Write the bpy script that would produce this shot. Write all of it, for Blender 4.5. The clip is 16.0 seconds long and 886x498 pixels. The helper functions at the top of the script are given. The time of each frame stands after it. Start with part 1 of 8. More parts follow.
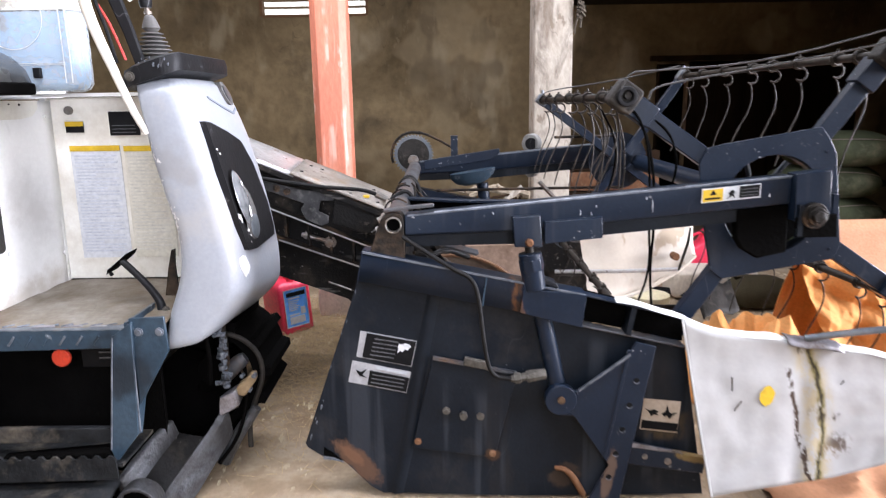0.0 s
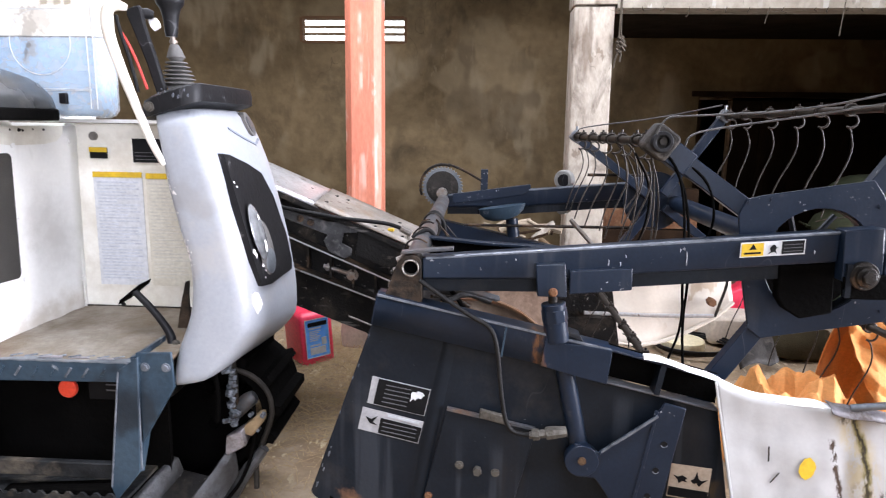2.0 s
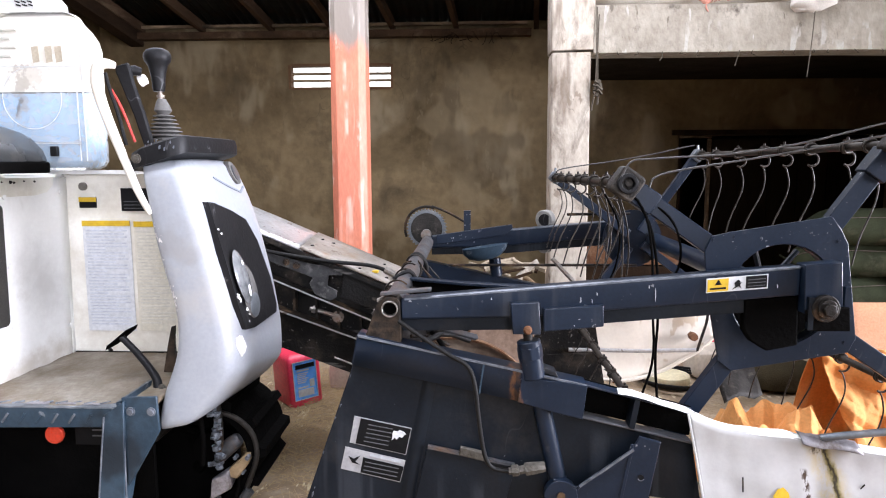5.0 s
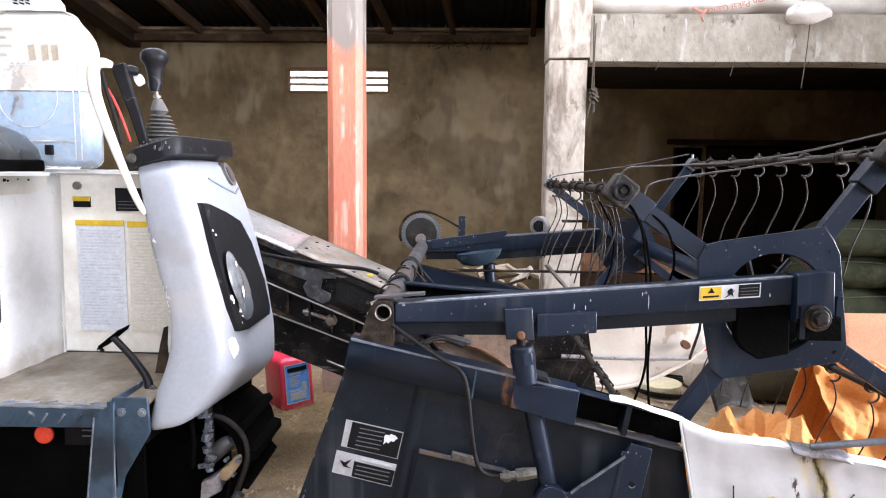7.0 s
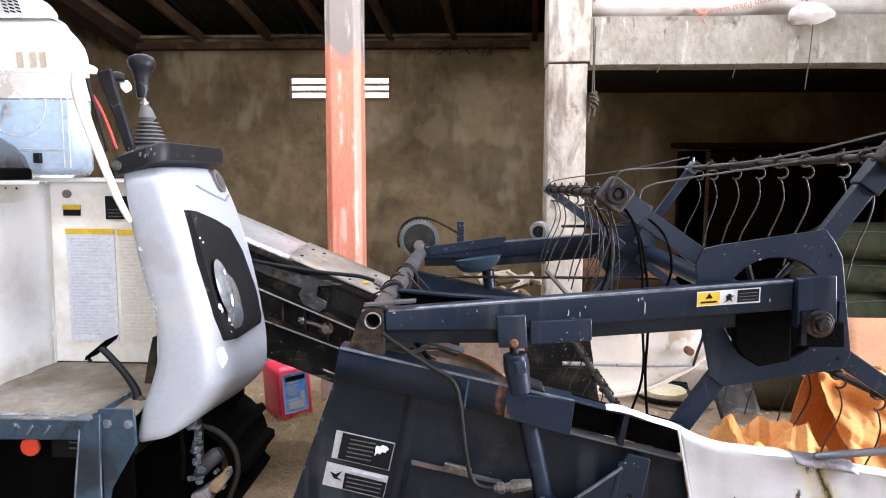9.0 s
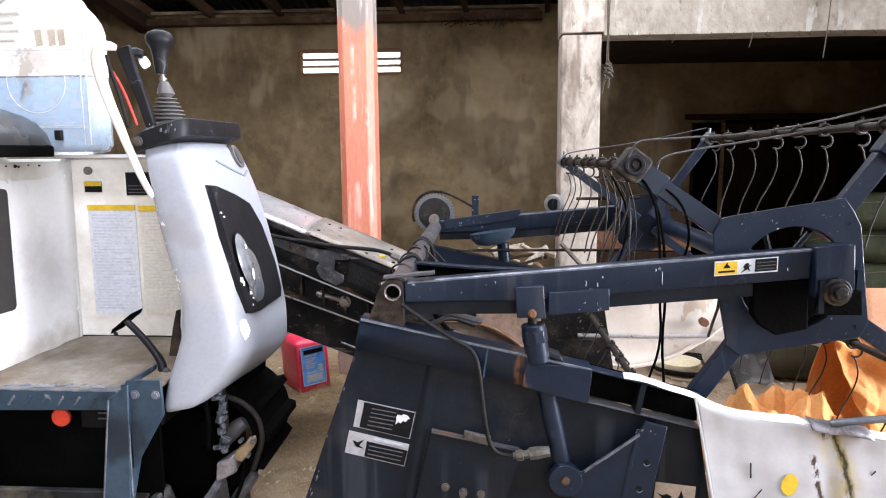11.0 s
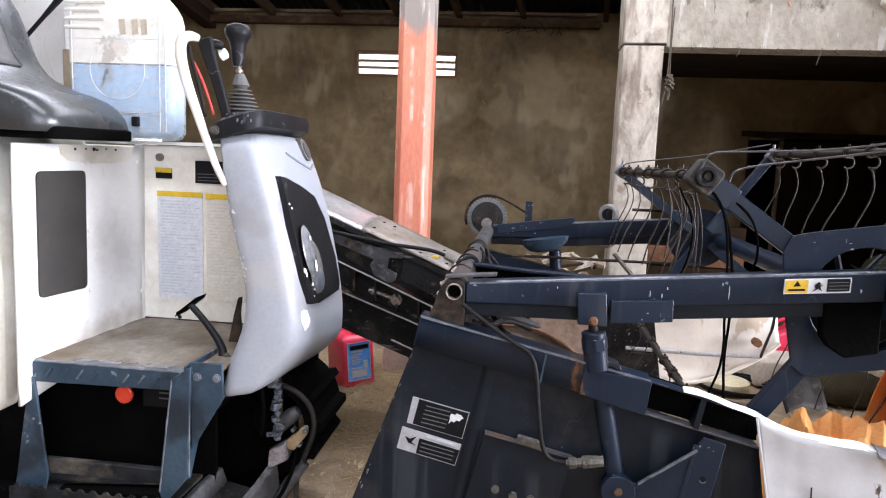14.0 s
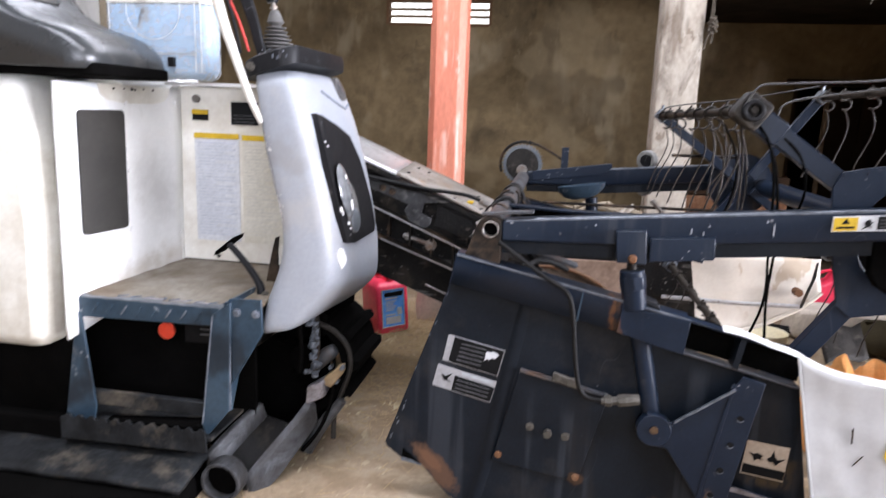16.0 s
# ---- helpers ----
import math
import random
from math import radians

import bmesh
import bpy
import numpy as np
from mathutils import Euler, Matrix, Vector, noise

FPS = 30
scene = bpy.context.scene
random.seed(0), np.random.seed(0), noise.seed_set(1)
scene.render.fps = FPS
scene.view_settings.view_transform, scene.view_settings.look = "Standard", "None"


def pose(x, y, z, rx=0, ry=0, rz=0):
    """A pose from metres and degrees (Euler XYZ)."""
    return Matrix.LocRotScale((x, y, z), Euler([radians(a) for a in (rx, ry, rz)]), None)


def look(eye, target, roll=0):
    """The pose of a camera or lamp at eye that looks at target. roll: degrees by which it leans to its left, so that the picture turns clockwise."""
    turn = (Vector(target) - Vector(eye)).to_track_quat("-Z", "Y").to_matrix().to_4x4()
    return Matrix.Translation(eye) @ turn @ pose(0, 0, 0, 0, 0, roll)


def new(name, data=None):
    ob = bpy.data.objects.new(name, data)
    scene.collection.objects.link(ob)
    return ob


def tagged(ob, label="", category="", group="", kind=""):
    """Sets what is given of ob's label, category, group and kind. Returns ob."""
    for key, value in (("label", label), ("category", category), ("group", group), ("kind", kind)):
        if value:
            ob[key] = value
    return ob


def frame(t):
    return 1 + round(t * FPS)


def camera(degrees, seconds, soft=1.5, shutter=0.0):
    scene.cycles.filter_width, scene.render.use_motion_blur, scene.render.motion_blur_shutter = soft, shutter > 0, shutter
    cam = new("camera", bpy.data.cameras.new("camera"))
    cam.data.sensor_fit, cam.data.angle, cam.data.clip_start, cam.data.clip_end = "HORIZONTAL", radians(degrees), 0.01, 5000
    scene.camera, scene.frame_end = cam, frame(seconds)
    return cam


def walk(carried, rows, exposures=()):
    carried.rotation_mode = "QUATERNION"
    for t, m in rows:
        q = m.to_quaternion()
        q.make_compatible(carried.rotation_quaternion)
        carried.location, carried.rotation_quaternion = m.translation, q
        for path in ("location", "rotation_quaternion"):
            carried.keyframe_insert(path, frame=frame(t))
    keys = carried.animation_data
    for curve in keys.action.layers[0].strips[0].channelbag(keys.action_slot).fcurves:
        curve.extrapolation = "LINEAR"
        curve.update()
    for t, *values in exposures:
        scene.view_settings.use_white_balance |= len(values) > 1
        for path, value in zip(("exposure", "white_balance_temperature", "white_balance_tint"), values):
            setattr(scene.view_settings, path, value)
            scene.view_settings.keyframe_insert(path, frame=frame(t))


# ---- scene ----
cam = camera(66.3, 16.0, 1.1, 0.5)
PATH = [
    (0, (0.049, -0.225, 1.373), (0.04, 1.728, 0.941), -0.9),
    (0.5, (0.016, -0.079, 1.359), (-0.027, 1.885, 0.981), -0.4),
    (1, (0.039, -0.057, 1.38), (0.017, 1.907, 1.007), 1.5),
    (1.5, (0.095, -0.083, 1.392), (0.034, 1.879, 1.009), 2.0),
    (2, (0.094, -0.112, 1.417), (-0.017, 1.852, 1.053), 0.8),
    (2.5, (0.109, -0.148, 1.422), (-0.069, 1.813, 1.076), 0.6),
    (3, (0.15, -0.177, 1.432), (0.007, 1.794, 1.124), 0.4),
    (3.5, (0.158, -0.177, 1.44), (0.061, 1.801, 1.159), -0.4),
    (6, (0.145, -0.186, 1.432), (0.053, 1.796, 1.185), 0.2),
    (6.5, (0.149, -0.182, 1.431), (0.064, 1.802, 1.185), 0.6),
    (7, (0.149, -0.185, 1.432), (0.072, 1.8, 1.199), 0.7),
    (7.5, (0.146, -0.192, 1.428), (0.069, 1.796, 1.226), 0.8),
    (8, (0.158, -0.176, 1.433), (0.098, 1.813, 1.24), 0.5),
    (8.5, (0.181, -0.152, 1.429), (0.108, 1.835, 1.221), 0.3),
    (9, (0.2, -0.137, 1.426), (0.1, 1.849, 1.212), 0.2),
    (11.5, (0.158, -0.162, 1.411), (0.021, 1.812, 1.118), -0.3),
    (12, (0.129, -0.16, 1.386), (-0.062, 1.814, 1.129), 1.6),
    (12.5, (0.1, -0.161, 1.389), (-0.17, 1.809, 1.173), 1.9),
    (13, (0.087, -0.159, 1.399), (-0.172, 1.802, 1.106), 2.0),
    (13.5, (0.087, -0.169, 1.406), (-0.167, 1.794, 1.12), 2.4),
    (14, (0.094, -0.178, 1.402), (-0.145, 1.789, 1.131), 2.3),
    (14.5, (0.118, -0.174, 1.404), (-0.09, 1.799, 1.15), 1.7),
    (15, (0.134, -0.164, 1.398), (-0.051, 1.81, 1.13), 1.4),
    (15.5, (0.122, -0.169, 1.393), (-0.106, 1.795, 1.091), 1.6),
    (16, (0.081, -0.177, 1.333), (-0.242, 1.757, 0.939), 2.1),
]
walk(cam, [(t, look(eye, target, roll)) for t, eye, target, roll in PATH], [(0, -0.06), (9, -0.06), (12, -0.16), (13, -0.29), (16, -0.29)])

# ---- world and light ----
world = bpy.data.worlds.new("sky")
scene.world = world
world.use_nodes = True
wn = world.node_tree.nodes
sky = wn.new("ShaderNodeTexSky")
sky.sky_type = 'NISHITA'
sky.sun_disc = False
sky.dust_density = 6.0
sky.sun_elevation = radians(48)
sky.sun_rotation = radians(70)
wn["Background"].inputs[1].default_value = 0.06
world.node_tree.links.new(sky.outputs[0], wn["Background"].inputs[0])

sun = bpy.data.lights.new("sun", 'SUN')
sun.energy, sun.angle, sun.color = 0.6, radians(14), (1.0, 0.96, 0.9)
sun_ob = new("sun", sun)
sun_ob.matrix_world = look((0, 0, 10), (-3.0, 1.1, 6.0))


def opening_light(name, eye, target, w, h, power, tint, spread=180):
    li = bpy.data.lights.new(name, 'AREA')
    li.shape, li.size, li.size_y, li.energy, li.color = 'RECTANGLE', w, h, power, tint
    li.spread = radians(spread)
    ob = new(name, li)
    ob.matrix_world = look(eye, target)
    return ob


# area lamps added for daylight through unseen openings: gate, open front, roof gaps
opening_light("gate_daylight", (7.5, 0.9, 1.9), (0, 1.4, 1.0), 4.2, 2.8, 920, (0.885, 0.900, 1.04), 112)
opening_light("front_daylight", (0.3, -1.38, 2.0), (-2.0, 1.9, 0.9), 3.2, 2.2, 64, (0.885, 0.900, 1.04), 100)
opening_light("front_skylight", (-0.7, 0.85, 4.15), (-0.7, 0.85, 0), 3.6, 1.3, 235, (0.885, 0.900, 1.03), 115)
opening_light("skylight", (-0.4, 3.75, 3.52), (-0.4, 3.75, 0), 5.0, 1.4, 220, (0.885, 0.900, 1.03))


# ---- materials ----
def material(name, a, b=None, scale=6.0, rough=0.6, metal=0.0, bump=0.15, fine=60.0,
             stain=None, stain_scale=2.5, stain_at=0.62, stain_soft=0.08, vary=0.0, stretch=(1, 1, 1), rough_vary=0.12, spec=0.28, grain_mix=0.5, distort=0.0):
    """Two-scale mottled surface: coarse colour mix a to b, fine grain, and stains of a third colour."""
    m = bpy.data.materials.new(name)
    m.use_nodes = True
    nt = m.node_tree
    N, L = nt.nodes.new, nt.links.new
    bs = nt.nodes["Principled BSDF"]
    bs.inputs["Roughness"].default_value = rough
    bs.inputs["Metallic"].default_value = metal
    bs.inputs["Specular IOR Level"].default_value = spec
    b = b or tuple(c * 0.75 for c in a)
    tc, mp = N("ShaderNodeTexCoord"), N("ShaderNodeMapping")
    mp.inputs["Scale"].default_value = stretch
    L(tc.outputs["Object"], mp.inputs[0])
    n1, n2 = N("ShaderNodeTexNoise"), N("ShaderNodeTexNoise")
    n1.inputs["Scale"].default_value, n1.inputs["Detail"].default_value = scale, 6
    n1.inputs["Distortion"].default_value, n1.inputs["Roughness"].default_value = distort, 0.6
    n2.inputs["Scale"].default_value, n2.inputs["Detail"].default_value = fine, 4
    L(mp.outputs[0], n1.inputs[0]), L(mp.outputs[0], n2.inputs[0])
    r1 = N("ShaderNodeMapRange")
    r1.inputs[1].default_value, r1.inputs[2].default_value = 0.35, 0.68
    L(n1.outputs[0], r1.inputs[0])
    mix = N("ShaderNodeMix")
    mix.data_type = 'RGBA'
    mix.inputs[6].default_value, mix.inputs[7].default_value = (*a, 1), (*b, 1)
    L(r1.outputs[0], mix.inputs[0])
    out = mix.outputs[2]
    grain = N("ShaderNodeMix")
    grain.data_type, grain.blend_type = 'RGBA', 'MULTIPLY'
    grain.inputs[0].default_value = grain_mix
    rg = N("ShaderNodeMapRange")
    rg.inputs[1].default_value, rg.inputs[2].default_value, rg.inputs[3].default_value, rg.inputs[4].default_value = 0.3, 0.7, 0.72, 1.15
    L(n2.outputs[0], rg.inputs[0])
    L(out, grain.inputs[6]), L(rg.outputs[0], grain.inputs[7])
    out = grain.outputs[2]
    rr = N("ShaderNodeMapRange")
    rr.inputs[3].default_value, rr.inputs[4].default_value = max(0.03, rough - rough_vary), min(1, rough + rough_vary)
    L(n1.outputs[0], rr.inputs[0])
    L(rr.outputs[0], bs.inputs["Roughness"])
    if stain:
        n3 = N("ShaderNodeTexNoise")
        n3.inputs["Scale"].default_value, n3.inputs["Detail"].default_value, n3.inputs["Roughness"].default_value = stain_scale, 9, 0.68
        n3.inputs["Distortion"].default_value = distort * 0.6
        L(mp.outputs[0], n3.inputs[0])
        r3 = N("ShaderNodeMapRange")
        r3.inputs[1].default_value, r3.inputs[2].default_value = stain_at - stain_soft, stain_at + stain_soft
        L(n3.outputs[0], r3.inputs[0])
        sm = N("ShaderNodeMix")
        sm.data_type = 'RGBA'
        sm.inputs[7].default_value = (*stain, 1)
        L(r3.outputs[0], sm.inputs[0]), L(out, sm.inputs[6])
        out = sm.outputs[2]
        if metal > 0:
            mm = N("ShaderNodeMapRange")
            mm.inputs[3].default_value, mm.inputs[4].default_value = metal, 0.0
            L(r3.outputs[0], mm.inputs[0])
            L(mm.outputs[0], bs.inputs["Metallic"])
    if vary:
        oi, hv = N("ShaderNodeObjectInfo"), N("ShaderNodeHueSaturation")
        rv = N("ShaderNodeMapRange")
        rv.inputs[3].default_value, rv.inputs[4].default_value = 1 - vary, 1 + vary
        L(oi.outputs["Random"], rv.inputs[0]), L(rv.outputs[0], hv.inputs["Value"]), L(out, hv.inputs["Color"])
        out = hv.outputs[0]
    L(out, bs.inputs["Base Color"])
    if bump:
        bp = N("ShaderNodeBump")
        bp.inputs["Strength"].default_value, bp.inputs["Distance"].default_value = bump, 0.01
        ad = N("ShaderNodeMath")
        ad.operation = 'ADD'
        L(n1.outputs[0], ad.inputs[0]), L(n2.outputs[0], ad.inputs[1])
        L(ad.outputs[0], bp.inputs["Height"]), L(bp.outputs[0], bs.inputs["Normal"])
    return m


M_slate = material("slate_blue_paint", (0.0056, 0.0112, 0.0228), (0.0088, 0.0158, 0.0300), 6, 0.34, 0.0, 0.05, 90, (0.06, 0.064, 0.072), 8, 0.75, 0.09, spec=0.27)
M_slate_dark = material("slate_paint_dusty_shaded", (0.0044, 0.0067, 0.0106), (0.0078, 0.0112, 0.0165), 5, 0.40, 0.0, 0.07, 80, (0.030, 0.028, 0.027), 3.5, 0.68, 0.14, spec=0.18)
M_printgrey = material("faded_grey_print", (0.45, 0.475, 0.52), (0.54, 0.56, 0.60), 30, 0.5, 0.0, 0.0, 60)
M_white = material("white_panel_paint", (0.82, 0.82, 0.80), (0.77, 0.77, 0.75), 4, 0.38, 0.0, 0.02, 70, (0.50, 0.46, 0.40), 4, 0.72, 0.14, grain_mix=0.10, spec=0.4)
M_column = material("column_plastic_white", (0.3025, 0.319, 0.3465), (0.2585, 0.275, 0.3025), 3, 0.42, 0.0, 0.02, 90, (0.36, 0.34, 0.31), 4, 0.66, 0.16, grain_mix=0.2, spec=0.5)
M_black = material("black_plastic", (0.006, 0.006, 0.007), (0.010, 0.010, 0.011), 9, 0.5, 0.0, 0.1, 80, (0.16, 0.15, 0.14), 9, 0.72, 0.06, spec=0.2)
# near-black for rubber, and painted shade for recesses, bores and gaps
M_rubber_shade = material("rubber", (0.0018, 0.0017, 0.0016), (0.003, 0.0028, 0.0026), 12, 0.95, 0.0, 0.3, 70, (0.012, 0.010, 0.008), 5, 0.76, 0.1, spec=0.03)
M_hose = material("hose_rubber", (0.006, 0.006, 0.0066), (0.012, 0.0114, 0.0108), 20, 0.55, 0.0, 0.1, 120, spec=0.18)
M_step = material("worn_step_paint", (0.020, 0.038, 0.058), (0.036, 0.060, 0.084), 7, 0.38, 0.1, 0.12, 70, (0.13, 0.135, 0.14), 9, 0.70, 0.09, spec=0.32)
M_grimeplate = material("scratched_grimy_plate", (0.050, 0.051, 0.053), (0.022, 0.022, 0.023), 12, 0.5, 0.1, 0.25, 80, (0.14, 0.135, 0.13), 22, 0.60, 0.1, spec=0.25)
M_galv = material("galvanised_step", (0.136, 0.153, 0.17), (0.204, 0.221, 0.238), 8, 0.42, 0.55, 0.12, 70, (0.20, 0.15, 0.10), 4, 0.66, 0.1)
M_steel = material("worn_steel", (0.32, 0.31, 0.29), (0.20, 0.18, 0.16), 12, 0.4, 0.8, 0.15, 90, (0.16, 0.09, 0.05), 10, 0.6, 0.1)
M_oldsteel = material("oily_steel", (0.0245, 0.021, 0.0182), (0.0126, 0.0112, 0.0098), 14, 0.5, 0.5, 0.3, 90, (0.15, 0.09, 0.05), 9, 0.6, 0.1, spec=0.2)
M_rust = material("rusty_steel", (0.185, 0.092, 0.048), (0.095, 0.045, 0.025), 9, 0.75, 0.2, 0.3, 70, (0.28, 0.20, 0.13), 6, 0.62, 0.1, spec=0.1)
M_silver = material("bare_sheet_lid", (0.60, 0.60, 0.60), (0.42, 0.42, 0.42), 4, 0.32, 0.7, 0.08, 60, (0.30, 0.25, 0.20), 6, 0.62, 0.12)
M_crust = material("oily_rusty_bracket", (0.020, 0.016, 0.013), (0.008, 0.007, 0.006), 9, 0.6, 0.0, 0.35, 60, (0.075, 0.050, 0.032), 7, 0.60, 0.1, spec=0.12)
M_cream = material("cream_plastic", (0.80, 0.72, 0.50), (0.72, 0.62, 0.38), 6, 0.45, 0.0, 0.05, 60)
M_muddy = material("muddy_step_steel", (0.024, 0.026, 0.028), (0.008, 0.008, 0.008), 9, 0.6, 0.2, 0.3, 60, (0.10, 0.085, 0.065), 6, 0.62, 0.1, spec=0.12)
M_salt = material("corroded_fitting", (0.19, 0.215, 0.25), (0.030, 0.034, 0.042), 55, 0.55, 0.2, 0.6, 140, (0.02, 0.018, 0.016), 40, 0.60, 0.08)
M_silverlabel = material("silver_sticker", (0.36, 0.36, 0.37), (0.28, 0.28, 0.29), 14, 0.4, 0.1, 0.0, 90, (0.16, 0.14, 0.12), 12, 0.66, 0.08)
M_canline = material("moulded_seam_grime", (0.66, 0.67, 0.66), (0.54, 0.55, 0.55), 30, 0.5, 0.0, 0.0, 60)
# pale edge tone for rubbed paint and for painted edge highlights
M_edge = material("rubbed_and_lit_edge", (0.17, 0.185, 0.21), (0.06, 0.07, 0.085), 25, 0.35, 0.3, 0.1, 90)
M_plank = material("brown_plank", (0.17, 0.095, 0.05), (0.09, 0.05, 0.028), 5, 0.8, 0.0, 0.3, 60, stretch=(0.25, 1, 1), spec=0.1)
M_faint = material("faded_print", (0.50, 0.48, 0.42), (0.60, 0.57, 0.49), 40, 0.5, 0.0, 0.0, 60)
M_crustmetal = material("corroded_brass", (0.12, 0.111, 0.096), (0.054, 0.048, 0.039), 30, 0.5, 0.4, 0.4, 90)
M_thread = material("dark_sewing_thread", (0.10, 0.085, 0.075), (0.22, 0.18, 0.15), 60, 0.8, 0.0, 0.0, 60)
M_browned = material("browned_label", (0.62, 0.59, 0.50), (0.54, 0.50, 0.40), 8, 0.5, 0.0, 0.0, 70)
M_ivory = material("ivory_panel_paint", (0.80, 0.785, 0.72), (0.73, 0.71, 0.63), 3, 0.42, 0.0, 0.03, 70, (0.46, 0.40, 0.31), 3, 0.60, 0.16, grain_mix=0.15, spec=0.4)
M_feeder = material("grimy_black_steel", (0.007, 0.0068, 0.0066), (0.013, 0.012, 0.0115), 8, 0.42, 0.0, 0.3, 70, (0.05, 0.04, 0.03), 6, 0.62, 0.1, spec=0.15)
M_deck = material("muddy_deck", (0.31, 0.285, 0.245), (0.20, 0.172, 0.132), 5, 0.6, 0.1, 0.3, 60, (0.12, 0.085, 0.05), 3.4, 0.52, 0.14)
M_tan = material("dusty_feeder_lid", (0.285, 0.262, 0.232), (0.180, 0.157, 0.132), 6, 0.5, 0.2, 0.12, 70, (0.20, 0.14, 0.09), 7, 0.60, 0.08)
M_warm = material("warm_white_sheet", (0.72, 0.66, 0.57), (0.62, 0.54, 0.44), 3, 0.4, 0.0, 0.05, 60, (0.34, 0.22, 0.12), 4, 0.72, 0.06, grain_mix=0.15)
M_divider = material("white_sheet_metal", (0.41, 0.405, 0.395), (0.34, 0.335, 0.325), 3, 0.4, 0.0, 0.04, 60, (0.20, 0.16, 0.10), 4.5, 0.72, 0.06, grain_mix=0.12)
M_plaster = material("cement_render", (0.218, 0.162, 0.090), (0.082, 0.059, 0.031), 1.0, 0.9, 0.0, 0.7, 13, (0.085, 0.064, 0.038), 1.5, 0.62, 0.09, distort=0.4, spec=0.06)
M_limewash = material("limewashed_concrete", (0.52, 0.470, 0.395), (0.36, 0.31, 0.25), 5, 0.85, 0.0, 0.5, 40, (0.17, 0.14, 0.11), 6, 0.60, 0.08, stretch=(1, 1, 0.5), distort=0.8, spec=0.12)
M_concrete = material("old_concrete", (0.37, 0.335, 0.275), (0.25, 0.22, 0.175), 4, 0.88, 0.0, 0.9, 30, (0.10, 0.085, 0.07), 5, 0.66, 0.06, stretch=(1, 1, 0.75), distort=0.3, spec=0.1)
# near-black concrete: shade under the loft and in the store room is in the colour
M_soffit_shade = material("slab_underside_shade", (0.0315, 0.0245, 0.0175), (0.0175, 0.014, 0.0105), 3, 0.9, 0.0, 0.3, 40, spec=0.03)
M_post = material("salmon_post_paint", (0.703, 0.2565, 0.1615), (0.57, 0.1805, 0.114), 5, 0.4, 0.0, 0.2, 50, (0.72, 0.58, 0.50), 7, 0.65, 0.06, stretch=(1, 1, 0.3), spec=0.35)
M_timber = material("old_timber", (0.0312, 0.01776, 0.0096), (0.0144, 0.00864, 0.00528), 5, 0.85, 0.0, 0.35, 60, stretch=(1, 0.25, 1), spec=0.08)
M_rafter = material("brown_rafter", (0.075, 0.043, 0.024), (0.034, 0.020, 0.012), 5, 0.85, 0.0, 0.35, 60, (0.14, 0.10, 0.065), 4, 0.64, 0.1, stretch=(1, 0.25, 1), spec=0.1)
# door timber darkened to near-black to carry the shade under the loft
M_doorwood_shade = material("unlit_door_boards", (0.022, 0.014, 0.009), (0.010, 0.007, 0.005), 4, 0.85, 0.0, 0.3, 60, stretch=(1, 1, 0.2), spec=0.05)
M_batten = material("pale_batten", (0.30, 0.22, 0.14), (0.12, 0.08, 0.05), 3, 0.85, 0.0, 0.3, 60, (0.04, 0.028, 0.018), 5, 0.55, 0.1, stretch=(0.4, 1, 1), spec=0.1)
M_roof = material("old_roof_sheet", (0.022, 0.024, 0.024), (0.014, 0.012, 0.010), 3, 0.7, 0.3, 0.1, 50, (0.05, 0.028, 0.016), 3, 0.6, 0.1, spec=0.08)
M_dirt = material("earth_floor", (0.35, 0.272, 0.185), (0.20, 0.142, 0.088), 2.2, 0.95, 0.0, 0.8, 45, (0.34, 0.275, 0.20), 5, 0.60, 0.1, spec=0.06)
M_straw = material("straw", (0.44, 0.325, 0.18), (0.29, 0.20, 0.105), 30, 0.85, 0.0, 0.1, 90)
M_tarp = material("orange_tarp", (0.66, 0.305, 0.105), (0.58, 0.250, 0.080), 4, 0.68, 0.0, 0.06, 80, (0.42, 0.17, 0.05), 5, 0.68, 0.08, spec=0.1)
M_tarp2 = material("peach_tarp", (0.561, 0.2975, 0.17), (0.493, 0.2465, 0.136), 4, 0.6, 0.0, 0.12, 80, (0.60, 0.32, 0.17), 4, 0.66, 0.1, spec=0.15)
M_sack = material("woven_sack_white", (0.702, 0.666, 0.612), (0.612, 0.558, 0.495), 5, 0.75, 0.0, 0.35, 150, (0.52, 0.44, 0.36), 3, 0.66, 0.1)
M_sackgreen = material("woven_sack_green", (0.070, 0.080, 0.045), (0.042, 0.048, 0.028), 5, 0.8, 0.0, 0.35, 120, (0.15, 0.135, 0.09), 3, 0.64, 0.1, spec=0.1)
M_olive = material("dark_olive_sacking", (0.050, 0.042, 0.024), (0.028, 0.023, 0.014), 5, 0.85, 0.0, 0.35, 120, (0.10, 0.085, 0.055), 3, 0.64, 0.1, spec=0.08)
M_red = material("red_plastic", (0.95, 0.06, 0.13), (0.92, 0.05, 0.11), 6, 0.35, 0.0, 0.03, 60, spec=0.5)
M_reflect = material("red_reflector", (0.75, 0.07, 0.035), None, 20, 0.3, 0.0, 0.05, 100)
M_blue = material("blue_label", (0.10, 0.36, 0.95), (0.22, 0.52, 0.98), 14, 0.4, 0.0, 0.0, 60)
M_yellow = material("yellow_label", (0.64, 0.43, 0.030), (0.54, 0.35, 0.025), 9, 0.45, 0.0, 0.0, 60)
M_labelw = material("label_white", (0.60, 0.61, 0.62), (0.52, 0.53, 0.54), 10, 0.5, 0.0, 0.0, 70, (0.36, 0.34, 0.31), 12, 0.68, 0.08)
M_labelb = material("label_black", (0.006, 0.006, 0.007), (0.010, 0.010, 0.010), 10, 0.55, 0.0, 0.0, 70, spec=0.08)
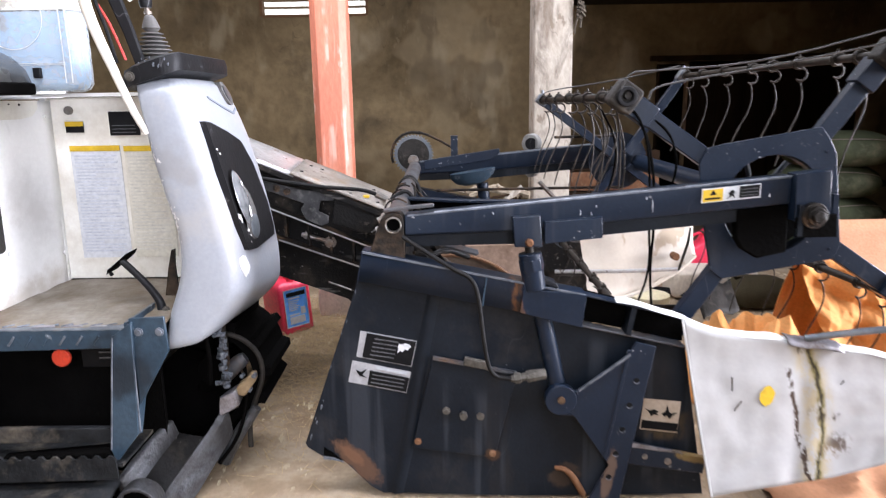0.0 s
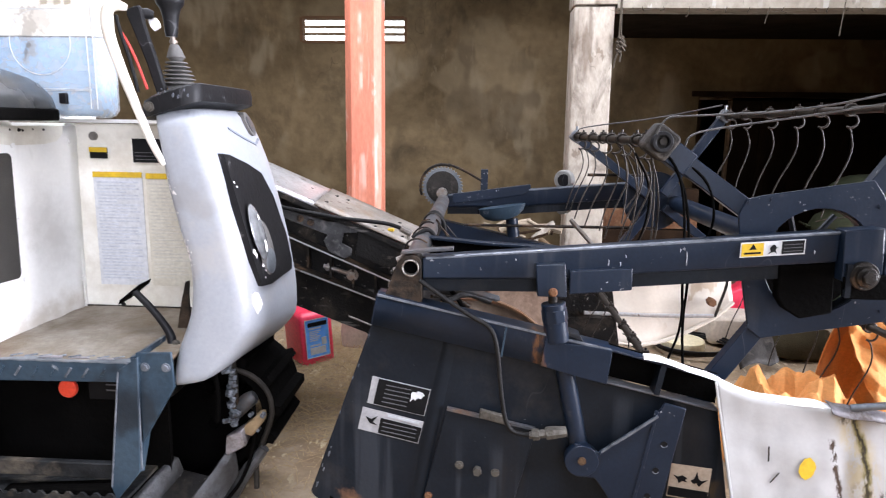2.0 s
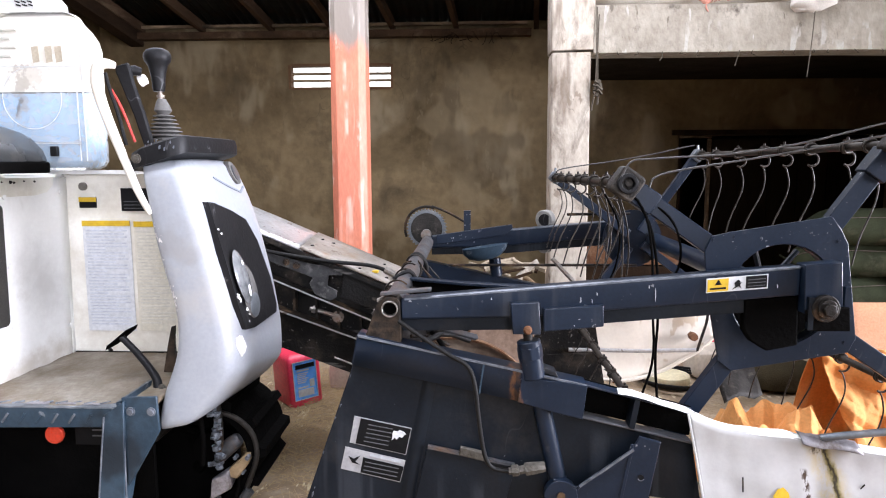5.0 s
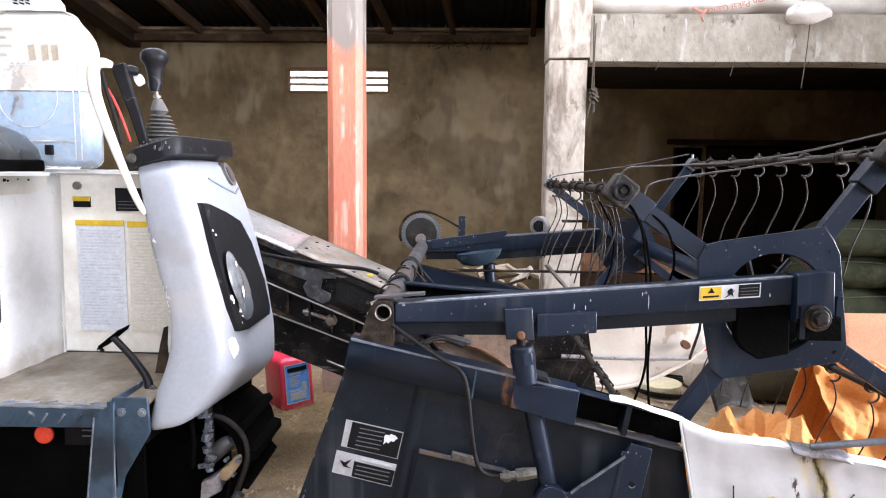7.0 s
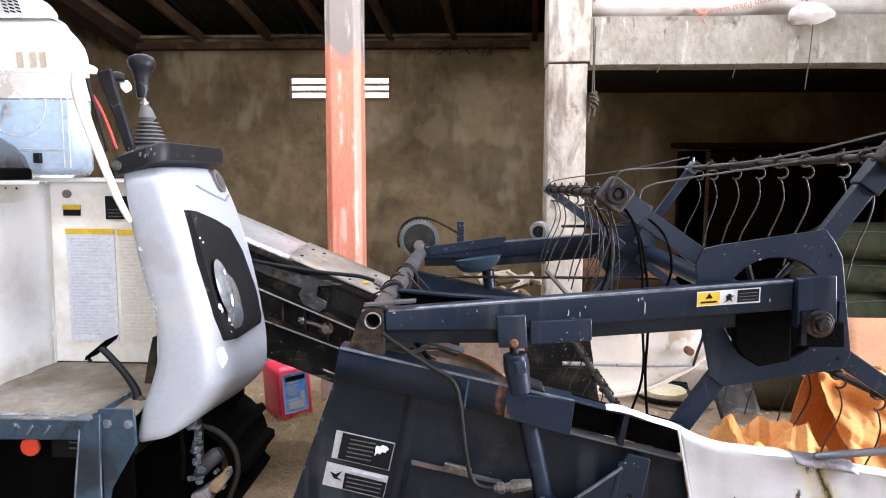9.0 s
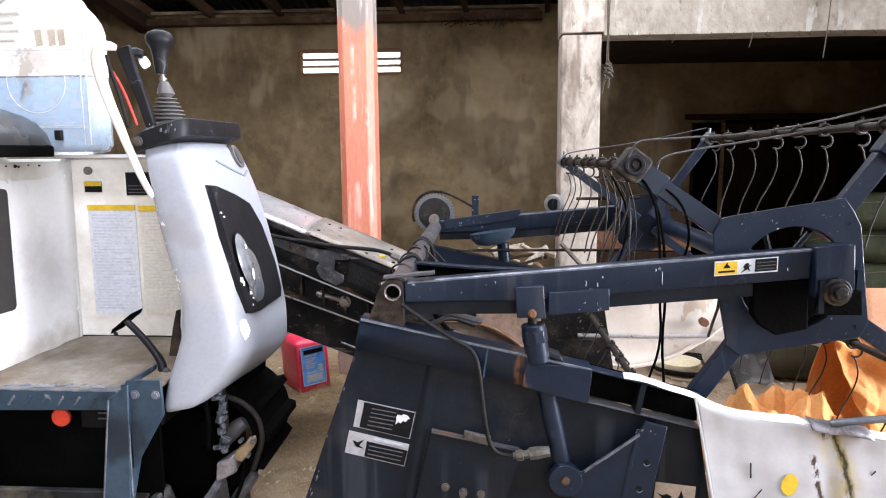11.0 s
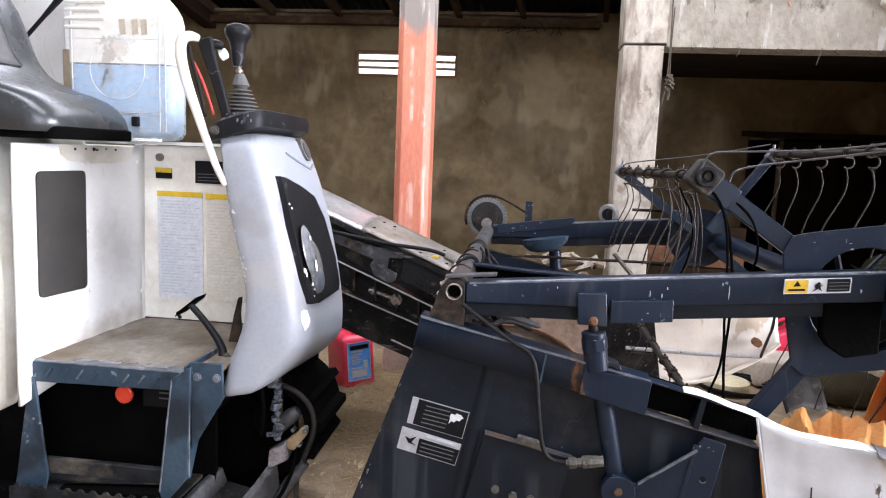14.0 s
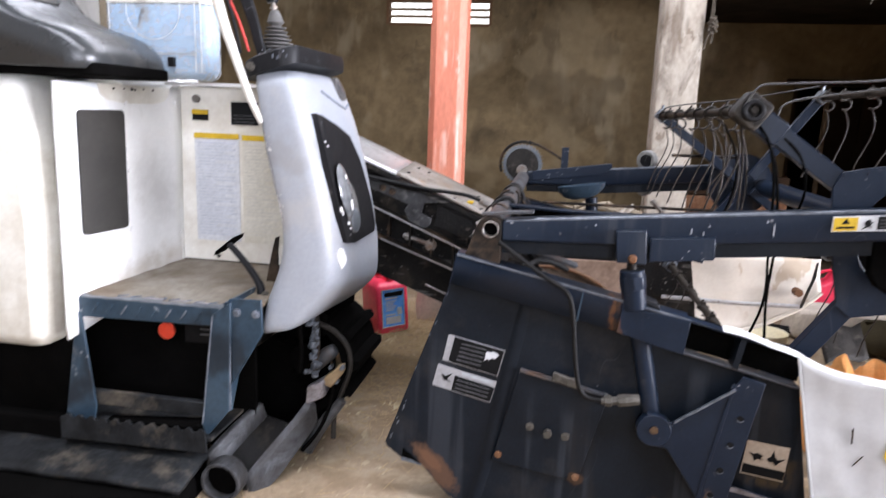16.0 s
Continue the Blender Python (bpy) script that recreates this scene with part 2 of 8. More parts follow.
M_labelgrey = material("label_print", (0.38, 0.40, 0.42), (0.44, 0.46, 0.48), 20, 0.5, 0.0, 0.0, 90)
M_labeltan = material("label_faded", (0.46, 0.38, 0.30), (0.38, 0.30, 0.22), 12, 0.6, 0.0, 0.0, 90)
M_seat = material("grey_vinyl", (0.044, 0.047, 0.049), (0.032, 0.034, 0.035), 5, 0.27, 0.0, 0.05, 140, (0.12, 0.115, 0.105), 6, 0.7, 0.12, spec=0.5)
M_boot = material("grey_rubber_boot", (0.12, 0.115, 0.11), None, 12, 0.65, 0.0, 0.1, 90, spec=0.25)
M_chrome = material("clear_lens_glass", (0.20, 0.205, 0.21), (0.09, 0.095, 0.10), 24, 0.18, 0.1, 0.0, 60)
M_grille = material("dark_mesh", (0.045, 0.043, 0.04), (0.07, 0.066, 0.06), 4, 0.7, 0.3, 0.5, 260, spec=0.1)
M_wood = material("split_wood", (0.27, 0.19, 0.11), (0.16, 0.105, 0.06), 9, 0.8, 0.0, 0.3, 80)
M_chalk = material("chip_and_glint_white", (0.82, 0.80, 0.78), None, 20, 0.7, 0.0, 0.1, 90)
M_line = material("label_line", (0.09, 0.09, 0.095), None, 20, 0.5, 0.0, 0.0, 90)
M_sludge = material("brown_sludge", (0.34, 0.28, 0.20), (0.25, 0.20, 0.14), 20, 0.7, 0.0, 0.1, 90)
M_print = material("faded_red_print", (0.50, 0.22, 0.16), None, 20, 0.8, 0.0, 0.0, 90)
M_wire = material("wire", (0.0935, 0.09075, 0.088), (0.055, 0.05225, 0.0495), 20, 0.45, 0.6, 0.05, 90)
M_redwire = material("red_cable", (0.55, 0.06, 0.05), None, 20, 0.5, 0.0, 0.0, 90)
M_tine = material("tine_wire", (0.020, 0.017, 0.014), (0.050, 0.041, 0.033), 20, 0.45, 0.3, 0.1, 90, spec=0.3)
M_bearing = material("dusty_cast_block", (0.034, 0.030, 0.026), (0.016, 0.0145, 0.013), 14, 0.6, 0.2, 0.4, 90, (0.10, 0.085, 0.07), 12, 0.64, 0.08, spec=0.22)
M_grit = material("gritty_grey_steel", (0.082, 0.086, 0.093), (0.016, 0.0165, 0.018), 11, 0.42, 0.2, 0.4, 70, (0.020, 0.017, 0.014), 7, 0.54, 0.14, distort=0.8, spec=0.3)
M_shield = material("pressed_shield_line", (0.17, 0.19, 0.225), (0.21, 0.235, 0.27), 20, 0.5, 0.0, 0.0, 60)
M_mud = material("dried_mud", (0.30, 0.22, 0.13), (0.19, 0.135, 0.075), 16, 0.9, 0.0, 0.4, 70, spec=0.08)
M_paper = material("pale_dusty_stone", (0.66, 0.59, 0.50), (0.52, 0.45, 0.36), 6, 0.9, 0.0, 0.4, 50, spec=0.08)
M_smear = material("brown_smear", (0.50, 0.44, 0.34), (0.42, 0.36, 0.27), 20, 0.7, 0.0, 0.1, 90)
M_pulley = material("worn_pulley", (0.30, 0.295, 0.28), (0.19, 0.185, 0.17), 14, 0.5, 0.2, 0.1, 60)
M_tube = material("worn_grey_tube", (0.085, 0.088, 0.094), (0.045, 0.048, 0.053), 8, 0.45, 0.3, 0.15, 80, (0.11, 0.065, 0.04), 7, 0.60, 0.10, spec=0.3)
M_flap = material("bare_torn_sheet", (0.30, 0.285, 0.30), (0.17, 0.16, 0.17), 14, 0.4, 0.4, 0.2, 80, (0.07, 0.05, 0.035), 12, 0.58, 0.08)
M_board = material("brown_disc", (0.20, 0.145, 0.105), (0.12, 0.08, 0.055), 6, 0.75, 0.0, 0.2, 60, (0.27, 0.21, 0.16), 5, 0.62, 0.1, spec=0.1)
M_boardpale = material("dusty_brown_sheet", (0.33, 0.235, 0.175), (0.24, 0.16, 0.115), 5, 0.8, 0.0, 0.2, 60, (0.13, 0.085, 0.055), 5, 0.62, 0.1, spec=0.1)
M_cob = material("cobweb_string", (0.11, 0.092, 0.07), (0.065, 0.053, 0.04), 30, 0.9, 0.0, 0.1, 90)


def clear(name, tint, alpha, rough):
    """Thin clear sheet: part see-through, part glossy, part tinted."""
    m = bpy.data.materials.new(name)
    m.use_nodes = True
    nt = m.node_tree
    N, L = nt.nodes.new, nt.links.new
    bs = nt.nodes["Principled BSDF"]
    no = N("ShaderNodeTexNoise")
    no.inputs["Scale"].default_value = 9
    mr = N("ShaderNodeMapRange")
    mr.inputs[3].default_value, mr.inputs[4].default_value = max(0, alpha - 0.12), min(1, alpha + 0.12)
    L(no.outputs[0], mr.inputs[0]), L(mr.outputs[0], bs.inputs["Alpha"])
    rgb = N("ShaderNodeRGB")
    rgb.outputs[0].default_value = (*tint, 1)
    L(rgb.outputs[0], bs.inputs["Base Color"])
    bs.inputs["Roughness"].default_value = rough
    return m


M_can = clear("cloudy_can_plastic", (0.80, 0.77, 0.69), 0.82, 0.35)
M_canlow = clear("thin_can_plastic", (0.74, 0.75, 0.74), 0.30, 0.35)
M_liquid = material("pale_blue_liquid", (0.27, 0.43, 0.60), (0.31, 0.46, 0.62), 2, 0.3, 0.0, 0.0, 20)



# ---- wear: hairline scratches, chips and runs laid over the paint ----
def base_link(m):
    bs = m.node_tree.nodes["Principled BSDF"]
    return bs, bs.inputs["Base Color"].links[0].from_socket


def ramp(nt, value, lo, hi, a=0.0, b=1.0):
    r = nt.nodes.new("ShaderNodeMapRange")
    r.interpolation_type = 'SMOOTHSTEP'
    for i, v in enumerate((lo, hi, a, b)):
        r.inputs[i + 1].default_value = v
    nt.links.new(value, r.inputs[0])
    return r.outputs[0]


def calc(nt, op, a, b=None, c=None):
    n = nt.nodes.new("ShaderNodeMath")
    n.operation = op
    for i, v in enumerate((a, b, c)):
        if v is None:
            continue
        if isinstance(v, (int, float)):
            n.inputs[i].default_value = v
        else:
            nt.links.new(v, n.inputs[i])
    return n.outputs[0]


def cloud(nt, scale, stretch=(1, 1, 1), detail=4, shift=0.0, rough=0.55):
    tc, mp, no = nt.nodes.new("ShaderNodeTexCoord"), nt.nodes.new("ShaderNodeMapping"), nt.nodes.new("ShaderNodeTexNoise")
    mp.inputs["Scale"].default_value = stretch
    mp.inputs["Location"].default_value = (shift, shift * 0.7, shift * 1.3)
    no.inputs["Scale"].default_value, no.inputs["Detail"].default_value, no.inputs["Roughness"].default_value = scale, detail, rough
    nt.links.new(tc.outputs["Object"], mp.inputs[0]), nt.links.new(mp.outputs[0], no.inputs[0])
    return no.outputs[0]


def overlay(m, colour, mask):
    nt = m.node_tree
    bs, old = base_link(m)
    mx = nt.nodes.new("ShaderNodeMix")
    mx.data_type = 'RGBA'
    mx.inputs[7].default_value = (*colour, 1)
    nt.links.new(mask, mx.inputs[0]), nt.links.new(old, mx.inputs[6]), nt.links.new(mx.outputs[2], bs.inputs["Base Color"])


def scratches(m, colour, scale, stretch, width, patch=(2.0, 0.52), amount=0.7, shift=3.0):
    """Hairlines: the level lines of a stretched cloud, kept only in patches."""
    nt = m.node_tree
    line = ramp(nt, calc(nt, 'ABSOLUTE', calc(nt, 'SUBTRACT', cloud(nt, scale, stretch, 2, shift), 0.5)), 0.0, width, amount, 0.0)
    overlay(m, colour, calc(nt, 'MULTIPLY', line, ramp(nt, cloud(nt, patch[0], (1, 1, 1), 3, shift + 5), patch[1], patch[1] + 0.12)))


def chips(m, colour, scale, at, patch=(3.0, 0.5), amount=0.8, shift=7.0, stretch=(1, 1, 1), soft=0.03):
    """Specks where the paint has gone, in clusters."""
    nt = m.node_tree
    speck = ramp(nt, cloud(nt, scale, stretch, 3, shift), at, at + soft, 0.0, amount)
    overlay(m, colour, calc(nt, 'MULTIPLY', speck, ramp(nt, cloud(nt, patch[0], (1, 1, 1), 3, shift + 5), patch[1], patch[1] + 0.1)))


scratches(M_slate, (0.10, 0.11, 0.12), 4, (1, 1, 0.25), 0.0025, (2.2, 0.54), 0.45)
chips(M_slate, (0.42, 0.42, 0.42), 60, 0.68, (3.0, 0.49), 0.85)
chips(M_slate, (0.12, 0.13, 0.145), 30, 0.67, (2.4, 0.50), 0.3, 67.0, (1, 1, 0.6), 0.05)
chips(M_slate, (0.024, 0.032, 0.046), 7, 0.54, (2.0, 0.48), 0.4, 11.0, (1, 1, 0.35), 0.16)
scratches(M_slate_dark, (0.035, 0.038, 0.042), 3.5, (1, 1, 0.25), 0.0025, (2.0, 0.53), 0.4)
chips(M_slate_dark, (0.20, 0.20, 0.20), 70, 0.72, (3.0, 0.54), 0.6)
chips(M_slate_dark, (0.024, 0.021, 0.019), 5, 0.50, (1.6, 0.47), 0.6, 13.0, (1.6, 1, 0.3), 0.22)
chips(M_slate_dark, (0.036, 0.041, 0.050), 8, 0.53, (1.5, 0.45), 0.5, 43.0, (1.8, 1, 0.10), 0.12)
chips(M_slate, (0.045, 0.050, 0.058), 9, 0.55, (1.8, 0.47), 0.45, 47.0, (1.6, 1, 0.15), 0.12)
scratches(M_step, (0.22, 0.23, 0.24), 4, (1, 1, 0.2), 0.004, (3.0, 0.50), 0.45)
chips(M_step, (0.28, 0.29, 0.30), 34, 0.60, (4.0, 0.47), 0.75)
chips(M_step, (0.007, 0.007, 0.008), 5, 0.51, (2.4, 0.44), 0.65, 57.0, (1, 1, 0.8), 0.12)
chips(M_step, (0.035, 0.026, 0.020), 9, 0.54, (3.0, 0.48), 0.6, 3.0, (1, 1, 0.4), 0.12)
chips(M_white, (0.42, 0.41, 0.38), 5, 0.60, (2.0, 0.50), 0.45, 2.0, (1, 1, 0.4))
scratches(M_white, (0.40, 0.38, 0.34), 5, (1, 1, 0.5), 0.004, (2.0, 0.54), 0.6)
chips(M_white, (0.16, 0.13, 0.10), 45, 0.74, (2.5, 0.55), 0.7)
chips(M_column, (0.66, 0.65, 0.63), 40, 0.72, (3.0, 0.55), 0.8)
chips(M_white, (0.52, 0.48, 0.42), 2.6, 0.50, (1.5, 0.44), 0.4, 41.0, (1, 1, 0.8), 0.14)
chips(M_column, (0.20, 0.185, 0.165), 4, 0.52, (2.0, 0.48), 0.4, 5.0, (1, 1, 1), 0.15)
scratches(M_deck, (0.12, 0.10, 0.07), 3, (1, 0.3, 1), 0.004, (3.0, 0.50), 0.4)
chips(M_black, (0.20, 0.20, 0.20), 50, 0.70, (4.0, 0.52), 0.6)
scratches(M_black, (0.11, 0.11, 0.115), 10, (1, 1, 0.4), 0.008, (4.0, 0.50), 0.6)
chips(M_silver, (0.16, 0.12, 0.085), 22, 0.60, (4.0, 0.48), 0.8)
chips(M_feeder, (0.20, 0.19, 0.175), 55, 0.68, (4.0, 0.46), 0.8, 73.0)
chips(M_feeder, (0.10, 0.085, 0.07), 30, 0.62, (4.0, 0.50), 0.6)
chips(M_feeder, (0.15, 0.14, 0.13), 9, 0.60, (4.0, 0.50), 0.6, 17.0, (0.25, 1, 2.0), 0.05)
chips(M_tan, (0.10, 0.075, 0.05), 26, 0.60, (4.0, 0.46), 0.8)
chips(M_warm, (0.42, 0.30, 0.18), 7, 0.56, (2.0, 0.46), 0.6, 2.0, (1, 1, 0.5))
chips(M_plaster, (0.30, 0.245, 0.16), 3.0, 0.50, (0.9, 0.46), 0.55, 4.0, (1, 1, 0.35), 0.14)
scratches(M_plaster, (0.05, 0.038, 0.022), 2.2, (1, 1, 0.6), 0.0025, (1.2, 0.54), 0.5)
chips(M_plaster, (0.045, 0.034, 0.02), 5, 0.52, (1.0, 0.50), 0.55, 9.0, (1, 1, 0.4), 0.16)
scratches(M_plaster, (0.030, 0.022, 0.013), 1.4, (1, 1, 1), 0.0022, (0.8, 0.52), 0.5, 23.0)
chips(M_plaster, (0.26, 0.205, 0.125), 1.1, 0.50, (0.6, 0.46), 0.4, 51.0, (1, 1, 1.2), 0.07)
chips(M_plaster, (0.055, 0.042, 0.026), 1.6, 0.53, (0.7, 0.48), 0.45, 61.0, (1, 1, 0.7), 0.07)
chips(M_plaster, (0.22, 0.175, 0.11), 16, 0.60, (1.2, 0.52), 0.3, 71.0, (1, 1, 0.4), 0.06)
chips(M_limewash, (0.12, 0.085, 0.06), 5, 0.54, (2.0, 0.46), 0.6, 19.0, (1.6, 1.6, 0.22), 0.10)
scratches(M_limewash, (0.07, 0.055, 0.04), 3, (1, 1, 0.35), 0.003, (2.0, 0.54), 0.6, 29.0)
chips(M_limewash, (0.20, 0.16, 0.12), 14, 0.62, (3.0, 0.5), 0.7, 9.0, (1, 1, 0.5))
chips(M_post, (0.86, 0.62, 0.52), 16, 0.54, (3.0, 0.46), 0.55, 21.0, (1, 1, 0.08), 0.12)
chips(M_post, (0.40, 0.15, 0.09), 12, 0.58, (3.0, 0.48), 0.45, 23.0, (1, 1, 0.10), 0.08)
chips(M_post, (0.05, 0.03, 0.025), 40, 0.76, (4.0, 0.50), 0.8, 27.0)
chips(M_dirt, (0.20, 0.14, 0.085), 4, 0.54, (1.6, 0.46), 0.6, 3.0, (1, 1, 1), 0.10)
chips(M_dirt, (0.62, 0.53, 0.36), 34, 0.60, (3.0, 0.46), 0.8, 8.0, (1, 0.25, 1), 0.04)
chips(M_deck, (0.10, 0.065, 0.035), 3.2, 0.50, (2.2, 0.40), 0.75, 31.0, (1, 0.7, 1), 0.14)
chips(M_concrete, (0.10, 0.085, 0.065), 26, 0.64, (3.0, 0.48), 0.7, 33.0, (1, 1, 0.3), 0.05)
chips(M_concrete, (0.48, 0.46, 0.42), 12, 0.58, (3.0, 0.46), 0.6, 9.0, (1, 1, 0.22))


def divider_dirt(m, ox):
    """Runs of rust and oil either side of the fold in the crop divider; ox is the object's offset in x."""
    nt = m.node_tree
    tc, sp = nt.nodes.new("ShaderNodeTexCoord"), nt.nodes.new("ShaderNodeSeparateXYZ")
    nt.links.new(tc.outputs["Object"], sp.inputs[0])
    x, z = calc(nt, 'ADD', sp.outputs[0], ox), sp.outputs[2]
    wig = calc(nt, 'MULTIPLY', calc(nt, 'SUBTRACT', cloud(nt, 22, (1, 1, 0.6), 5, 1.0, 0.65), 0.5), 0.05)
    rag = cloud(nt, 34, (1, 1, 0.5), 5, 6.0, 0.7)
    def dist(x0, z0, a, b):
        t = calc(nt, 'SUBTRACT', z0, z)
        xs = calc(nt, 'ADD', calc(nt, 'MULTIPLY', calc(nt, 'ADD', calc(nt, 'MULTIPLY', t, b), a), t), x0)
        return calc(nt, 'ADD', calc(nt, 'SUBTRACT', x, xs), wig)
    def band(d, w, soft):
        return ramp(nt, calc(nt, 'ABSOLUTE', d), w, w + soft, 1.0, 0.0)
    def times(*v):
        out = v[0]
        for q in v[1:]:
            out = calc(nt, 'MULTIPLY', out, q)
        return out
    seam, rust = dist(1.243, 0.54, 0.404, -0.966), dist(1.176, 0.482, 0.174, -0.089)
    overlay(m, (0.40, 0.33, 0.20), times(band(calc(nt, 'ADD', seam, 0.012), 0.02, 0.045), ramp(nt, rag, 0.36, 0.58), 0.85))
    overlay(m, (0.15, 0.125, 0.03), times(band(seam, 0.003, 0.016), ramp(nt, rag, 0.36, 0.5), 0.9))
    overlay(m, (0.03, 0.024, 0.014), times(band(seam, 0.001, 0.007), ramp(nt, rag, 0.40, 0.5)))
    overlay(m, (0.045, 0.026, 0.016), times(band(rust, 0.003, 0.010), ramp(nt, rag, 0.42, 0.47), ramp(nt, z, 0.475, 0.49, 1.0, 0.0)))
    for bx, bz, r, colour in ((1.275, 0.335, 0.050, (0.03, 0.022, 0.013)), (1.33, 0.325, 0.030, (0.04, 0.03, 0.02)), (1.335, 0.245, 0.060, (0.07, 0.045, 0.03)), (1.30, 0.22, 0.05, (0.16, 0.11, 0.06)), (1.215, 0.545, 0.028, (0.03, 0.025, 0.022))):
        dx, dz = calc(nt, 'SUBTRACT', x, bx), calc(nt, 'MULTIPLY', calc(nt, 'SUBTRACT', z, bz), 1.4)
        d = calc(nt, 'SQRT', calc(nt, 'ADD', calc(nt, 'MULTIPLY', dx, dx), calc(nt, 'MULTIPLY', dz, dz)))
        overlay(m, colour, times(ramp(nt, d, r * 0.2, r, 1.0, 0.0), ramp(nt, rag, 0.47, 0.56), 0.9))


divider_dirt(M_divider, -0.6)


def rust_run(m, x0, z0, z1, wide, colour):
    """A run of rust that starts at a weld and widens downwards, on the machine's near side."""
    nt = m.node_tree
    tc, sp = nt.nodes.new("ShaderNodeTexCoord"), nt.nodes.new("ShaderNodeSeparateXYZ")
    nt.links.new(tc.outputs["Object"], sp.inputs[0])
    x, y, z = calc(nt, 'ADD', sp.outputs[0], -0.6), calc(nt, 'ADD', sp.outputs[1], 2.6), sp.outputs[2]
    wig = calc(nt, 'MULTIPLY', calc(nt, 'SUBTRACT', cloud(nt, 30, (1, 1, 0.5), 5, 3.0, 0.65), 0.5), 0.06)
    d = calc(nt, 'ABSOLUTE', calc(nt, 'ADD', calc(nt, 'SUBTRACT', x, x0), wig))
    mask = calc(nt, 'MULTIPLY', ramp(nt, d, wide * 0.3, wide, 1.0, 0.0), ramp(nt, cloud(nt, 40, (1, 1, 0.4), 5, 9.0, 0.7), 0.36, 0.55))
    mask = calc(nt, 'MULTIPLY', mask, calc(nt, 'MULTIPLY', ramp(nt, z, z0, z0 + 0.02, 1.0, 0.0), calc(nt, 'MULTIPLY', ramp(nt, z, z1, z1 + 0.03), ramp(nt, y, 1.93, 1.96, 1.0, 0.0))))
    overlay(m, colour, mask)


def rust_blot(m, x0, z0, long, short, turn, colour, amount=0.9, origin=(-0.6, 2.6, 0.0), y1=1.955, ragged=1.3, along_y=False, soft=(0.65, 1.05), grain=26):
    """A ragged patch on a face that looks to the near side: an ellipse with a torn margin; origin is the thing's place."""
    nt = m.node_tree
    tc, sp = nt.nodes.new("ShaderNodeTexCoord"), nt.nodes.new("ShaderNodeSeparateXYZ")
    nt.links.new(tc.outputs["Object"], sp.inputs[0])
    x, y, z = calc(nt, 'SUBTRACT', sp.outputs[0], x0 - origin[0]), calc(nt, 'ADD', sp.outputs[1], origin[1]), calc(nt, 'SUBTRACT', sp.outputs[2], z0 - origin[2])
    if along_y:
        x, y = calc(nt, 'SUBTRACT', sp.outputs[1], x0 - origin[1]), calc(nt, 'ADD', sp.outputs[0], origin[0])
    c, d = math.cos(turn), math.sin(turn)
    u = calc(nt, 'DIVIDE', calc(nt, 'ADD', calc(nt, 'MULTIPLY', x, c), calc(nt, 'MULTIPLY', z, d)), long)
    v = calc(nt, 'DIVIDE', calc(nt, 'SUBTRACT', calc(nt, 'MULTIPLY', z, c), calc(nt, 'MULTIPLY', x, d)), short)
    r = calc(nt, 'SQRT', calc(nt, 'ADD', calc(nt, 'MULTIPLY', u, u), calc(nt, 'MULTIPLY', v, v)))
    r = calc(nt, 'ADD', r, calc(nt, 'MULTIPLY', calc(nt, 'SUBTRACT', cloud(nt, grain, (1, 1, 1), 5, 15.0, 0.65), 0.5), ragged))
    mask = calc(nt, 'MULTIPLY', ramp(nt, r, soft[0], soft[1], amount, 0.0), ramp(nt, y, y1 - 0.015, y1 + 0.015, 1.0, 0.0))
    overlay(m, colour, mask)


rust_blot(M_slate_dark, -0.262, 0.138, 0.130, 0.042, -0.80, (0.10, 0.055, 0.034), 0.85)
rust_blot(M_slate_dark, -0.285, 0.165, 0.055, 0.022, -0.75, (0.16, 0.080, 0.045), 0.5)
rust_blot(M_slate_dark, 0.20, 0.165, 0.030, 0.030, 0.0, (0.06, 0.034, 0.020), 0.8)
rust_blot(M_slate_dark, 0.45, 0.08, 0.06, 0.05, 0.6, (0.07, 0.045, 0.028), 0.5)
rust_blot(M_slate, 0.595, 0.10, 0.11, 0.022, 1.40, (0.13, 0.085, 0.06), 0.75)
rust_blot(M_slate, 0.885, 0.155, 0.075, 0.018, -0.22, (0.20, 0.13, 0.045), 0.8)
rust_blot(M_white, 2.26, 1.00, 0.22, 0.13, -1.1, (0.40, 0.385, 0.36), 0.6, y1=-1.44, ragged=1.2, along_y=True, soft=(0.0, 1.2), grain=12)
rust_blot(M_white, 2.15, 0.69, 0.40, 0.07, 0.18, (0.40, 0.34, 0.26), 0.6, y1=-1.44, ragged=1.8, along_y=True, soft=(0.0, 1.2), grain=18)
for x, z, a in ((-0.868, 1.212, 0.030), (-0.838, 1.03, 0.040), (-0.825, 0.985, 0.035), (-0.875, 1.13, 0.05)):
    rust_blot(M_column, x, z, a, 0.016, -1.2, (0.74, 0.72, 0.70), 0.9, ragged=7.0, soft=(0.3, 0.6), grain=70)
CAN_AT = (-1.48, 2.39, 1.416)
for m in (M_can, M_canlow, M_liquid):
    rust_blot(m, -1.525, 1.70, 0.085, 0.040, 1.45, (0.34, 0.31, 0.27), 0.55, CAN_AT, 2.33, 5.0)
    rust_blot(m, -1.500, 1.755, 0.060, 0.050, 0.6, (0.50, 0.44, 0.36), 0.45, CAN_AT, 2.33, 4.0)
    rust_blot(m, -1.54, 1.66, 0.035, 0.012, 1.2, (0.14, 0.125, 0.11), 0.6, CAN_AT, 2.33, 4.0)
    rust_blot(m, -1.41, 1.84, 0.075, 0.030, 0.0, (0.56, 0.50, 0.40), 0.5, CAN_AT, 2.33, 4.0)
rust_run(M_slate, 0.275, 0.80, 0.66, 0.026, (0.13, 0.060, 0.030))
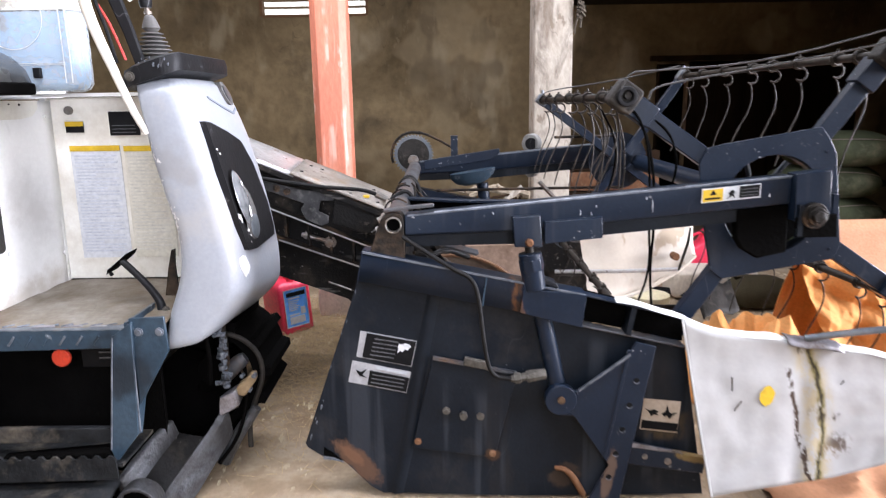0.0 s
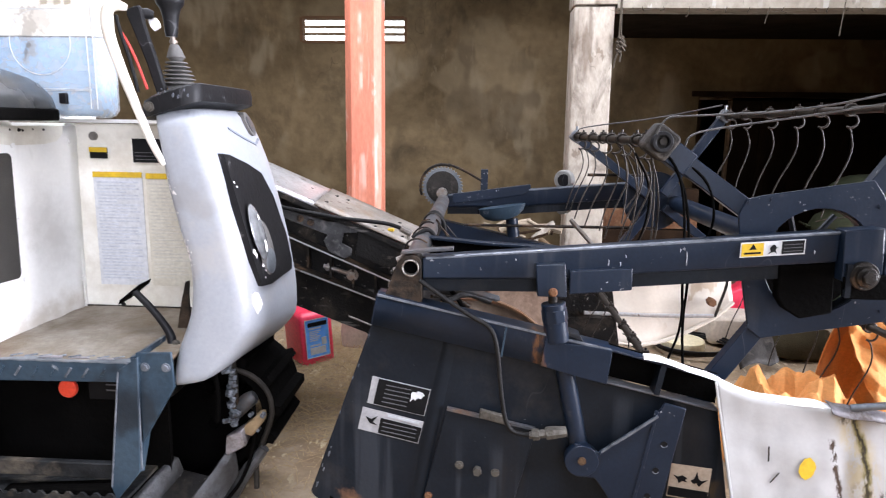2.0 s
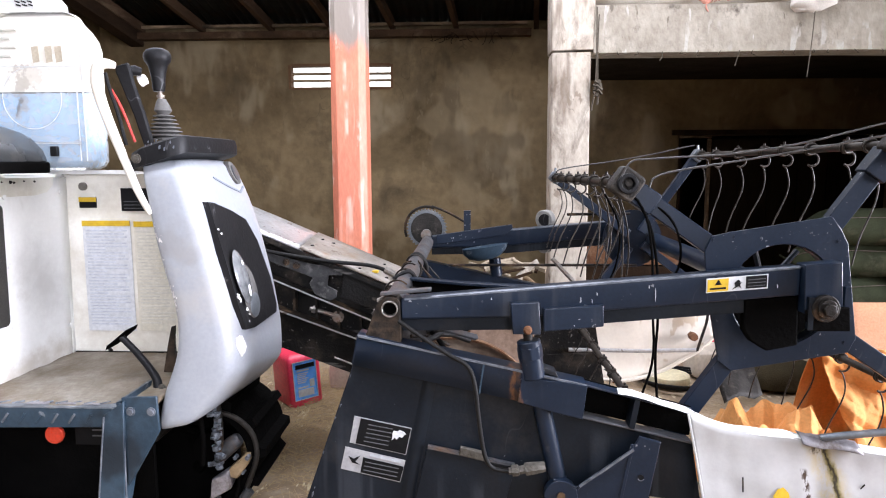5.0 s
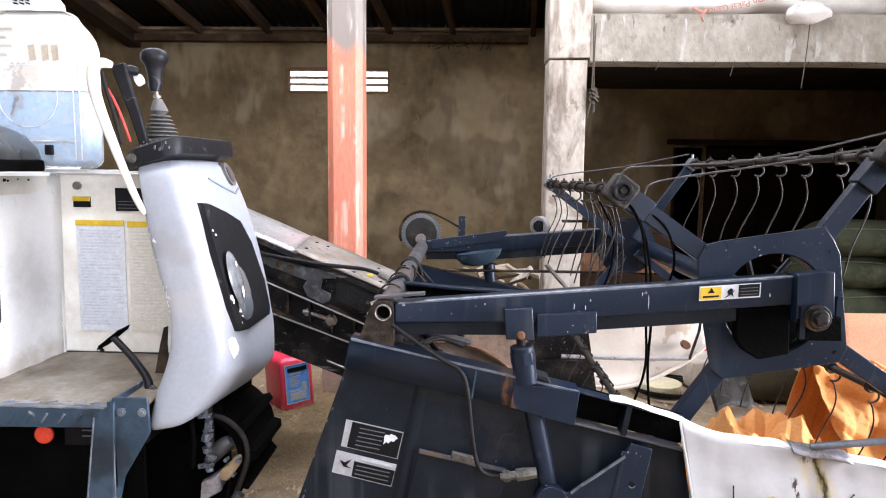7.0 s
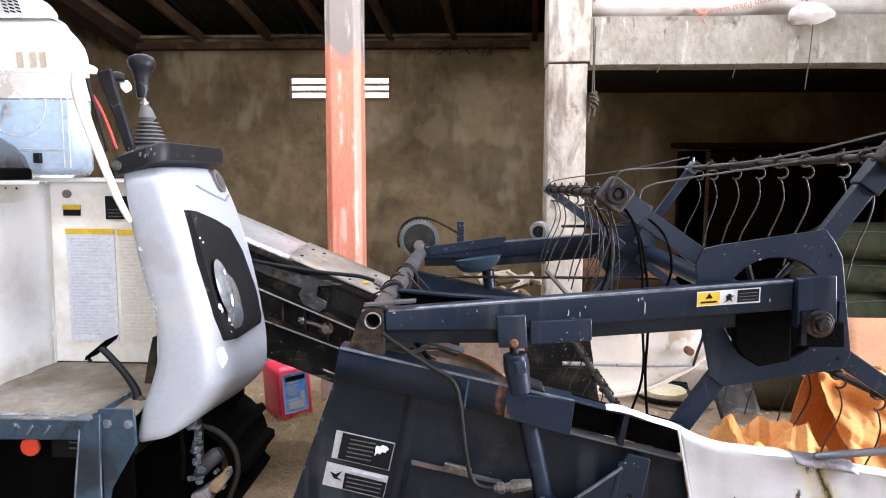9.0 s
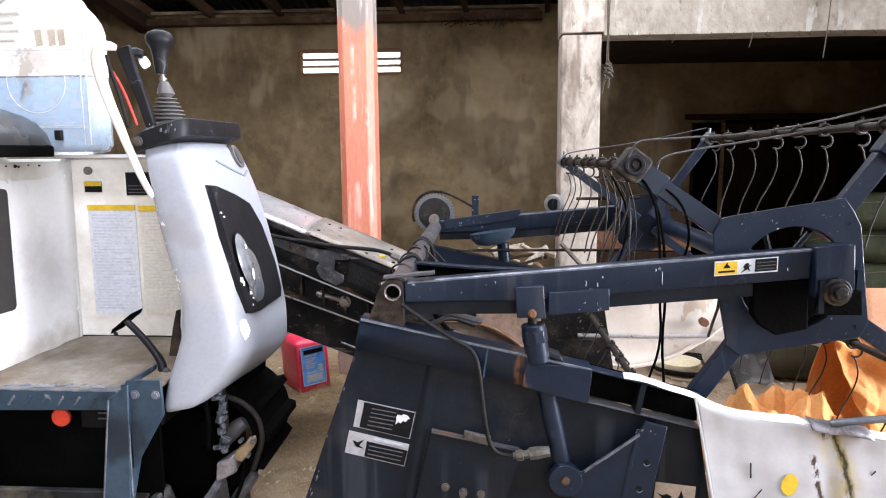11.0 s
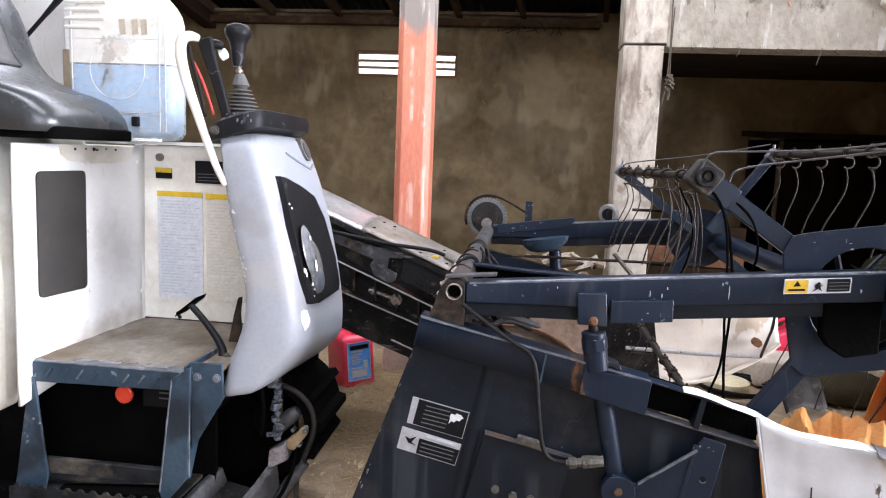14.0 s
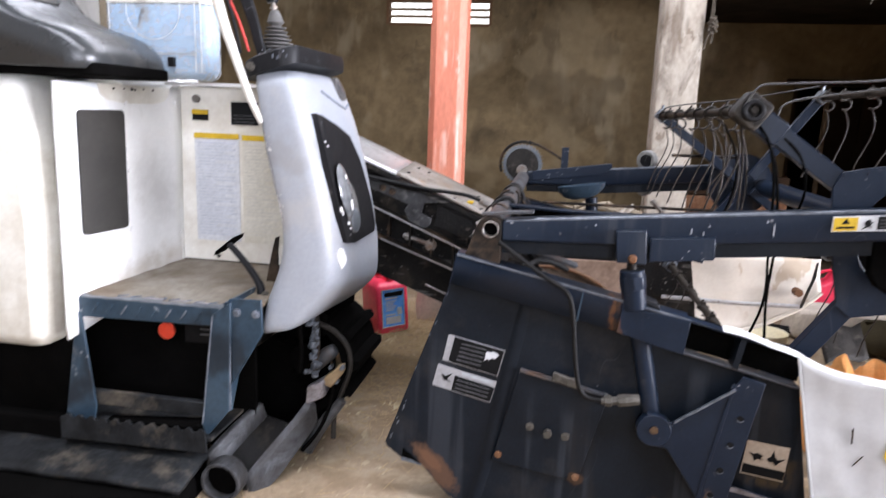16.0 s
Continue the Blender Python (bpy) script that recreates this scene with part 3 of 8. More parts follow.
rust_run(M_slate, 0.283, 0.80, 0.66, 0.008, (0.035, 0.022, 0.016))
rust_run(M_slate_dark, 0.80, 0.30, 0.20, 0.10, (0.05, 0.035, 0.02))


def bare_top(m):
    """Paint rubbed away towards the post's head, with a ragged margin."""
    nt = m.node_tree
    tc, sp = nt.nodes.new("ShaderNodeTexCoord"), nt.nodes.new("ShaderNodeSeparateXYZ")
    nt.links.new(tc.outputs["Object"], sp.inputs[0])
    z = calc(nt, 'ADD', sp.outputs[2], calc(nt, 'MULTIPLY', calc(nt, 'SUBTRACT', cloud(nt, 9, (1, 1, 0.3), 4, 2.0), 0.5), 0.5))
    overlay(m, (0.24, 0.205, 0.175), ramp(nt, z, 2.20, 2.34))
    overlay(m, (0.52, 0.47, 0.42), calc(nt, 'MULTIPLY', ramp(nt, z, 2.20, 2.34), ramp(nt, cloud(nt, 9, (1, 1, 0.15), 4, 12.0), 0.52, 0.62)))


bare_top(M_post)

# ---- mesh helpers ----
def box(bm, x0, x1, y0, y1, z0, z1):
    v = [bm.verts.new((x, y, z)) for x in (x0, x1) for y in (y0, y1) for z in (z0, z1)]
    for q in ((0, 1, 3, 2), (4, 6, 7, 5), (0, 4, 5, 1), (2, 3, 7, 6), (0, 2, 6, 4), (1, 5, 7, 3)):
        bm.faces.new([v[i] for i in q])
    return bm


def prism(bm, pts, y0, y1):
    """A plate: an outline in x, z, from y0 to y1."""
    a = [bm.verts.new((x, y0, z)) for x, z in pts]
    b = [bm.verts.new((x, y1, z)) for x, z in pts]
    bm.faces.new(a), bm.faces.new(b[::-1])
    for i in range(len(pts)):
        j = (i + 1) % len(pts)
        bm.faces.new((a[i], b[i], b[j], a[j]))
    return bm


def ring_plate(bm, outer, hole, y0, y1):
    """A plate with a hole; both outlines hold the same number of points."""
    n = len(outer)
    lay = [[bm.verts.new((x, y, z)) for x, z in pts] for pts, y in ((outer, y0), (hole, y0), (outer, y1), (hole, y1))]
    for i in range(n):
        j = (i + 1) % n
        bm.faces.new((lay[0][i], lay[0][j], lay[1][j], lay[1][i]))
        bm.faces.new((lay[2][i], lay[3][i], lay[3][j], lay[2][j]))
        bm.faces.new((lay[0][i], lay[2][i], lay[2][j], lay[0][j]))
        bm.faces.new((lay[1][i], lay[1][j], lay[3][j], lay[3][i]))
    return bm


def loft(bm, rings, cap=True):
    """Joins closed rings of points with the same count."""
    vs = [[bm.verts.new(p) for p in r] for r in rings]
    n = len(rings[0])
    for a, b in zip(vs, vs[1:]):
        for i in range(n):
            j = (i + 1) % n
            bm.faces.new((a[i], a[j], b[j], b[i]))
    if cap:
        bm.faces.new(vs[0][::-1]), bm.faces.new(vs[-1])
    return bm


def tube(bm, pts, r, n=8, smooth=0):
    """A round bar along points; r may be one radius or one for each point."""
    pts = [Vector(p) for p in pts]
    for _ in range(smooth):
        q = [pts[0]]
        for a, b in zip(pts, pts[1:]):
            q += [a * 0.75 + b * 0.25, a * 0.25 + b * 0.75]
        pts = q + [pts[-1]]
    if isinstance(r, (list, tuple)):
        radii = [float(q) for q in np.interp(np.linspace(0, 1, len(pts)), np.linspace(0, 1, len(r)), r)]
    else:
        radii = [r] * len(pts)
    rings, side = [], None
    for i, p in enumerate(pts):
        d = (pts[min(i + 1, len(pts) - 1)] - pts[max(i - 1, 0)]).normalized()
        if side is None:
            side = d.orthogonal().normalized()
        side = (side - d * side.dot(d)).normalized()
        up = d.cross(side)
        rings.append([p + radii[i] * (math.cos(k * math.tau / n) * side + math.sin(k * math.tau / n) * up) for k in range(n)])
    return loft(bm, rings)


def cyl(bm, a, b, r, n=20):
    return tube(bm, [a, b], r, n)


def rounded(x0, x1, y0, y1, r, k=4):
    """Outline of a rounded rectangle, counter-clockwise."""
    out = []
    for cx, cy, a0 in ((x1 - r, y1 - r, 0), (x0 + r, y1 - r, 90), (x0 + r, y0 + r, 180), (x1 - r, y0 + r, 270)):
        for i in range(k + 1):
            a = radians(a0 + 90 * i / k)
            out.append((cx + r * math.cos(a), cy + r * math.sin(a)))
    return out


def wobble(bm, amount, scale, axis=None):
    for v in bm.verts:
        d = noise.noise_vector(v.co * scale) * amount
        v.co += d if axis is None else Vector([d[i] if i == axis else 0 for i in range(3)])
    return bm


def grid(bm, nu, nv, f):
    vs = [[bm.verts.new(f(u / nu, v / nv)) for v in range(nv + 1)] for u in range(nu + 1)]
    for i in range(nu):
        for j in range(nv):
            bm.faces.new((vs[i][j], vs[i + 1][j], vs[i + 1][j + 1], vs[i][j + 1]))
    return bm


def root_of(ob):
    while ob.parent:
        ob = ob.parent
    return ob


def mesh_of(name, bm, mat, shift=None, sharp=35):
    bmesh.ops.recalc_face_normals(bm, faces=bm.faces[:])
    if shift is not None:
        bmesh.ops.translate(bm, verts=bm.verts[:], vec=-shift)
    me = bpy.data.meshes.new(name)
    bm.to_mesh(me)
    bm.free()
    me.materials.append(mat)
    for p in me.polygons:
        p.use_smooth = True
    me.set_sharp_from_angle(angle=radians(sharp))
    return me


def dress(ob, bevel=0.0, thick=0.0):
    if thick:
        s = ob.modifiers.new("thickness", 'SOLIDIFY')
        s.thickness, s.offset = thick, 0
    if bevel:
        b = ob.modifiers.new("edge", 'BEVEL')
        b.width, b.segments, b.limit_method, b.angle_limit = bevel, 2, 'ANGLE', radians(35)
        b.harden_normals = False
    return ob


def part(name, bm, mat, parent, label="", bevel=0.0, thick=0.0, sharp=35):
    """One mesh under a thing or a part, given in world metres."""
    base = root_of(parent).location
    ob = new(name, mesh_of(name, bm, mat, base, sharp))
    ob.parent = parent
    if label:
        tagged(ob, label)
    return dress(ob, bevel, thick)


def root(name, at, label, category, group="", kind=""):
    ob = new(name)
    ob.location = at
    ob.empty_display_size = 0.1
    return tagged(ob, label, category, group, kind)


def solid(name, bm, mat, at, label, category, group="", kind="", bevel=0.0, thick=0.0, sharp=35):
    """A thing of one mesh, given in world metres, with its origin at its base."""
    at = Vector(at)
    ob = new(name, mesh_of(name, bm, mat, at, sharp))
    ob.location = at
    return dress(tagged(ob, label, category, group, kind), bevel, thick)


def B():
    return bmesh.new()


def bolt(parent, x, y, z, r=0.012, axis='y', mat=None, name="bolt"):
    """Hex head on a washer, sticking out towards the viewer's side of its axis."""
    bm = B()
    d = {'y': Vector((0, -1, 0)), 'x': Vector((1, 0, 0)), 'z': Vector((0, 0, 1))}[axis]
    p = Vector((x, y, z))
    cyl(bm, p - d * 0.002, p + d * 0.003, r * 1.25, 14)
    cyl(bm, p, p + d * r * 0.8, r * 0.85, 6)
    return part(name, bm, mat or M_steel, parent)


# ---- the shed ----
def ground_z(x, y):
    p = Vector((x * 0.9, y * 0.9, 0))
    return 0.025 * noise.noise(p) + 0.012 * noise.noise(p * 3.7) - 0.01


bm = B()
grid(bm, 110, 110, lambda u, v: (-5 + 12 * u, -5 + 13 * v, ground_z(-5 + 12 * u, -5 + 13 * v)))
ring = [(-5, -5), (7, -5), (7, 8), (-5, 8)]
far = [(-400, -400), (400, -400), (400, 400), (-400, 400)]
iv = [bm.verts.new((x, y, -0.03)) for x, y in ring]
ov = [bm.verts.new((x, y, -0.05)) for x, y in far]
for i in range(4):
    bm.faces.new((iv[i], iv[(i + 1) % 4], ov[(i + 1) % 4], ov[i]))
solid("ground", bm, M_dirt, (0, 0, 0), "trodden earth floor with dust and chaff", "floor", kind="structure")


def wall_with_holes(name, axis, at, thick, a0, a1, z0, z1, holes, mat, label):
    """A wall of blocks round rectangular holes (a0, a1, z0, z1)."""
    bm = B()
    cuts = sorted({a0, a1, *[h[0] for h in holes], *[h[1] for h in holes]})
    for p, q in zip(cuts, cuts[1:]):
        spans = sorted((h[2], h[3]) for h in holes if h[0] <= p and h[1] >= q)
        z = z0
        for s, e in spans + [(z1, z1)]:
            if s > z + 1e-4:
                if axis == 'y':
                    box(bm, p, q, at, at + thick, z, s)
                else:
                    box(bm, at, at + thick, p, q, z, s)
            z = e
    return solid(name, bm, mat, (0, 0, 0), label, "wall", kind="structure")


WALL_Y = 7.1
VENT = (-1.815, -0.725, 2.228, 2.475)
wall_with_holes("wall_north", 'y', WALL_Y, 0.14, -4.0, 5.7, -0.1, 2.90,
                [VENT, (2.275, 4.4, -0.1, 1.72)], M_plaster, "rough cement-rendered wall, stained brown, unpainted")
def gable(x, thick):
    """The sloped top of a side wall, up to the roof."""
    bm = B()
    loft(bm, [[(x, y, 2.9), (x + thick, y, 2.9), (x + thick, y, 2.901 + 0.2 * (WALL_Y - y)), (x, y, 2.901 + 0.2 * (WALL_Y - y))] for y in (WALL_Y, -1.6)])
    return bm


wall_with_holes("wall_west", 'x', -3.99, 0.14, -4.6, WALL_Y, -0.1, 2.9, [], M_plaster, "rough cement-rendered side wall")
solid("wall_west_top", gable(-3.99, 0.14), M_plaster, (0, 0, 0), "sloping top of the side wall", "wall", kind="structure")
wall_with_holes("wall_east", 'x', 5.5, 0.16, -4.6, WALL_Y, -0.1, 2.9, [(-1.3, 3.1, -0.1, 2.9)], M_plaster, "rendered wall with a wide open gate")
solid("wall_east_top", gable(5.5, 0.16), M_plaster, (0, 0, 0), "sloping top of the wall above the gate", "wall", kind="structure")
# unseen wall, added with an opening where the front lamp stands
wall_with_holes("wall_south", 'y', -1.6, 0.14, -4.0, 5.7, -0.1, 4.6, [(-1.4, 2.0, 0.8, 3.2)], M_plaster, "rendered wall added out of view, with an opening for the front lamp")
# store room behind the doorway, its lack of light put into a near-black colour
bm = B()
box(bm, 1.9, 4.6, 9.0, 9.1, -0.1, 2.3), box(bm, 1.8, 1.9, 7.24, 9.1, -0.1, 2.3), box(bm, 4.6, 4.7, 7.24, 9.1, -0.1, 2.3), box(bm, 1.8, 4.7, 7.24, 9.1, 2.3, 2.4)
solid("wall_store_room", bm, M_soffit_shade, (0, 0, 0), "store room walls behind the doorway, near-black in place of an unlit room", "wall", kind="structure")
door = root("door_1", (2.28, WALL_Y, 0), "timber door in its frame, near-black as if unlit, ajar on a store room", "door", kind="structure")
part("jamb", box(B(), 2.275, 2.30, 7.06, 7.2, 0, 1.69), M_timber, door)
# pale colour on leaf edge and lintel paints the light they catch
part("jamb", box(B(), 2.575, 2.60, 7.06, 7.12, 0, 1.685), M_batten, door, "edge of the door leaf, coloured pale for the light on it")
part("lintel", box(B(), 2.275, 2.60, 7.055, 7.12, 1.692, 1.712), M_batten, door, "lintel, coloured pale for its lit edge")
part("lintel_beam", box(B(), 2.20, 4.45, 7.05, 7.2, 1.722, 1.775), M_timber, door)
# boards take the darkened timber, so their shade is in the colour
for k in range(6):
    part("leaf_board", box(B(), 2.605 + 0.30 * k, 2.895 + 0.30 * k, 7.09, 7.115, 0.0, 1.685), M_doorwood_shade, door)

# louvred vent: frame and slats in the opening, daylight behind
bm = B()
box(bm, -2.6, 0.2, 8.3, 8.32, 1.6, 3.3)
back_m = bpy.data.materials.new("bright_sky")
back_m.use_nodes = True
back_m.node_tree.nodes["Principled BSDF"].inputs["Emission Color"].default_value = (1, 1, 1, 1)
back_m.node_tree.nodes["Principled BSDF"].inputs["Emission Strength"].default_value = 2.5
solid("backdrop", bm, back_m, (-1.2, 8.3, 1.6), "plain bright sky outside the vent", "sky", kind="structure")
vent = root("window_1", (-1.25, WALL_Y, 2.22), "slatted cement vent opening with daylight behind", "vent", kind="structure")
x0, x1, z0, z1 = VENT
for a in ((x0 - 0.012, x0 + 0.016, z0, z1), (x1 - 0.016, x1 + 0.012, z0, z1), (x0 + 0.017, x1 - 0.017, z0 - 0.012, z0 + 0.016), (x0 + 0.017, x1 - 0.017, z1 - 0.016, z1 + 0.012)):
    part("frame", box(B(), a[0], a[1], WALL_Y - 0.012, WALL_Y + 0.1, a[2], a[3]), M_plank, vent)
for k in (1, 2):
    z = z0 + 0.018 + k * (z1 - z0 - 0.036) / 3
    part("slat", box(B(), x0, x1, WALL_Y + 0.01, WALL_Y + 0.09, z - 0.009, z + 0.009), M_batten, vent)


# roof: corrugated sheets on rafters and purlins
def roof_z(y):
    return 2.93 + 0.20 * (WALL_Y - y)


bm = B()
n = 460
rows = []
for y in (7.5, 4.5, 3.0, 0.95, -0.65, -5.0):
    rows.append([bm.verts.new((-4.2 + 10.1 * i / n, y, roof_z(y) + 0.014 * math.sin(i * math.tau / 4))) for i in range(n + 1)])
for r, (a, b) in enumerate(zip(rows, rows[1:])):
    for i in range(n):
        x = -4.2 + 10.1 * i / n
        if (r == 1 and -2.9 < x < 2.1) or (r == 3 and -2.55 < x < 1.15):  # missing sheets, added out of view, leave open bays for the skylight lamps
            continue
        bm.faces.new((a[i], a[i + 1], b[i + 1], b[i]))
solid("ceiling", bm, M_roof, (0, 0, 0), "corrugated metal roof sheets, dull and rust-stained", "roof", kind="structure", thick=0.002)
beams = root("roof_frame", (0, 4, 2.9), "dark old timber rafters and purlins under the roof", "roof timber", kind="structure")
for x in (-3.375, -2.725, -1.983, -1.345, -0.706, -0.049, 0.778, 1.5, 2.2, 2.9, 3.6, 4.3, 5.0):
    bm = B()
    loft(bm, [[(x - 0.089 * (WALL_Y - y) + dx, y, roof_z(y) - 0.018 + dz) for dx, dz in ((-0.026, 0), (0.026, 0), (0.026, -0.10), (-0.026, -0.10))] for y in (7.3, 6.2, 5.4, 4.5)])
    part("rafter", wobble(bm, 0.006, 2.5), M_rafter, beams, bevel=0.004)
for y in (2.9, 1.0, -0.7, -2.4):
    part("purlin", box(B(), -3.4, 5.4, y - 0.03, y + 0.03, roof_z(y) - 0.08, roof_z(y) - 0.02), M_timber, beams)
part("wall_plate", wobble(box(B(), -3.44, 0.72, 6.97, 7.14, 2.735, 2.805), 0.006, 3), M_rafter, beams, "sagging brown plate on the wall's top")
# batten in a pale colour stands for daylight through the gap under the roof
part("batten", wobble(box(B(), -3.40, 0.68, 7.02, 7.06, 2.855, 2.885), 0.006, 3), M_batten, beams, "batten above the wall plate, coloured pale for daylight in the gap")
bm = B()
loft(bm, [[(-3.45 - 0.06 * (WALL_Y - y) + dx, y, roof_z(y) - 0.12 + dz) for dx, dz in ((-0.07, 0), (0.07, 0), (0.07, -0.13), (-0.07, -0.13))] for y in (7.1, 4.5, 3.0)])
part("edge_beam", wobble(bm, 0.008, 3), M_timber, beams, "heavy dark beam along the roof's edge")
random.seed(61)
for k in range(18):  # cobwebbed straw and twigs caught on the plate
    x = random.uniform(-0.5, 0.4)
    bm = tube(B(), [(x, 6.965, 2.74 + random.uniform(-0.02, 0.03)), (x + random.uniform(-.08, .08), 6.955, 2.73 + random.uniform(-0.06, 0.05)), (x + random.uniform(-.14, .14), 6.96, 2.72 + random.uniform(-0.09, 0.05))], 0.004, 5, 1)
    part("twig", bm, M_timber, beams)

# concrete column, beam and mezzanine slab
bm = B()
loft(bm, [[(x, y, z) for x, y in rounded(0.685 + 0.012 * (z > 2.3), 0.955 + 0.012 * (z > 2.3), 4.70, 4.97, 0.012, 2)] for z in (-0.1, 0.6, 1.2, 1.8, 2.20)])
wobble(bm, 0.006, 4)
solid("column", bm, M_limewash, (0.82, 4.83, 0), "bare pale concrete column, chipped and stained", "column", kind="structure", bevel=0.006)
bm = B()
loft(bm, [[(x, y, z) for x, y in rounded(0.678, 0.972, 4.69, 4.985, 0.012, 2)] for z in (2.212, 2.5, 2.9, 3.40)])
wobble(bm, 0.007, 5)
for v in bm.verts:
    if v.co.z < 2.3:
        v.co.z += 0.02 * noise.noise(Vector((v.co.x * 9, v.co.y * 9, 4)))
solid("column_upper", bm, M_limewash, (0.82, 4.83, 2.2), "upper concrete column stub above a rough pour joint", "column", kind="structure", bevel=0.006)
bm = B()
grid(bm, 60, 8, lambda u, v: (0.972 + 4.6 * u, 4.72, 2.20 + 0.32 * v))
for v in bm.verts:
    v.co.y += 0.008 * noise.noise(v.co * 5)
    v.co.z += 0.006 * noise.noise(v.co * 2.2)
geom = bmesh.ops.extrude_face_region(bm, geom=bm.faces[:])
for v in (g for g in geom["geom"] if isinstance(g, bmesh.types.BMVert)):
    v.co.y = 4.98
solid("beam", bm, M_concrete, (3, 4.8, 2.2), "bare concrete edge beam of the loft floor", "beam", kind="structure")
# slab coloured near-black to carry the shade below the loft
solid("loft_slab", box(B(), 1.13, 5.5, 4.98, WALL_Y, 2.29, 2.515), M_soffit_shade, (3, 6, 2.3), "concrete loft floor, its underside's shade put into a near-black colour", "slab", kind="structure")

# unseen partition, added to keep gate light from the wall under the loft
wall_with_holes("wall_loft_unseen", 'y', 4.76, 0.14, 3.62, 5.5, -0.1, 2.20, [], M_plaster, "partition added out of view below the loft to block gate light")

# painted post
post = root("post", (-0.72, 4.6, 0), "salmon-painted timber post with a bare top", "post", kind="structure")
bm = B()
oct_ring = rounded(-0.845, -0.598, 4.50, 4.75, 0.045, 1)
loft(bm, [[(x, y, z) for x, y in oct_ring] for z in (-0.05, 0.8, 1.6, 2.31, 2.7, 3.41)])
wobble(bm, 0.003, 6)
part("painted_shaft", bm, M_post, post, bevel=0.004)


# ---- the combine harvester ----
H = root("combine_harvester", (-0.6, 2.6, 0), "small tracked rice combine harvester, white and slate-blue, worn and dusty", "harvester")

# operator station: seat base that faces forwards, inner side wall, deck
bm = B()
grid(bm, 10, 16, lambda u, v: (-1.545 + 0.075 * u + 0.012 * v, 1.80 + 0.63 * u, 0.52 + 0.14 * u + (0.87 - 0.14 * u) * v))
seat_base = part("seat_base_panel", bm, M_white, H, "white sheet-metal panel below the seat, scuffed", thick=0.012)


def on_panel(y, z):
    """A point on the seat base's face."""
    u = (y - 1.80) / 0.63
    v = (z - 0.52 - 0.14 * u) / (0.87 - 0.14 * u)
    return -1.545 + 0.075 * u + 0.012 * v


bm = B()
outline = rounded(1.880, 2.092, 0.872, 1.30, 0.018, 3)
loft(bm, [[(on_panel(y, z) + 0.009 + d, y, z) for y, z in outline] for d in (0, 0.006)])
part("vent_grille", bm, M_grille, seat_base, "dark mesh air intake grille")
for y, z in ((1.862, 1.32), (2.108, 1.325), (1.862, 1.10), (2.114, 1.08), (1.862, 0.84), (2.114, 0.86), (2.38, 1.33), (2.40, 0.80)):
    bm = B()
    x = on_panel(y, z) + 0.006
    cyl(bm, (x, y, z), (x + 0.006, y, z), 0.009, 12)
    part("rivet", bm, M_white, seat_base)
# scalloped recess lip beneath the seat: a plate whose ivory tone stands for shading
bm = B()
loft(bm, [[(on_panel(y, z) + 0.006 + d, y, z) for y, z in
           [(1.98, 1.39), (1.99, 1.355), (2.02, 1.335), (2.10, 1.325), (2.25, 1.325), (2.31, 1.335), (2.34, 1.36), (2.345, 1.39)]] for d in (0, 0.005)])
recess = part("seat_recess", bm, M_ivory, seat_base, "ivory plate shaped as the seat recess, its shading put into the tone")
for y, z, r in ((2.05, 1.375, 0.004), (2.10, 1.377, 0.003), (2.14, 1.376, 0.006), (2.155, 1.374, 0.004), (2.20, 1.378, 0.003), (2.25, 1.376, 0.004)):
    x = on_panel(y, z) + 0.0105
    part("rust_spot", loft(B(), [[(x + d, y + r * 1.6 * math.cos(a), z + r * math.sin(a) * (1 + 0.3 * math.cos(3 * a))) for a in [k * math.tau / 9 for k in range(9)]] for d in (0, 0.0015)]), M_crust, recess)

# near side fender, rounded, at the very edge
bm = B()
loft(bm, [[(-1.62 - (0.55 if k in (1, 2) else 0) + dx, 1.78 + (0.62 if k in (2, 3) else 0) + dy, z) for k in range(4)] for z, dx, dy in
          ((0.465, -0.03, 0.03), (0.53, 0.0, 0.0), (0.9, 0.012, 0), (1.2, 0.0, 0), (1.36, -0.03, 0.01), (1.42, -0.09, 0.05))])
part("side_fender", bm, M_ivory, H, "rounded off-white side cover", bevel=0.05)

bm = B()
box(bm, -1.50, -0.86, 2.42, 2.45, 0.60, 1.40)
inner = part("inner_panel", bm, M_ivory, H, "white inner side wall with instruction labels", bevel=0.006)
part("panel_edge", box(B(), -1.482, -1.462, 2.405, 2.42, 0.66, 1.40), M_white, inner)
part("panel_top", box(B(), -1.50, -0.88, 2.38, 2.46, 1.402, 1.415), M_white, inner)
bm = B()
cyl(bm, (-1.385, 2.41, 1.352), (-1.385, 2.421, 1.352), 0.016, 18)
part("lock", bm, M_steel, inner, "round steel lock")


def plate(parent, name, x0, x1, z0, z1, y, mat, label="", tilt=0.0, t=0.003):
    """A thin sticker facing the near side; tilt is the rise in z along x."""
    pts = [(x0, z0), (x1, z0 + tilt * (x1 - x0)), (x1, z1 + tilt * (x1 - x0)), (x0, z1)]
    return part(name, prism(B(), pts, y - t, y), mat, parent, label)


def bars(parent, x0, x1, zs, y, mat, h=0.005, tilt=0.0, name="print_line", ends=None):
    for i, z in enumerate(zs):
        e = x1 - (ends[i % len(ends)] if ends else 0)
        plate(parent, name, x0, e, z, z + h, y, mat, "", tilt, 0.0015)


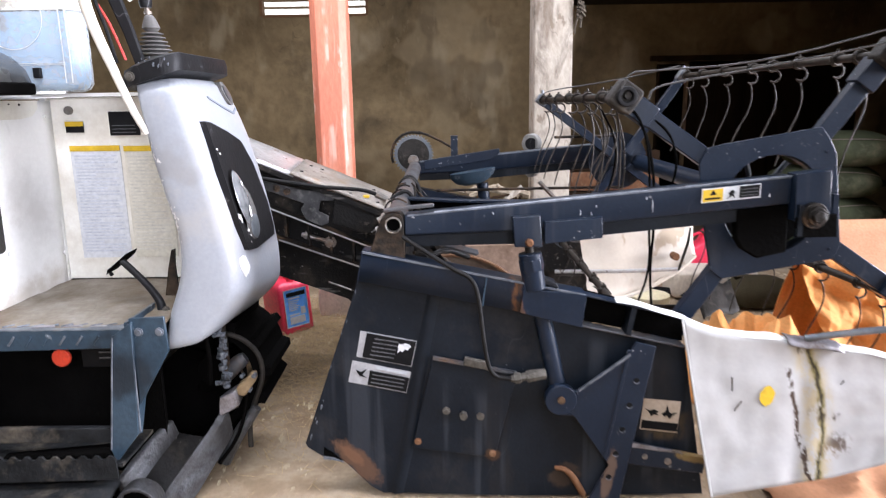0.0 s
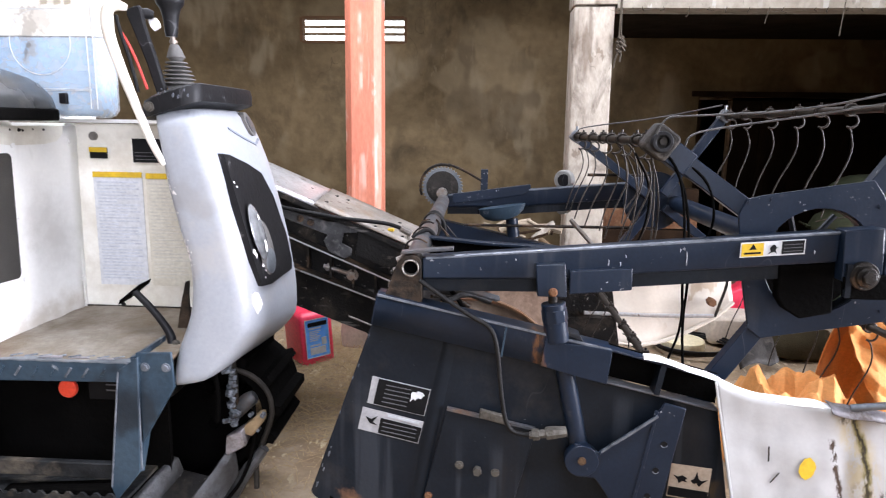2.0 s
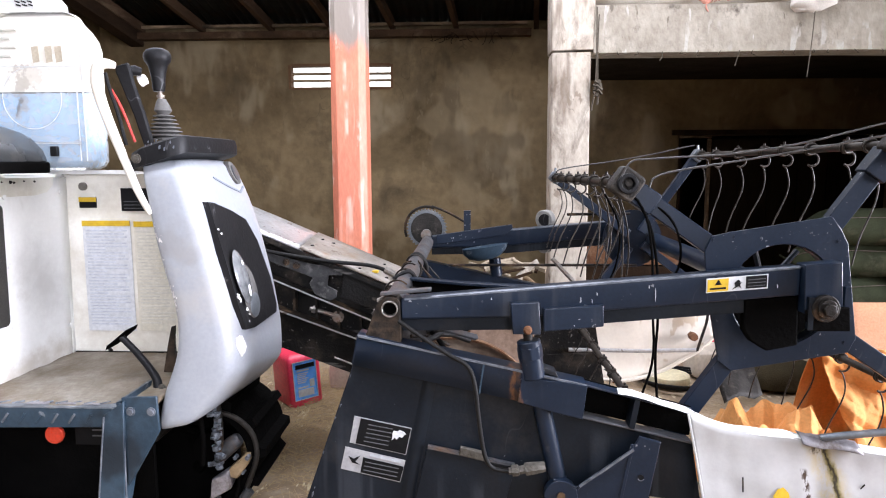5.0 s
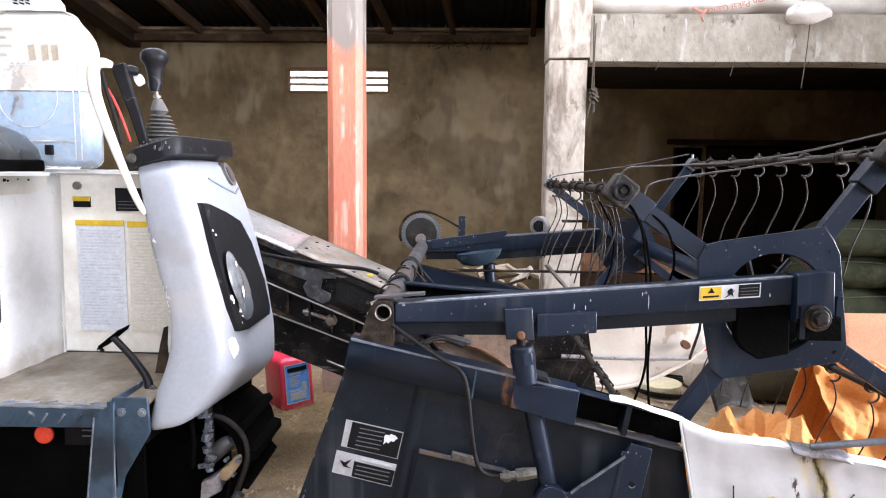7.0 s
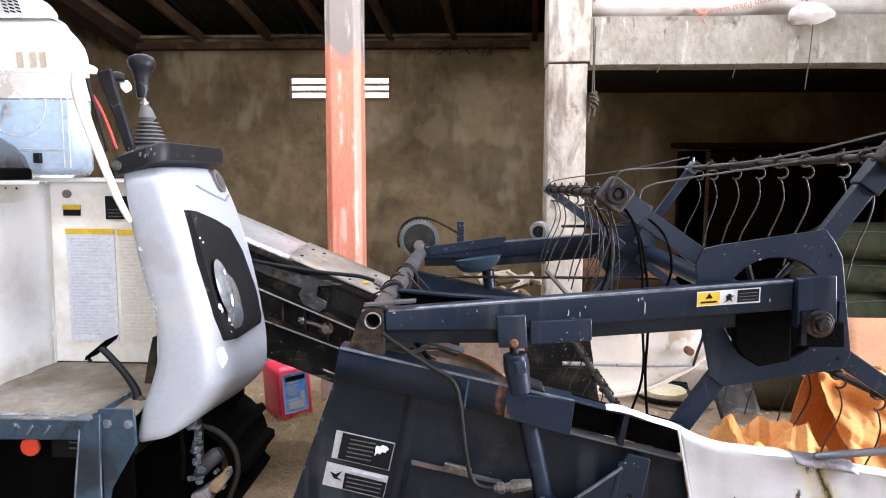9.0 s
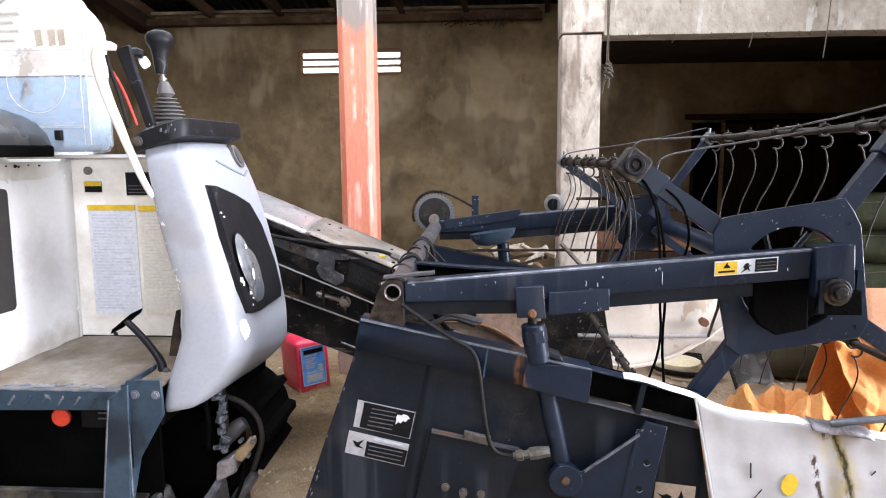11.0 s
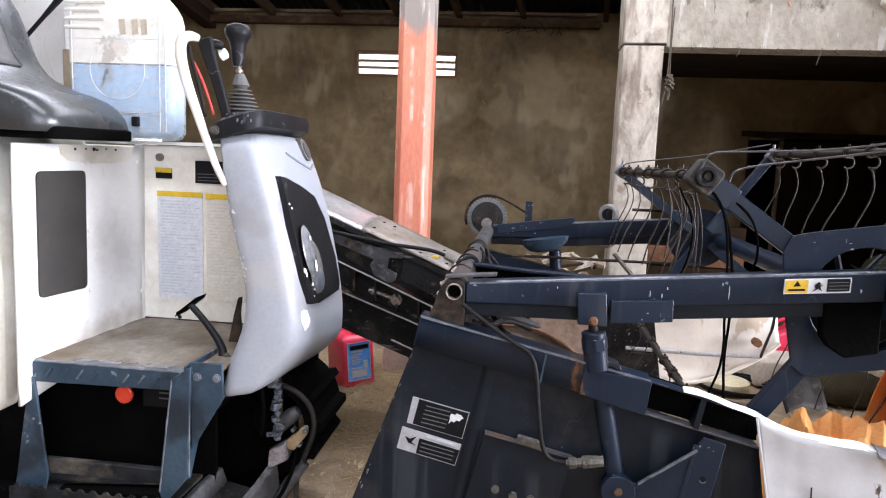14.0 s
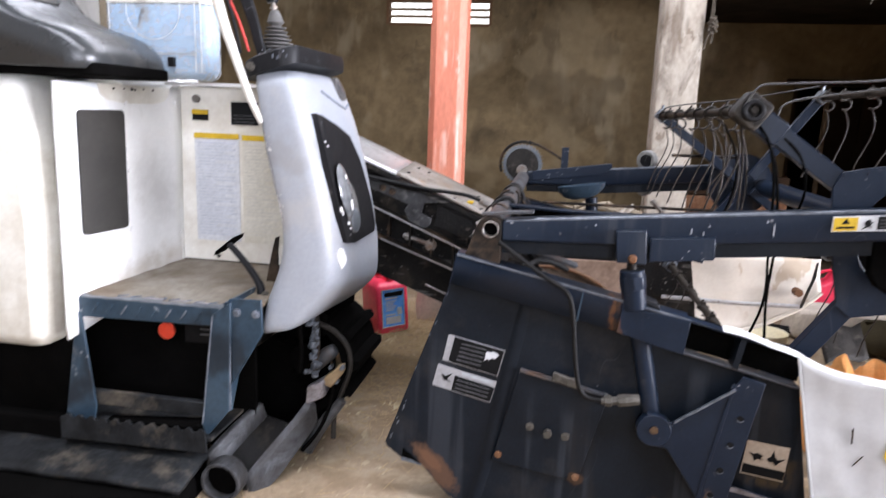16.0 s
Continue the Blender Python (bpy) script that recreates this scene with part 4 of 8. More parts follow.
def words(text, parent, at, size, mat, rot=(90, 0, 0), width=None):
    """Lettering in the built-in font, as a thin mesh."""
    cu = bpy.data.curves.new("lettering", 'FONT')
    cu.body, cu.size, cu.extrude, cu.align_x, cu.align_y = text, size, 0.0006, 'CENTER', 'CENTER'
    tmp = bpy.data.objects.new("lettering", cu)
    scene.collection.objects.link(tmp)
    bpy.context.view_layer.update()
    me = bpy.data.meshes.new_from_object(tmp.evaluated_get(bpy.context.evaluated_depsgraph_get()))
    bpy.data.objects.remove(tmp)
    me.materials.clear()
    me.materials.append(mat)
    ob = new("lettering", me)
    ob.parent = parent
    base = root_of(parent).location
    ob.matrix_local = Matrix.Translation(Vector(at) - base) @ Euler([radians(a) for a in rot]).to_matrix().to_4x4()
    return ob


lab = plate(inner, "warning_label", -1.404, -1.335, 1.268, 1.31, 2.418, M_labelb, "small yellow and black warning label")
plate(lab, "yellow_band", -1.404, -1.335, 1.292, 1.31, 2.4145, M_yellow)
plate(inner, "black_plate", -1.235, -1.12, 1.255, 1.345, 2.418, M_labelb, "black data plate")
bars(inner, -1.225, -1.135, [1.265, 1.278, 1.291], 2.4148, M_line, 0.003)
big = plate(inner, "instruction_label", -1.398, -1.205, 0.775, 1.218, 2.418, M_labelw, "large instruction label with a yellow heading")
plate(big, "yellow_band", -1.398, -1.205, 1.197, 1.218, 2.4148, M_yellow)
words("PERHATIAN", big, (-1.295, 2.4128, 1.2075), 0.021, M_labelb)
bars(big, -1.385, -1.22, [1.175 - 0.0125 * k for k in range(31)], 2.4148, M_printgrey, 0.0065, ends=(0.0, 0.012, 0.0, 0.05, 0.004, 0.0, 0.09))
big2 = plate(inner, "instruction_label", -1.19, -1.02, 0.775, 1.215, 2.418, M_browned, "second instruction label, browned")
plate(big2, "yellow_band", -1.19, -1.02, 1.194, 1.215, 2.4148, M_yellow)
bars(big2, -1.18, -1.04, [1.17 - 0.0135 * k for k in range(28)], 2.4148, M_faint, 0.006, ends=(0.0, 0.02, 0.0, 0.06))

part("grime_line", box(B(), -1.46, -0.90, 2.411, 2.4195, 0.678, 0.690), M_crust, inner, "dark grime where wall meets deck")
# deck with its tread-plate edge
bm = B()
grid(bm, 30, 26, lambda u, v: (-1.535 + 0.65 * u, 1.86 + 0.57 * v, 0.662 + 0.02 * v + 0.004 * noise.noise(Vector((u * 9, v * 9, 0)))))
part("deck", bm, M_deck, H, "muddy steel footplate, worn bare at the edge", thick=0.01)
bm = B()
prism(bm, [(-1.545, 0.592), (-0.985, 0.602), (-0.93, 0.668), (-1.53, 0.664)], 1.848, 1.856)
edge = part("deck_edge", bm, M_step, H, "ribbed steel edge of the footplate", bevel=0.002)
for k in range(9):
    x = -1.48 + 0.055 * k
    bm = B()
    tube(bm, [(x, 1.846, 0.615), (x + 0.022, 1.846, 0.645)], 0.004, 6)
    part("tread_mark", bm, M_edge if k in (2, 5, 6) else M_step, edge)
for k in range(10):
    x = -1.40 + 0.048 * k
    bm = B()
    tube(bm, [(x, 1.875, 0.668), (x + 0.03, 1.895, 0.669)], 0.004, 6)
    part("tread_mark", bm, M_edge, edge)

# bare metal along the front fold of the deck
bm = B()
loft(bm, [[(x, y, z + 0.001 * math.sin(x * 90)) for y, z in ((1.8465, 0.6635), (1.8475, 0.6675), (1.862 + 0.012 * math.sin(x * 23), 0.6705), (1.862, 0.664))] for x in [-1.52 + 0.02 * k for k in range(29)]])
part("worn_fold", bm, M_galv, edge, "bare worn metal on the fold")
for x0, x1, y0, y1 in ((-1.30, -1.22, 1.862, 1.885), (-1.20, -1.13, 1.864, 1.882), (-1.11, -1.05, 1.862, 1.878)):
    bm = B()
    prism(bm, [(x0, y0), (x0 + 0.02, y1), (x1 - 0.01, y1 - 0.004), (x1, y0)], 0, 0.0015)
    for v in bm.verts:
        v.co = (v.co.x, v.co.z, 0.6705 + v.co.y)
    part("bright_rub", bm, M_flap, edge)
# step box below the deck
# panels in rubber black: the recess's shade is put into their colour
step = part("step_box", box(B(), -1.95, -0.98, 2.05, 2.07, 0.05, 0.66), M_rubber_shade, H, "recess of the boarding step, black for the shade inside")
part("step_roof", box(B(), -1.56, -0.98, 1.87, 2.045, 0.645, 0.655), M_rubber_shade, step)
part("step_end", box(B(), -1.97, -1.955, 1.90, 2.06, 0.05, 0.66), M_rubber_shade, step)
part("step_side", prism(B(), [(-0.960, 0.692), (-1.027, 0.646), (-1.076, 0.245), (-1.062, 0.20), (-0.978, 0.305)], 1.835, 1.85), M_step, step, bevel=0.003)
bm = B()
loft(bm, [[(-0.975, 1.84, 0.69), (-0.975, 2.06, 0.69), (-0.985, 2.06, 0.69), (-0.985, 1.84, 0.69)], [(-0.985, 1.84, 0.30), (-0.975, 1.858, 0.30), (-0.985, 1.858, 0.30), (-0.995, 1.84, 0.30)]])
part("step_cheek", bm, M_step, step)
part("worn_edge", tube(B(), [(-0.972, 1.842, 0.685), (-0.968, 1.842, 0.655), (-0.974, 1.842, 0.31)], 0.0035, 6), M_edge, step, "paint rubbed bright")
part("worn_edge", tube(B(), [(-1.026, 1.834, 0.64), (-1.074, 1.834, 0.25)], 0.003, 6), M_edge, step)
part("step_side", prism(B(), [(-1.540, 0.62), (-1.522, 0.60), (-1.486, 0.264), (-1.50, 0.20), (-1.612, 0.205)], 1.842, 1.852), M_step, step, bevel=0.003)
bm = B()
prism(bm, [(-1.56, 0.315), (-1.05, 0.315), (-1.05, 0.262), (-1.58, 0.262)], 1.86, 1.885)
part("step_bar", bm, M_muddy, step, "worn steel step bar", bevel=0.004)
bm = B()
top = [(-1.60 + 0.0115 * k, 0.232 + (0.012 if (k // 2) % 2 else 0)) for k in range(49)]
prism(bm, top + [(-1.045, 0.16), (-1.60, 0.15)], 1.80, 1.808)
part("step_tread", bm, M_muddy, step, "saw-toothed step tread, muddy")
part("step_floor", box(B(), -1.60, -1.03, 1.81, 2.05, 0.20, 0.212), M_muddy, step)
bm = B()
cyl(bm, (-1.258, 1.93, 0.538), (-1.258, 1.945, 0.538), 0.032, 28)
part("reflector", bm, M_reflect, step, "round orange-red reflector", bevel=0.004)
grey = plate(step, "type_plate", -1.20, -1.06, 0.495, 0.565, 1.96, M_labelb)
bars(grey, -1.14, -1.065, [0.525, 0.545], 1.9565, M_line, 0.005)
part("plate_hanger", box(B(), -1.30, -1.05, 1.95, 1.962, 0.56, 0.645), M_black, step)

# black sheet fills the dark space left of the step
part("under_dark_fill", box(B(), -2.6, -1.60, 1.92, 1.96, 0.0, 0.57), M_rubber_shade, H, "black sheet added for the dark space under the fender")
bm = B()
prism(bm, [(-2.6, 0.02), (-1.40, 0.0), (-1.16, 0.11), (-1.06, 0.22), (-1.10, 0.245), (-1.60, 0.20), (-2.6, 0.20)], 1.84, 1.90)
part("track_guard", wobble(bm, 0.006, 9), M_rubber_shade, H, "black muddy guard along the track foot", bevel=0.01)
# lower run of the belt below the step, with its front roller and a muddy ledge
bm = B()
loft(bm, [[(x, y, z) for y, z in ((1.575, -0.03), (1.585, 0.05), (1.62, 0.068), (1.86, 0.072), (1.86, -0.03))] for x in (-2.6, -2.0, -1.6, -1.2, -1.09)])
foot = part("track_foot", wobble(bm, 0.006, 8), M_rubber_shade, H, "black lower run of the track", bevel=0.01)
bm = B()
grid(bm, 26, 5, lambda u, v: (-2.6 + 1.53 * u, 1.665 + 0.19 * v, 0.088 + 0.03 * v + 0.008 * noise.noise(Vector((u * 14, v * 3, 2)))))
part("muddy_ledge", bm, M_muddy, foot, "mud-caked steel ledge", thick=0.018)
bm = B()
ring_plate(bm, *[[(-1.0 + r * math.cos(k * math.tau / 26), 0.052 + r * math.sin(k * math.tau / 26)) for k in range(26)] for r in (0.072, 0.060)], 1.80, 1.87)
roll = part("front_roller", bm, M_grit, foot, "gritty rim of the open roller tube", bevel=0.003)
# black disc closes the roller tube and paints its dark inside
part("roller_bore", cyl(B(), (-1.0, 1.835, 0.052), (-1.0, 1.86, 0.052), 0.061, 26), M_rubber_shade, foot, "black disc that stands for the dark inside of the roller tube")
# bracket plate between deck and column
bm = B()
prism(bm, [(-0.975, 0.70), (-0.86, 0.705), (-0.855, 0.59), (-0.968, 0.40)], 1.850, 1.862)
brk = part("bracket_plate", bm, M_step, H, "slate-blue bracket plate with two bolts", bevel=0.003)
for x in (-0.945, -0.878):
    bolt(brk, x, 1.85, 0.655, 0.0115, mat=M_edge)

# steering column fairing
LEV = [  # height at back, height at front, back x, front x, far y
    (1.462, 1.462, -0.938, -0.785, 2.44), (1.40, 1.40, -0.928, -0.756, 2.47), (1.30, 1.30, -0.918, -0.720, 2.49), (1.22, 1.22, -0.910, -0.696, 2.50),
    (1.14, 1.14, -0.893, -0.675, 2.50), (1.05, 1.05, -0.872, -0.655, 2.50), (0.97, 0.97, -0.850, -0.638, 2.50), (0.90, 0.90, -0.846, -0.628, 2.50),
    (0.84, 0.84, -0.850, -0.617, 2.50), (0.78, 0.800, -0.864, -0.612, 2.50)]
FOOT = [  # the same below the front's lower edge, which drops towards the far side
    (0.715, 0.772, -0.890, -0.611, 2.50, 0.085), (0.695, 0.752, -0.898, -0.618, 2.49, 0.085), (0.66, 0.712, -0.911, -0.650, 2.47, 0.085),
    (0.61, 0.655, -0.920, -0.698, 2.45, 0.065), (0.565, 0.602, -0.923, -0.750, 2.42, 0.04), (0.545, 0.566, -0.910, -0.800, 2.36, 0.0)]
rings = []
for zb, zf, xb, xf, yf, drop in [l + (0.0,) for l in LEV] + FOOT:
    rr = []
    for u, v in rounded(0, 1, 0, 1, 0.24, 6):
        x, y = xb + (xf - xb) * u, 1.935 + (yf - 1.935) * v
        y -= 0.012 * math.sin(math.pi * min(max(u, 0), 1)) * (v < 0.5)
        rr.append((x, y, zb + (zf - drop * v - zb) * u))
    rings.append(rr)
column = part("steering_column", loft(B(), rings), M_column, H, "white moulded steering column cover, paint rubbed off its edges", bevel=0.0, sharp=60)
column.modifiers.new("round", 'SUBSURF').levels = 1
column.modifiers["round"].render_levels = 1


def front_x(z):
    """The column's front face at a height."""
    zs = [l[1] for l in LEV][::-1]
    return float(np.interp(z, zs, [l[3] for l in LEV][::-1]))


def front_plate(pts, lift, depth, name, mat, parent, label="", curved=False):
    """A piece of outline (y, z) that follows the column's front face, and its rounded near corner where it is curved."""
    def back(y):
        return 0.052 * (1 - math.sqrt(max(0.0, 1 - max(0.0, (2.062 - y) / 0.13) ** 2))) if curved else 0.0
    bm = B()
    a = [bm.verts.new((front_x(z) - back(y) + lift, y, z)) for y, z in pts]
    b = [bm.verts.new((front_x(z) - back(y) + lift - depth, y, z)) for y, z in pts]
    bm.faces.new(a), bm.faces.new(b[::-1])
    for i in range(len(pts)):
        j = (i + 1) % len(pts)
        bm.faces.new((a[i], a[j], b[j], b[i]))
    return part(name, bm, mat, parent, label)


lamp = front_plate([(1.985, 1.315), (2.03, 1.31), (2.16, 1.275), (2.27, 1.235), (2.325, 1.15), (2.365, 1.0), (2.372, 0.90), (2.35, 0.872), (2.10, 0.872), (2.01, 0.885), (1.985, 0.97), (1.972, 1.15)],
                   0.009, 0.03, "headlight", M_black, column, "black headlight surround, chipped white round the rim")
def dome(name, cy, cz, ry, rz, lean, mat, parent, label, h0=0.010, bulge=0.016):
    """A shallow oval dome on the column's front; lean shifts its top in y."""
    bm = B()
    ell = [(math.cos(k * math.tau / 28), math.sin(k * math.tau / 28)) for k in range(28)]
    loft(bm, [[(front_x(cz + r * b * rz) + h0 + h, cy + r * a * ry + lean * r * b, cz + r * b * rz) for a, b in ell] for r, h in ((1.0, 0), (0.92, bulge * 0.4), (0.7, bulge * 0.8), (0.4, bulge), (0.1, bulge * 1.05))])
    return part(name, bm, mat, parent, label, sharp=60)


dome("reflector_bowl", 2.118, 0.995, 0.072, 0.094, 0.0, M_boot, lamp, "dull grey lamp bowl", 0.009, 0.006)
dome("bowl_rim", 2.128, 0.950, 0.052, 0.046, 0.0, M_galv, lamp, "", 0.012, 0.006)
lens = dome("lens", 2.066, 1.055, 0.056, 0.094, -0.010, M_chrome, lamp, "oval clear headlamp lens", 0.014, 0.012)
# white spots on the lens stand in for its reflections
dome("painted_glint", 2.064, 1.010, 0.010, 0.020, 0.004, M_chalk, lens, "", 0.030, 0.002)
dome("painted_glint", 2.060, 1.105, 0.006, 0.009, 0.0, M_chalk, lens, "", 0.029, 0.002)
random.seed(4)
CHIPS = [(1.99, 1.225, .009), (2.005, 1.21, .005), (2.005, 1.0, .012), (2.015, .985, .010), (2.06, .945, .017), (2.07, .925, .014), (2.055, .905, .008)]
for y, z, s in CHIPS:
    s *= random.choice((0.42, 0.55, 0.72, 0.95))
    if s < 0.0026:
        continue
    turn, thin = random.uniform(0, 3), random.uniform(0.35, 0.8)
    pts = []
    for k in range(13):
        r, a = s * random.choice((0.4, 0.7, 1.0, 1.25)), k * math.tau / 13
        u, w = r * math.cos(a) * thin, r * math.sin(a)
        pts.append((y + u * math.cos(turn) - w * math.sin(turn), z + u * math.sin(turn) + w * math.cos(turn)))
    front_plate(pts, 0.0105, 0.004, "paint_chip", M_chalk, lamp)
pts = [(1.988 + 0.024 * random.uniform(0.7, 1.12) * math.cos(k * math.tau / 16), 0.838 + 0.040 * random.uniform(0.72, 1.1) * math.sin(k * math.tau / 16)) for k in range(16)]
front_plate(pts, 0.0015, 0.004, "paint_patch", M_chalk, column, "bare white patch in the paint", True)
# emblem: plain oval in a shield line
front_plate([(2.335 + 0.036 * math.cos(k * math.tau / 20), 1.405 + 0.042 * math.sin(k * math.tau / 20)) for k in range(20)], 0.010, 0.02, "emblem", M_boot, column, "plain grey oval emblem")
front_plate([(2.335 + 0.024 * math.cos(k * math.tau / 20), 1.405 + 0.028 * math.sin(k * math.tau / 20)) for k in range(20)], 0.013, 0.006, "emblem_field", M_tube, column)
front_plate([(2.13, 1.388), (2.24, 1.354), (2.335, 1.330), (2.385, 1.348), (2.385, 1.354), (2.335, 1.337), (2.24, 1.361), (2.13, 1.394)], 0.004, 0.006, "shield_line", M_shield, column)
# cap, levers
rings = []
for x0, x1, y0, y1, z, tilt in ((-0.952, -0.764, 1.919, 2.454, 1.414, 0.32), (-0.954, -0.763, 1.917, 2.455, 1.445, 0.31), (-0.950, -0.768, 1.920, 2.450, 1.468, 0.32), (-0.930, -0.782, 1.935, 2.43, 1.484, 0.31), (-0.90, -0.80, 1.97, 2.38, 1.494, 0.30)):
    rings.append([(x, y, z + tilt * (x - x0)) for x, y in rounded(x0, x1, y0, y1, 0.055, 5)])
cap = part("column_cap", loft(B(), rings), M_black, H, "black plastic cap on the steering column, scratched", sharp=50)
bolt(cap, -0.912, 1.916, 1.455, 0.012, mat=M_crustmetal)
for x, z, s in [(-0.87, 1.507, .0015), (-0.86, 1.50, .0018), (-0.835, 1.49, .0035), (-0.80, 1.505, .002), (-0.88, 1.495, .0015), (-0.82, 1.485, .003), (-0.79, 1.49, .0025), (-0.845, 1.51, .002)]:
    part("scuff", prism(B(), [(x + s * (0.5 + 0.2 * k) * math.cos(a) + 0.5 * s * math.sin(a), z + 2 * s * math.sin(a)) for k, a in enumerate((0, 1.2, 2.2, 3.4, 4.6, 5.4))], 1.9125, 1.9165), M_edge, cap)
KY = 2.18
bm = B()
prof = [(0.060, 1.522)]
for k in range(6):
    z, r = 1.530 + 0.0135 * k, 0.060 - 0.0048 * k
    prof += [(r - 0.019, z), (r, z + 0.005), (r, z + 0.008), (r - 0.019, z + 0.0125)]
prof += [(0.030, 1.622), (0.022, 1.645), (0.014, 1.662), (0.010, 1.664)]
boot = part("lever_boot", loft(B(), [[(-0.931 - (z - 1.52) * 0.08 + r * math.cos(k * math.tau / 24), KY + r * math.sin(k * math.tau / 24), z) for k in range(24)] for r, z in prof]), M_boot, H, "pleated grey rubber lever boot", sharp=25)
bm = B()
cyl(bm, (-0.945, KY, 1.65), (-0.948, KY, 1.70), 0.008, 12)
cyl(bm, (-0.945, KY, 1.668), (-0.945, KY, 1.676), 0.013, 14)
part("lever_rod", bm, M_steel, boot)
prof = [(0.018, 1.688), (0.021, 1.70), (0.024, 1.735), (0.028, 1.760), (0.034, 1.778), (0.043, 1.790), (0.046, 1.802), (0.045, 1.815), (0.037, 1.827), (0.020, 1.834), (0.006, 1.836)]
part("knob", loft(B(), [[(-0.95 + r * math.cos(k * math.tau / 28), KY + r * math.sin(k * math.tau / 28), z) for k in range(28)] for r, z in prof]), M_black, boot, "black plastic gear knob", sharp=60)
bm = B()
loft(bm, [[(x + dx * w, 2.05 + dy, z + dx * w * 0.3) for dx, dy in ((-1, -0.010), (1, -0.010), (1, 0.010), (-1, 0.010))] for x, z, w in ((-0.930, 1.495, 0.015), (-0.958, 1.60, 0.017), (-0.992, 1.70, 0.020), (-1.005, 1.745, 0.024), (-1.008, 1.762, 0.020))])
hand = part("hand_lever", bm, M_black, H, "flat black hand lever beside the gear lever", bevel=0.005)
bm = B()
tube(bm, [(-1.012, 2.065, 1.735), (-0.985, 2.075, 1.748), (-0.962, 2.085, 1.742)], [0.012, 0.018, 0.012], 12, 1)
part("grip", bm, M_black, hand)
bm = B()
tube(bm, [(-0.975, 2.10, 1.715), (-0.957, 2.10, 1.722)], [0.02, 0.017], 12)
part("ball", bm, M_chalk, hand, "white ball end")
bm = B()
tube(bm, [(-1.035, 2.02, 1.68), (-1.015, 2.02, 1.645), (-0.995, 2.02, 1.60), (-0.965, 2.02, 1.51)], 0.0045, 8, 2)
part("cable", bm, M_redwire, hand, "red cable")
bm = B()
tube(bm, [(-1.04, 2.0, 1.73), (-1.03, 2.0, 1.68), (-1.005, 2.0, 1.60), (-0.985, 2.0, 1.50)], 0.006, 8, 2)
part("cable", bm, M_hose, hand)

# white grab rail by the column
bm = B()
tube(bm, [(-0.972, 1.94, 1.742), (-1.0, 1.925, 1.750), (-1.026, 1.92, 1.735), (-1.028, 1.92, 1.68), (-1.003, 1.92, 1.59), (-0.952, 1.92, 1.451), (-0.915, 1.925, 1.345), (-0.888, 1.94, 1.28)], [0.008, 0.015, 0.018, 0.018, 0.016, 0.013, 0.011, 0.010], 12, 2)
part("grab_rail", bm, M_ivory, H, "white-painted tubular grab rail", sharp=80)
bm = B()
box(bm, -1.06, -0.93, 2.28, 2.36, 1.42, 1.47)
part("rail_clamp", bm, M_black, H, bevel=0.006)
# pedal
bm = B()
tube(bm, [(-0.946, 2.04, 0.660), (-0.948, 2.045, 0.695), (-0.975, 2.05, 0.735), (-1.02, 2.06, 0.785), (-1.082, 2.07, 0.842)], [0.016, 0.015, 0.013, 0.012, 0.012], 12, 2)
ped = part("pedal", bm, M_black, H, "black foot pedal on a bent arm", sharp=60)
bm = B()
loft(bm, [[(x, y, z) for x, y, z in ((-1.125, 2.05, 0.812), (-1.115, 2.12, 0.818), (-1.052, 2.14, 0.872), (-1.058, 2.06, 0.868))],
          [(x - 0.008, y, z - 0.018) for x, y, z in ((-1.125, 2.05, 0.812), (-1.115, 2.12, 0.818), (-1.052, 2.14, 0.872), (-1.058, 2.06, 0.868))]])
part("pedal_pad", bm, M_rubber_shade, ped, bevel=0.003)
part("pedal_claw", tube(B(), [(-1.115, 2.08, 0.815), (-1.135, 2.08, 0.803), (-1.12, 2.07, 0.79)], 0.007, 6), M_black, ped)
bolt(ped, -0.926, 2.03, 0.672, 0.011, mat=M_crustmetal)
bm = B()
prism(bm, [(-0.975, 0.69), (-0.955, 0.79), (-0.938, 0.858), (-0.925, 0.862), (-0.93, 0.80), (-0.925, 0.69)], 2.15, 2.16)
part("brake_blade", bm, M_crust, H, "rusty brake lever blade")

# seat on its base: one moulded scoop, widest below the backrest
SEAT = [(-1.375, 1.428), (-1.357, 1.450), (-1.372, 1.492), (-1.41, 1.530), (-1.447, 1.551), (-1.51, 1.572), (-1.573, 1.589), (-1.641, 1.619), (-1.69, 1.650), (-1.722, 1.690), (-1.745, 1.735), (-1.763, 1.784),
        (-1.782, 1.835), (-1.805, 1.886), (-1.84, 1.940), (-1.883, 1.989), (-1.95, 2.055), (-2.05, 2.10), (-2.18, 2.09), (-2.22, 1.75), (-2.22, 1.44)]
bm = B()
loft(bm, [[(-1.85 + (x + 1.85) * k, y, 1.45 + (z - 1.45) * k) for x, z in SEAT] for y, k in ((1.75, 0.84), (1.755, 0.90), (1.775, 0.955), (1.81, 0.985), (1.86, 1.0), (2.13, 1.0), (2.17, 0.985), (2.20, 0.95), (2.215, 0.90))])
seat = part("seat", bm, M_seat, H, "grey vinyl driver's seat, shiny and dusty", sharp=75)
part("seat_pan", loft(B(), [[(x, y, z) for x, y in rounded(-2.2, -1.345, 1.78, 2.20, 0.06, 4)] for z in (1.408, 1.447)]), M_rubber_shade, seat, "black seat pan", bevel=0.006)
bm = B()
zs = [p[1] for p in SEAT[7:16]]
grid(bm, 14, 8, lambda u, v: (float(np.interp(1.655 + 0.29 * u, zs, [p[0] for p in SEAT[7:16]])) + 0.004, 1.86 + 0.20 * v, 1.655 + 0.29 * u))
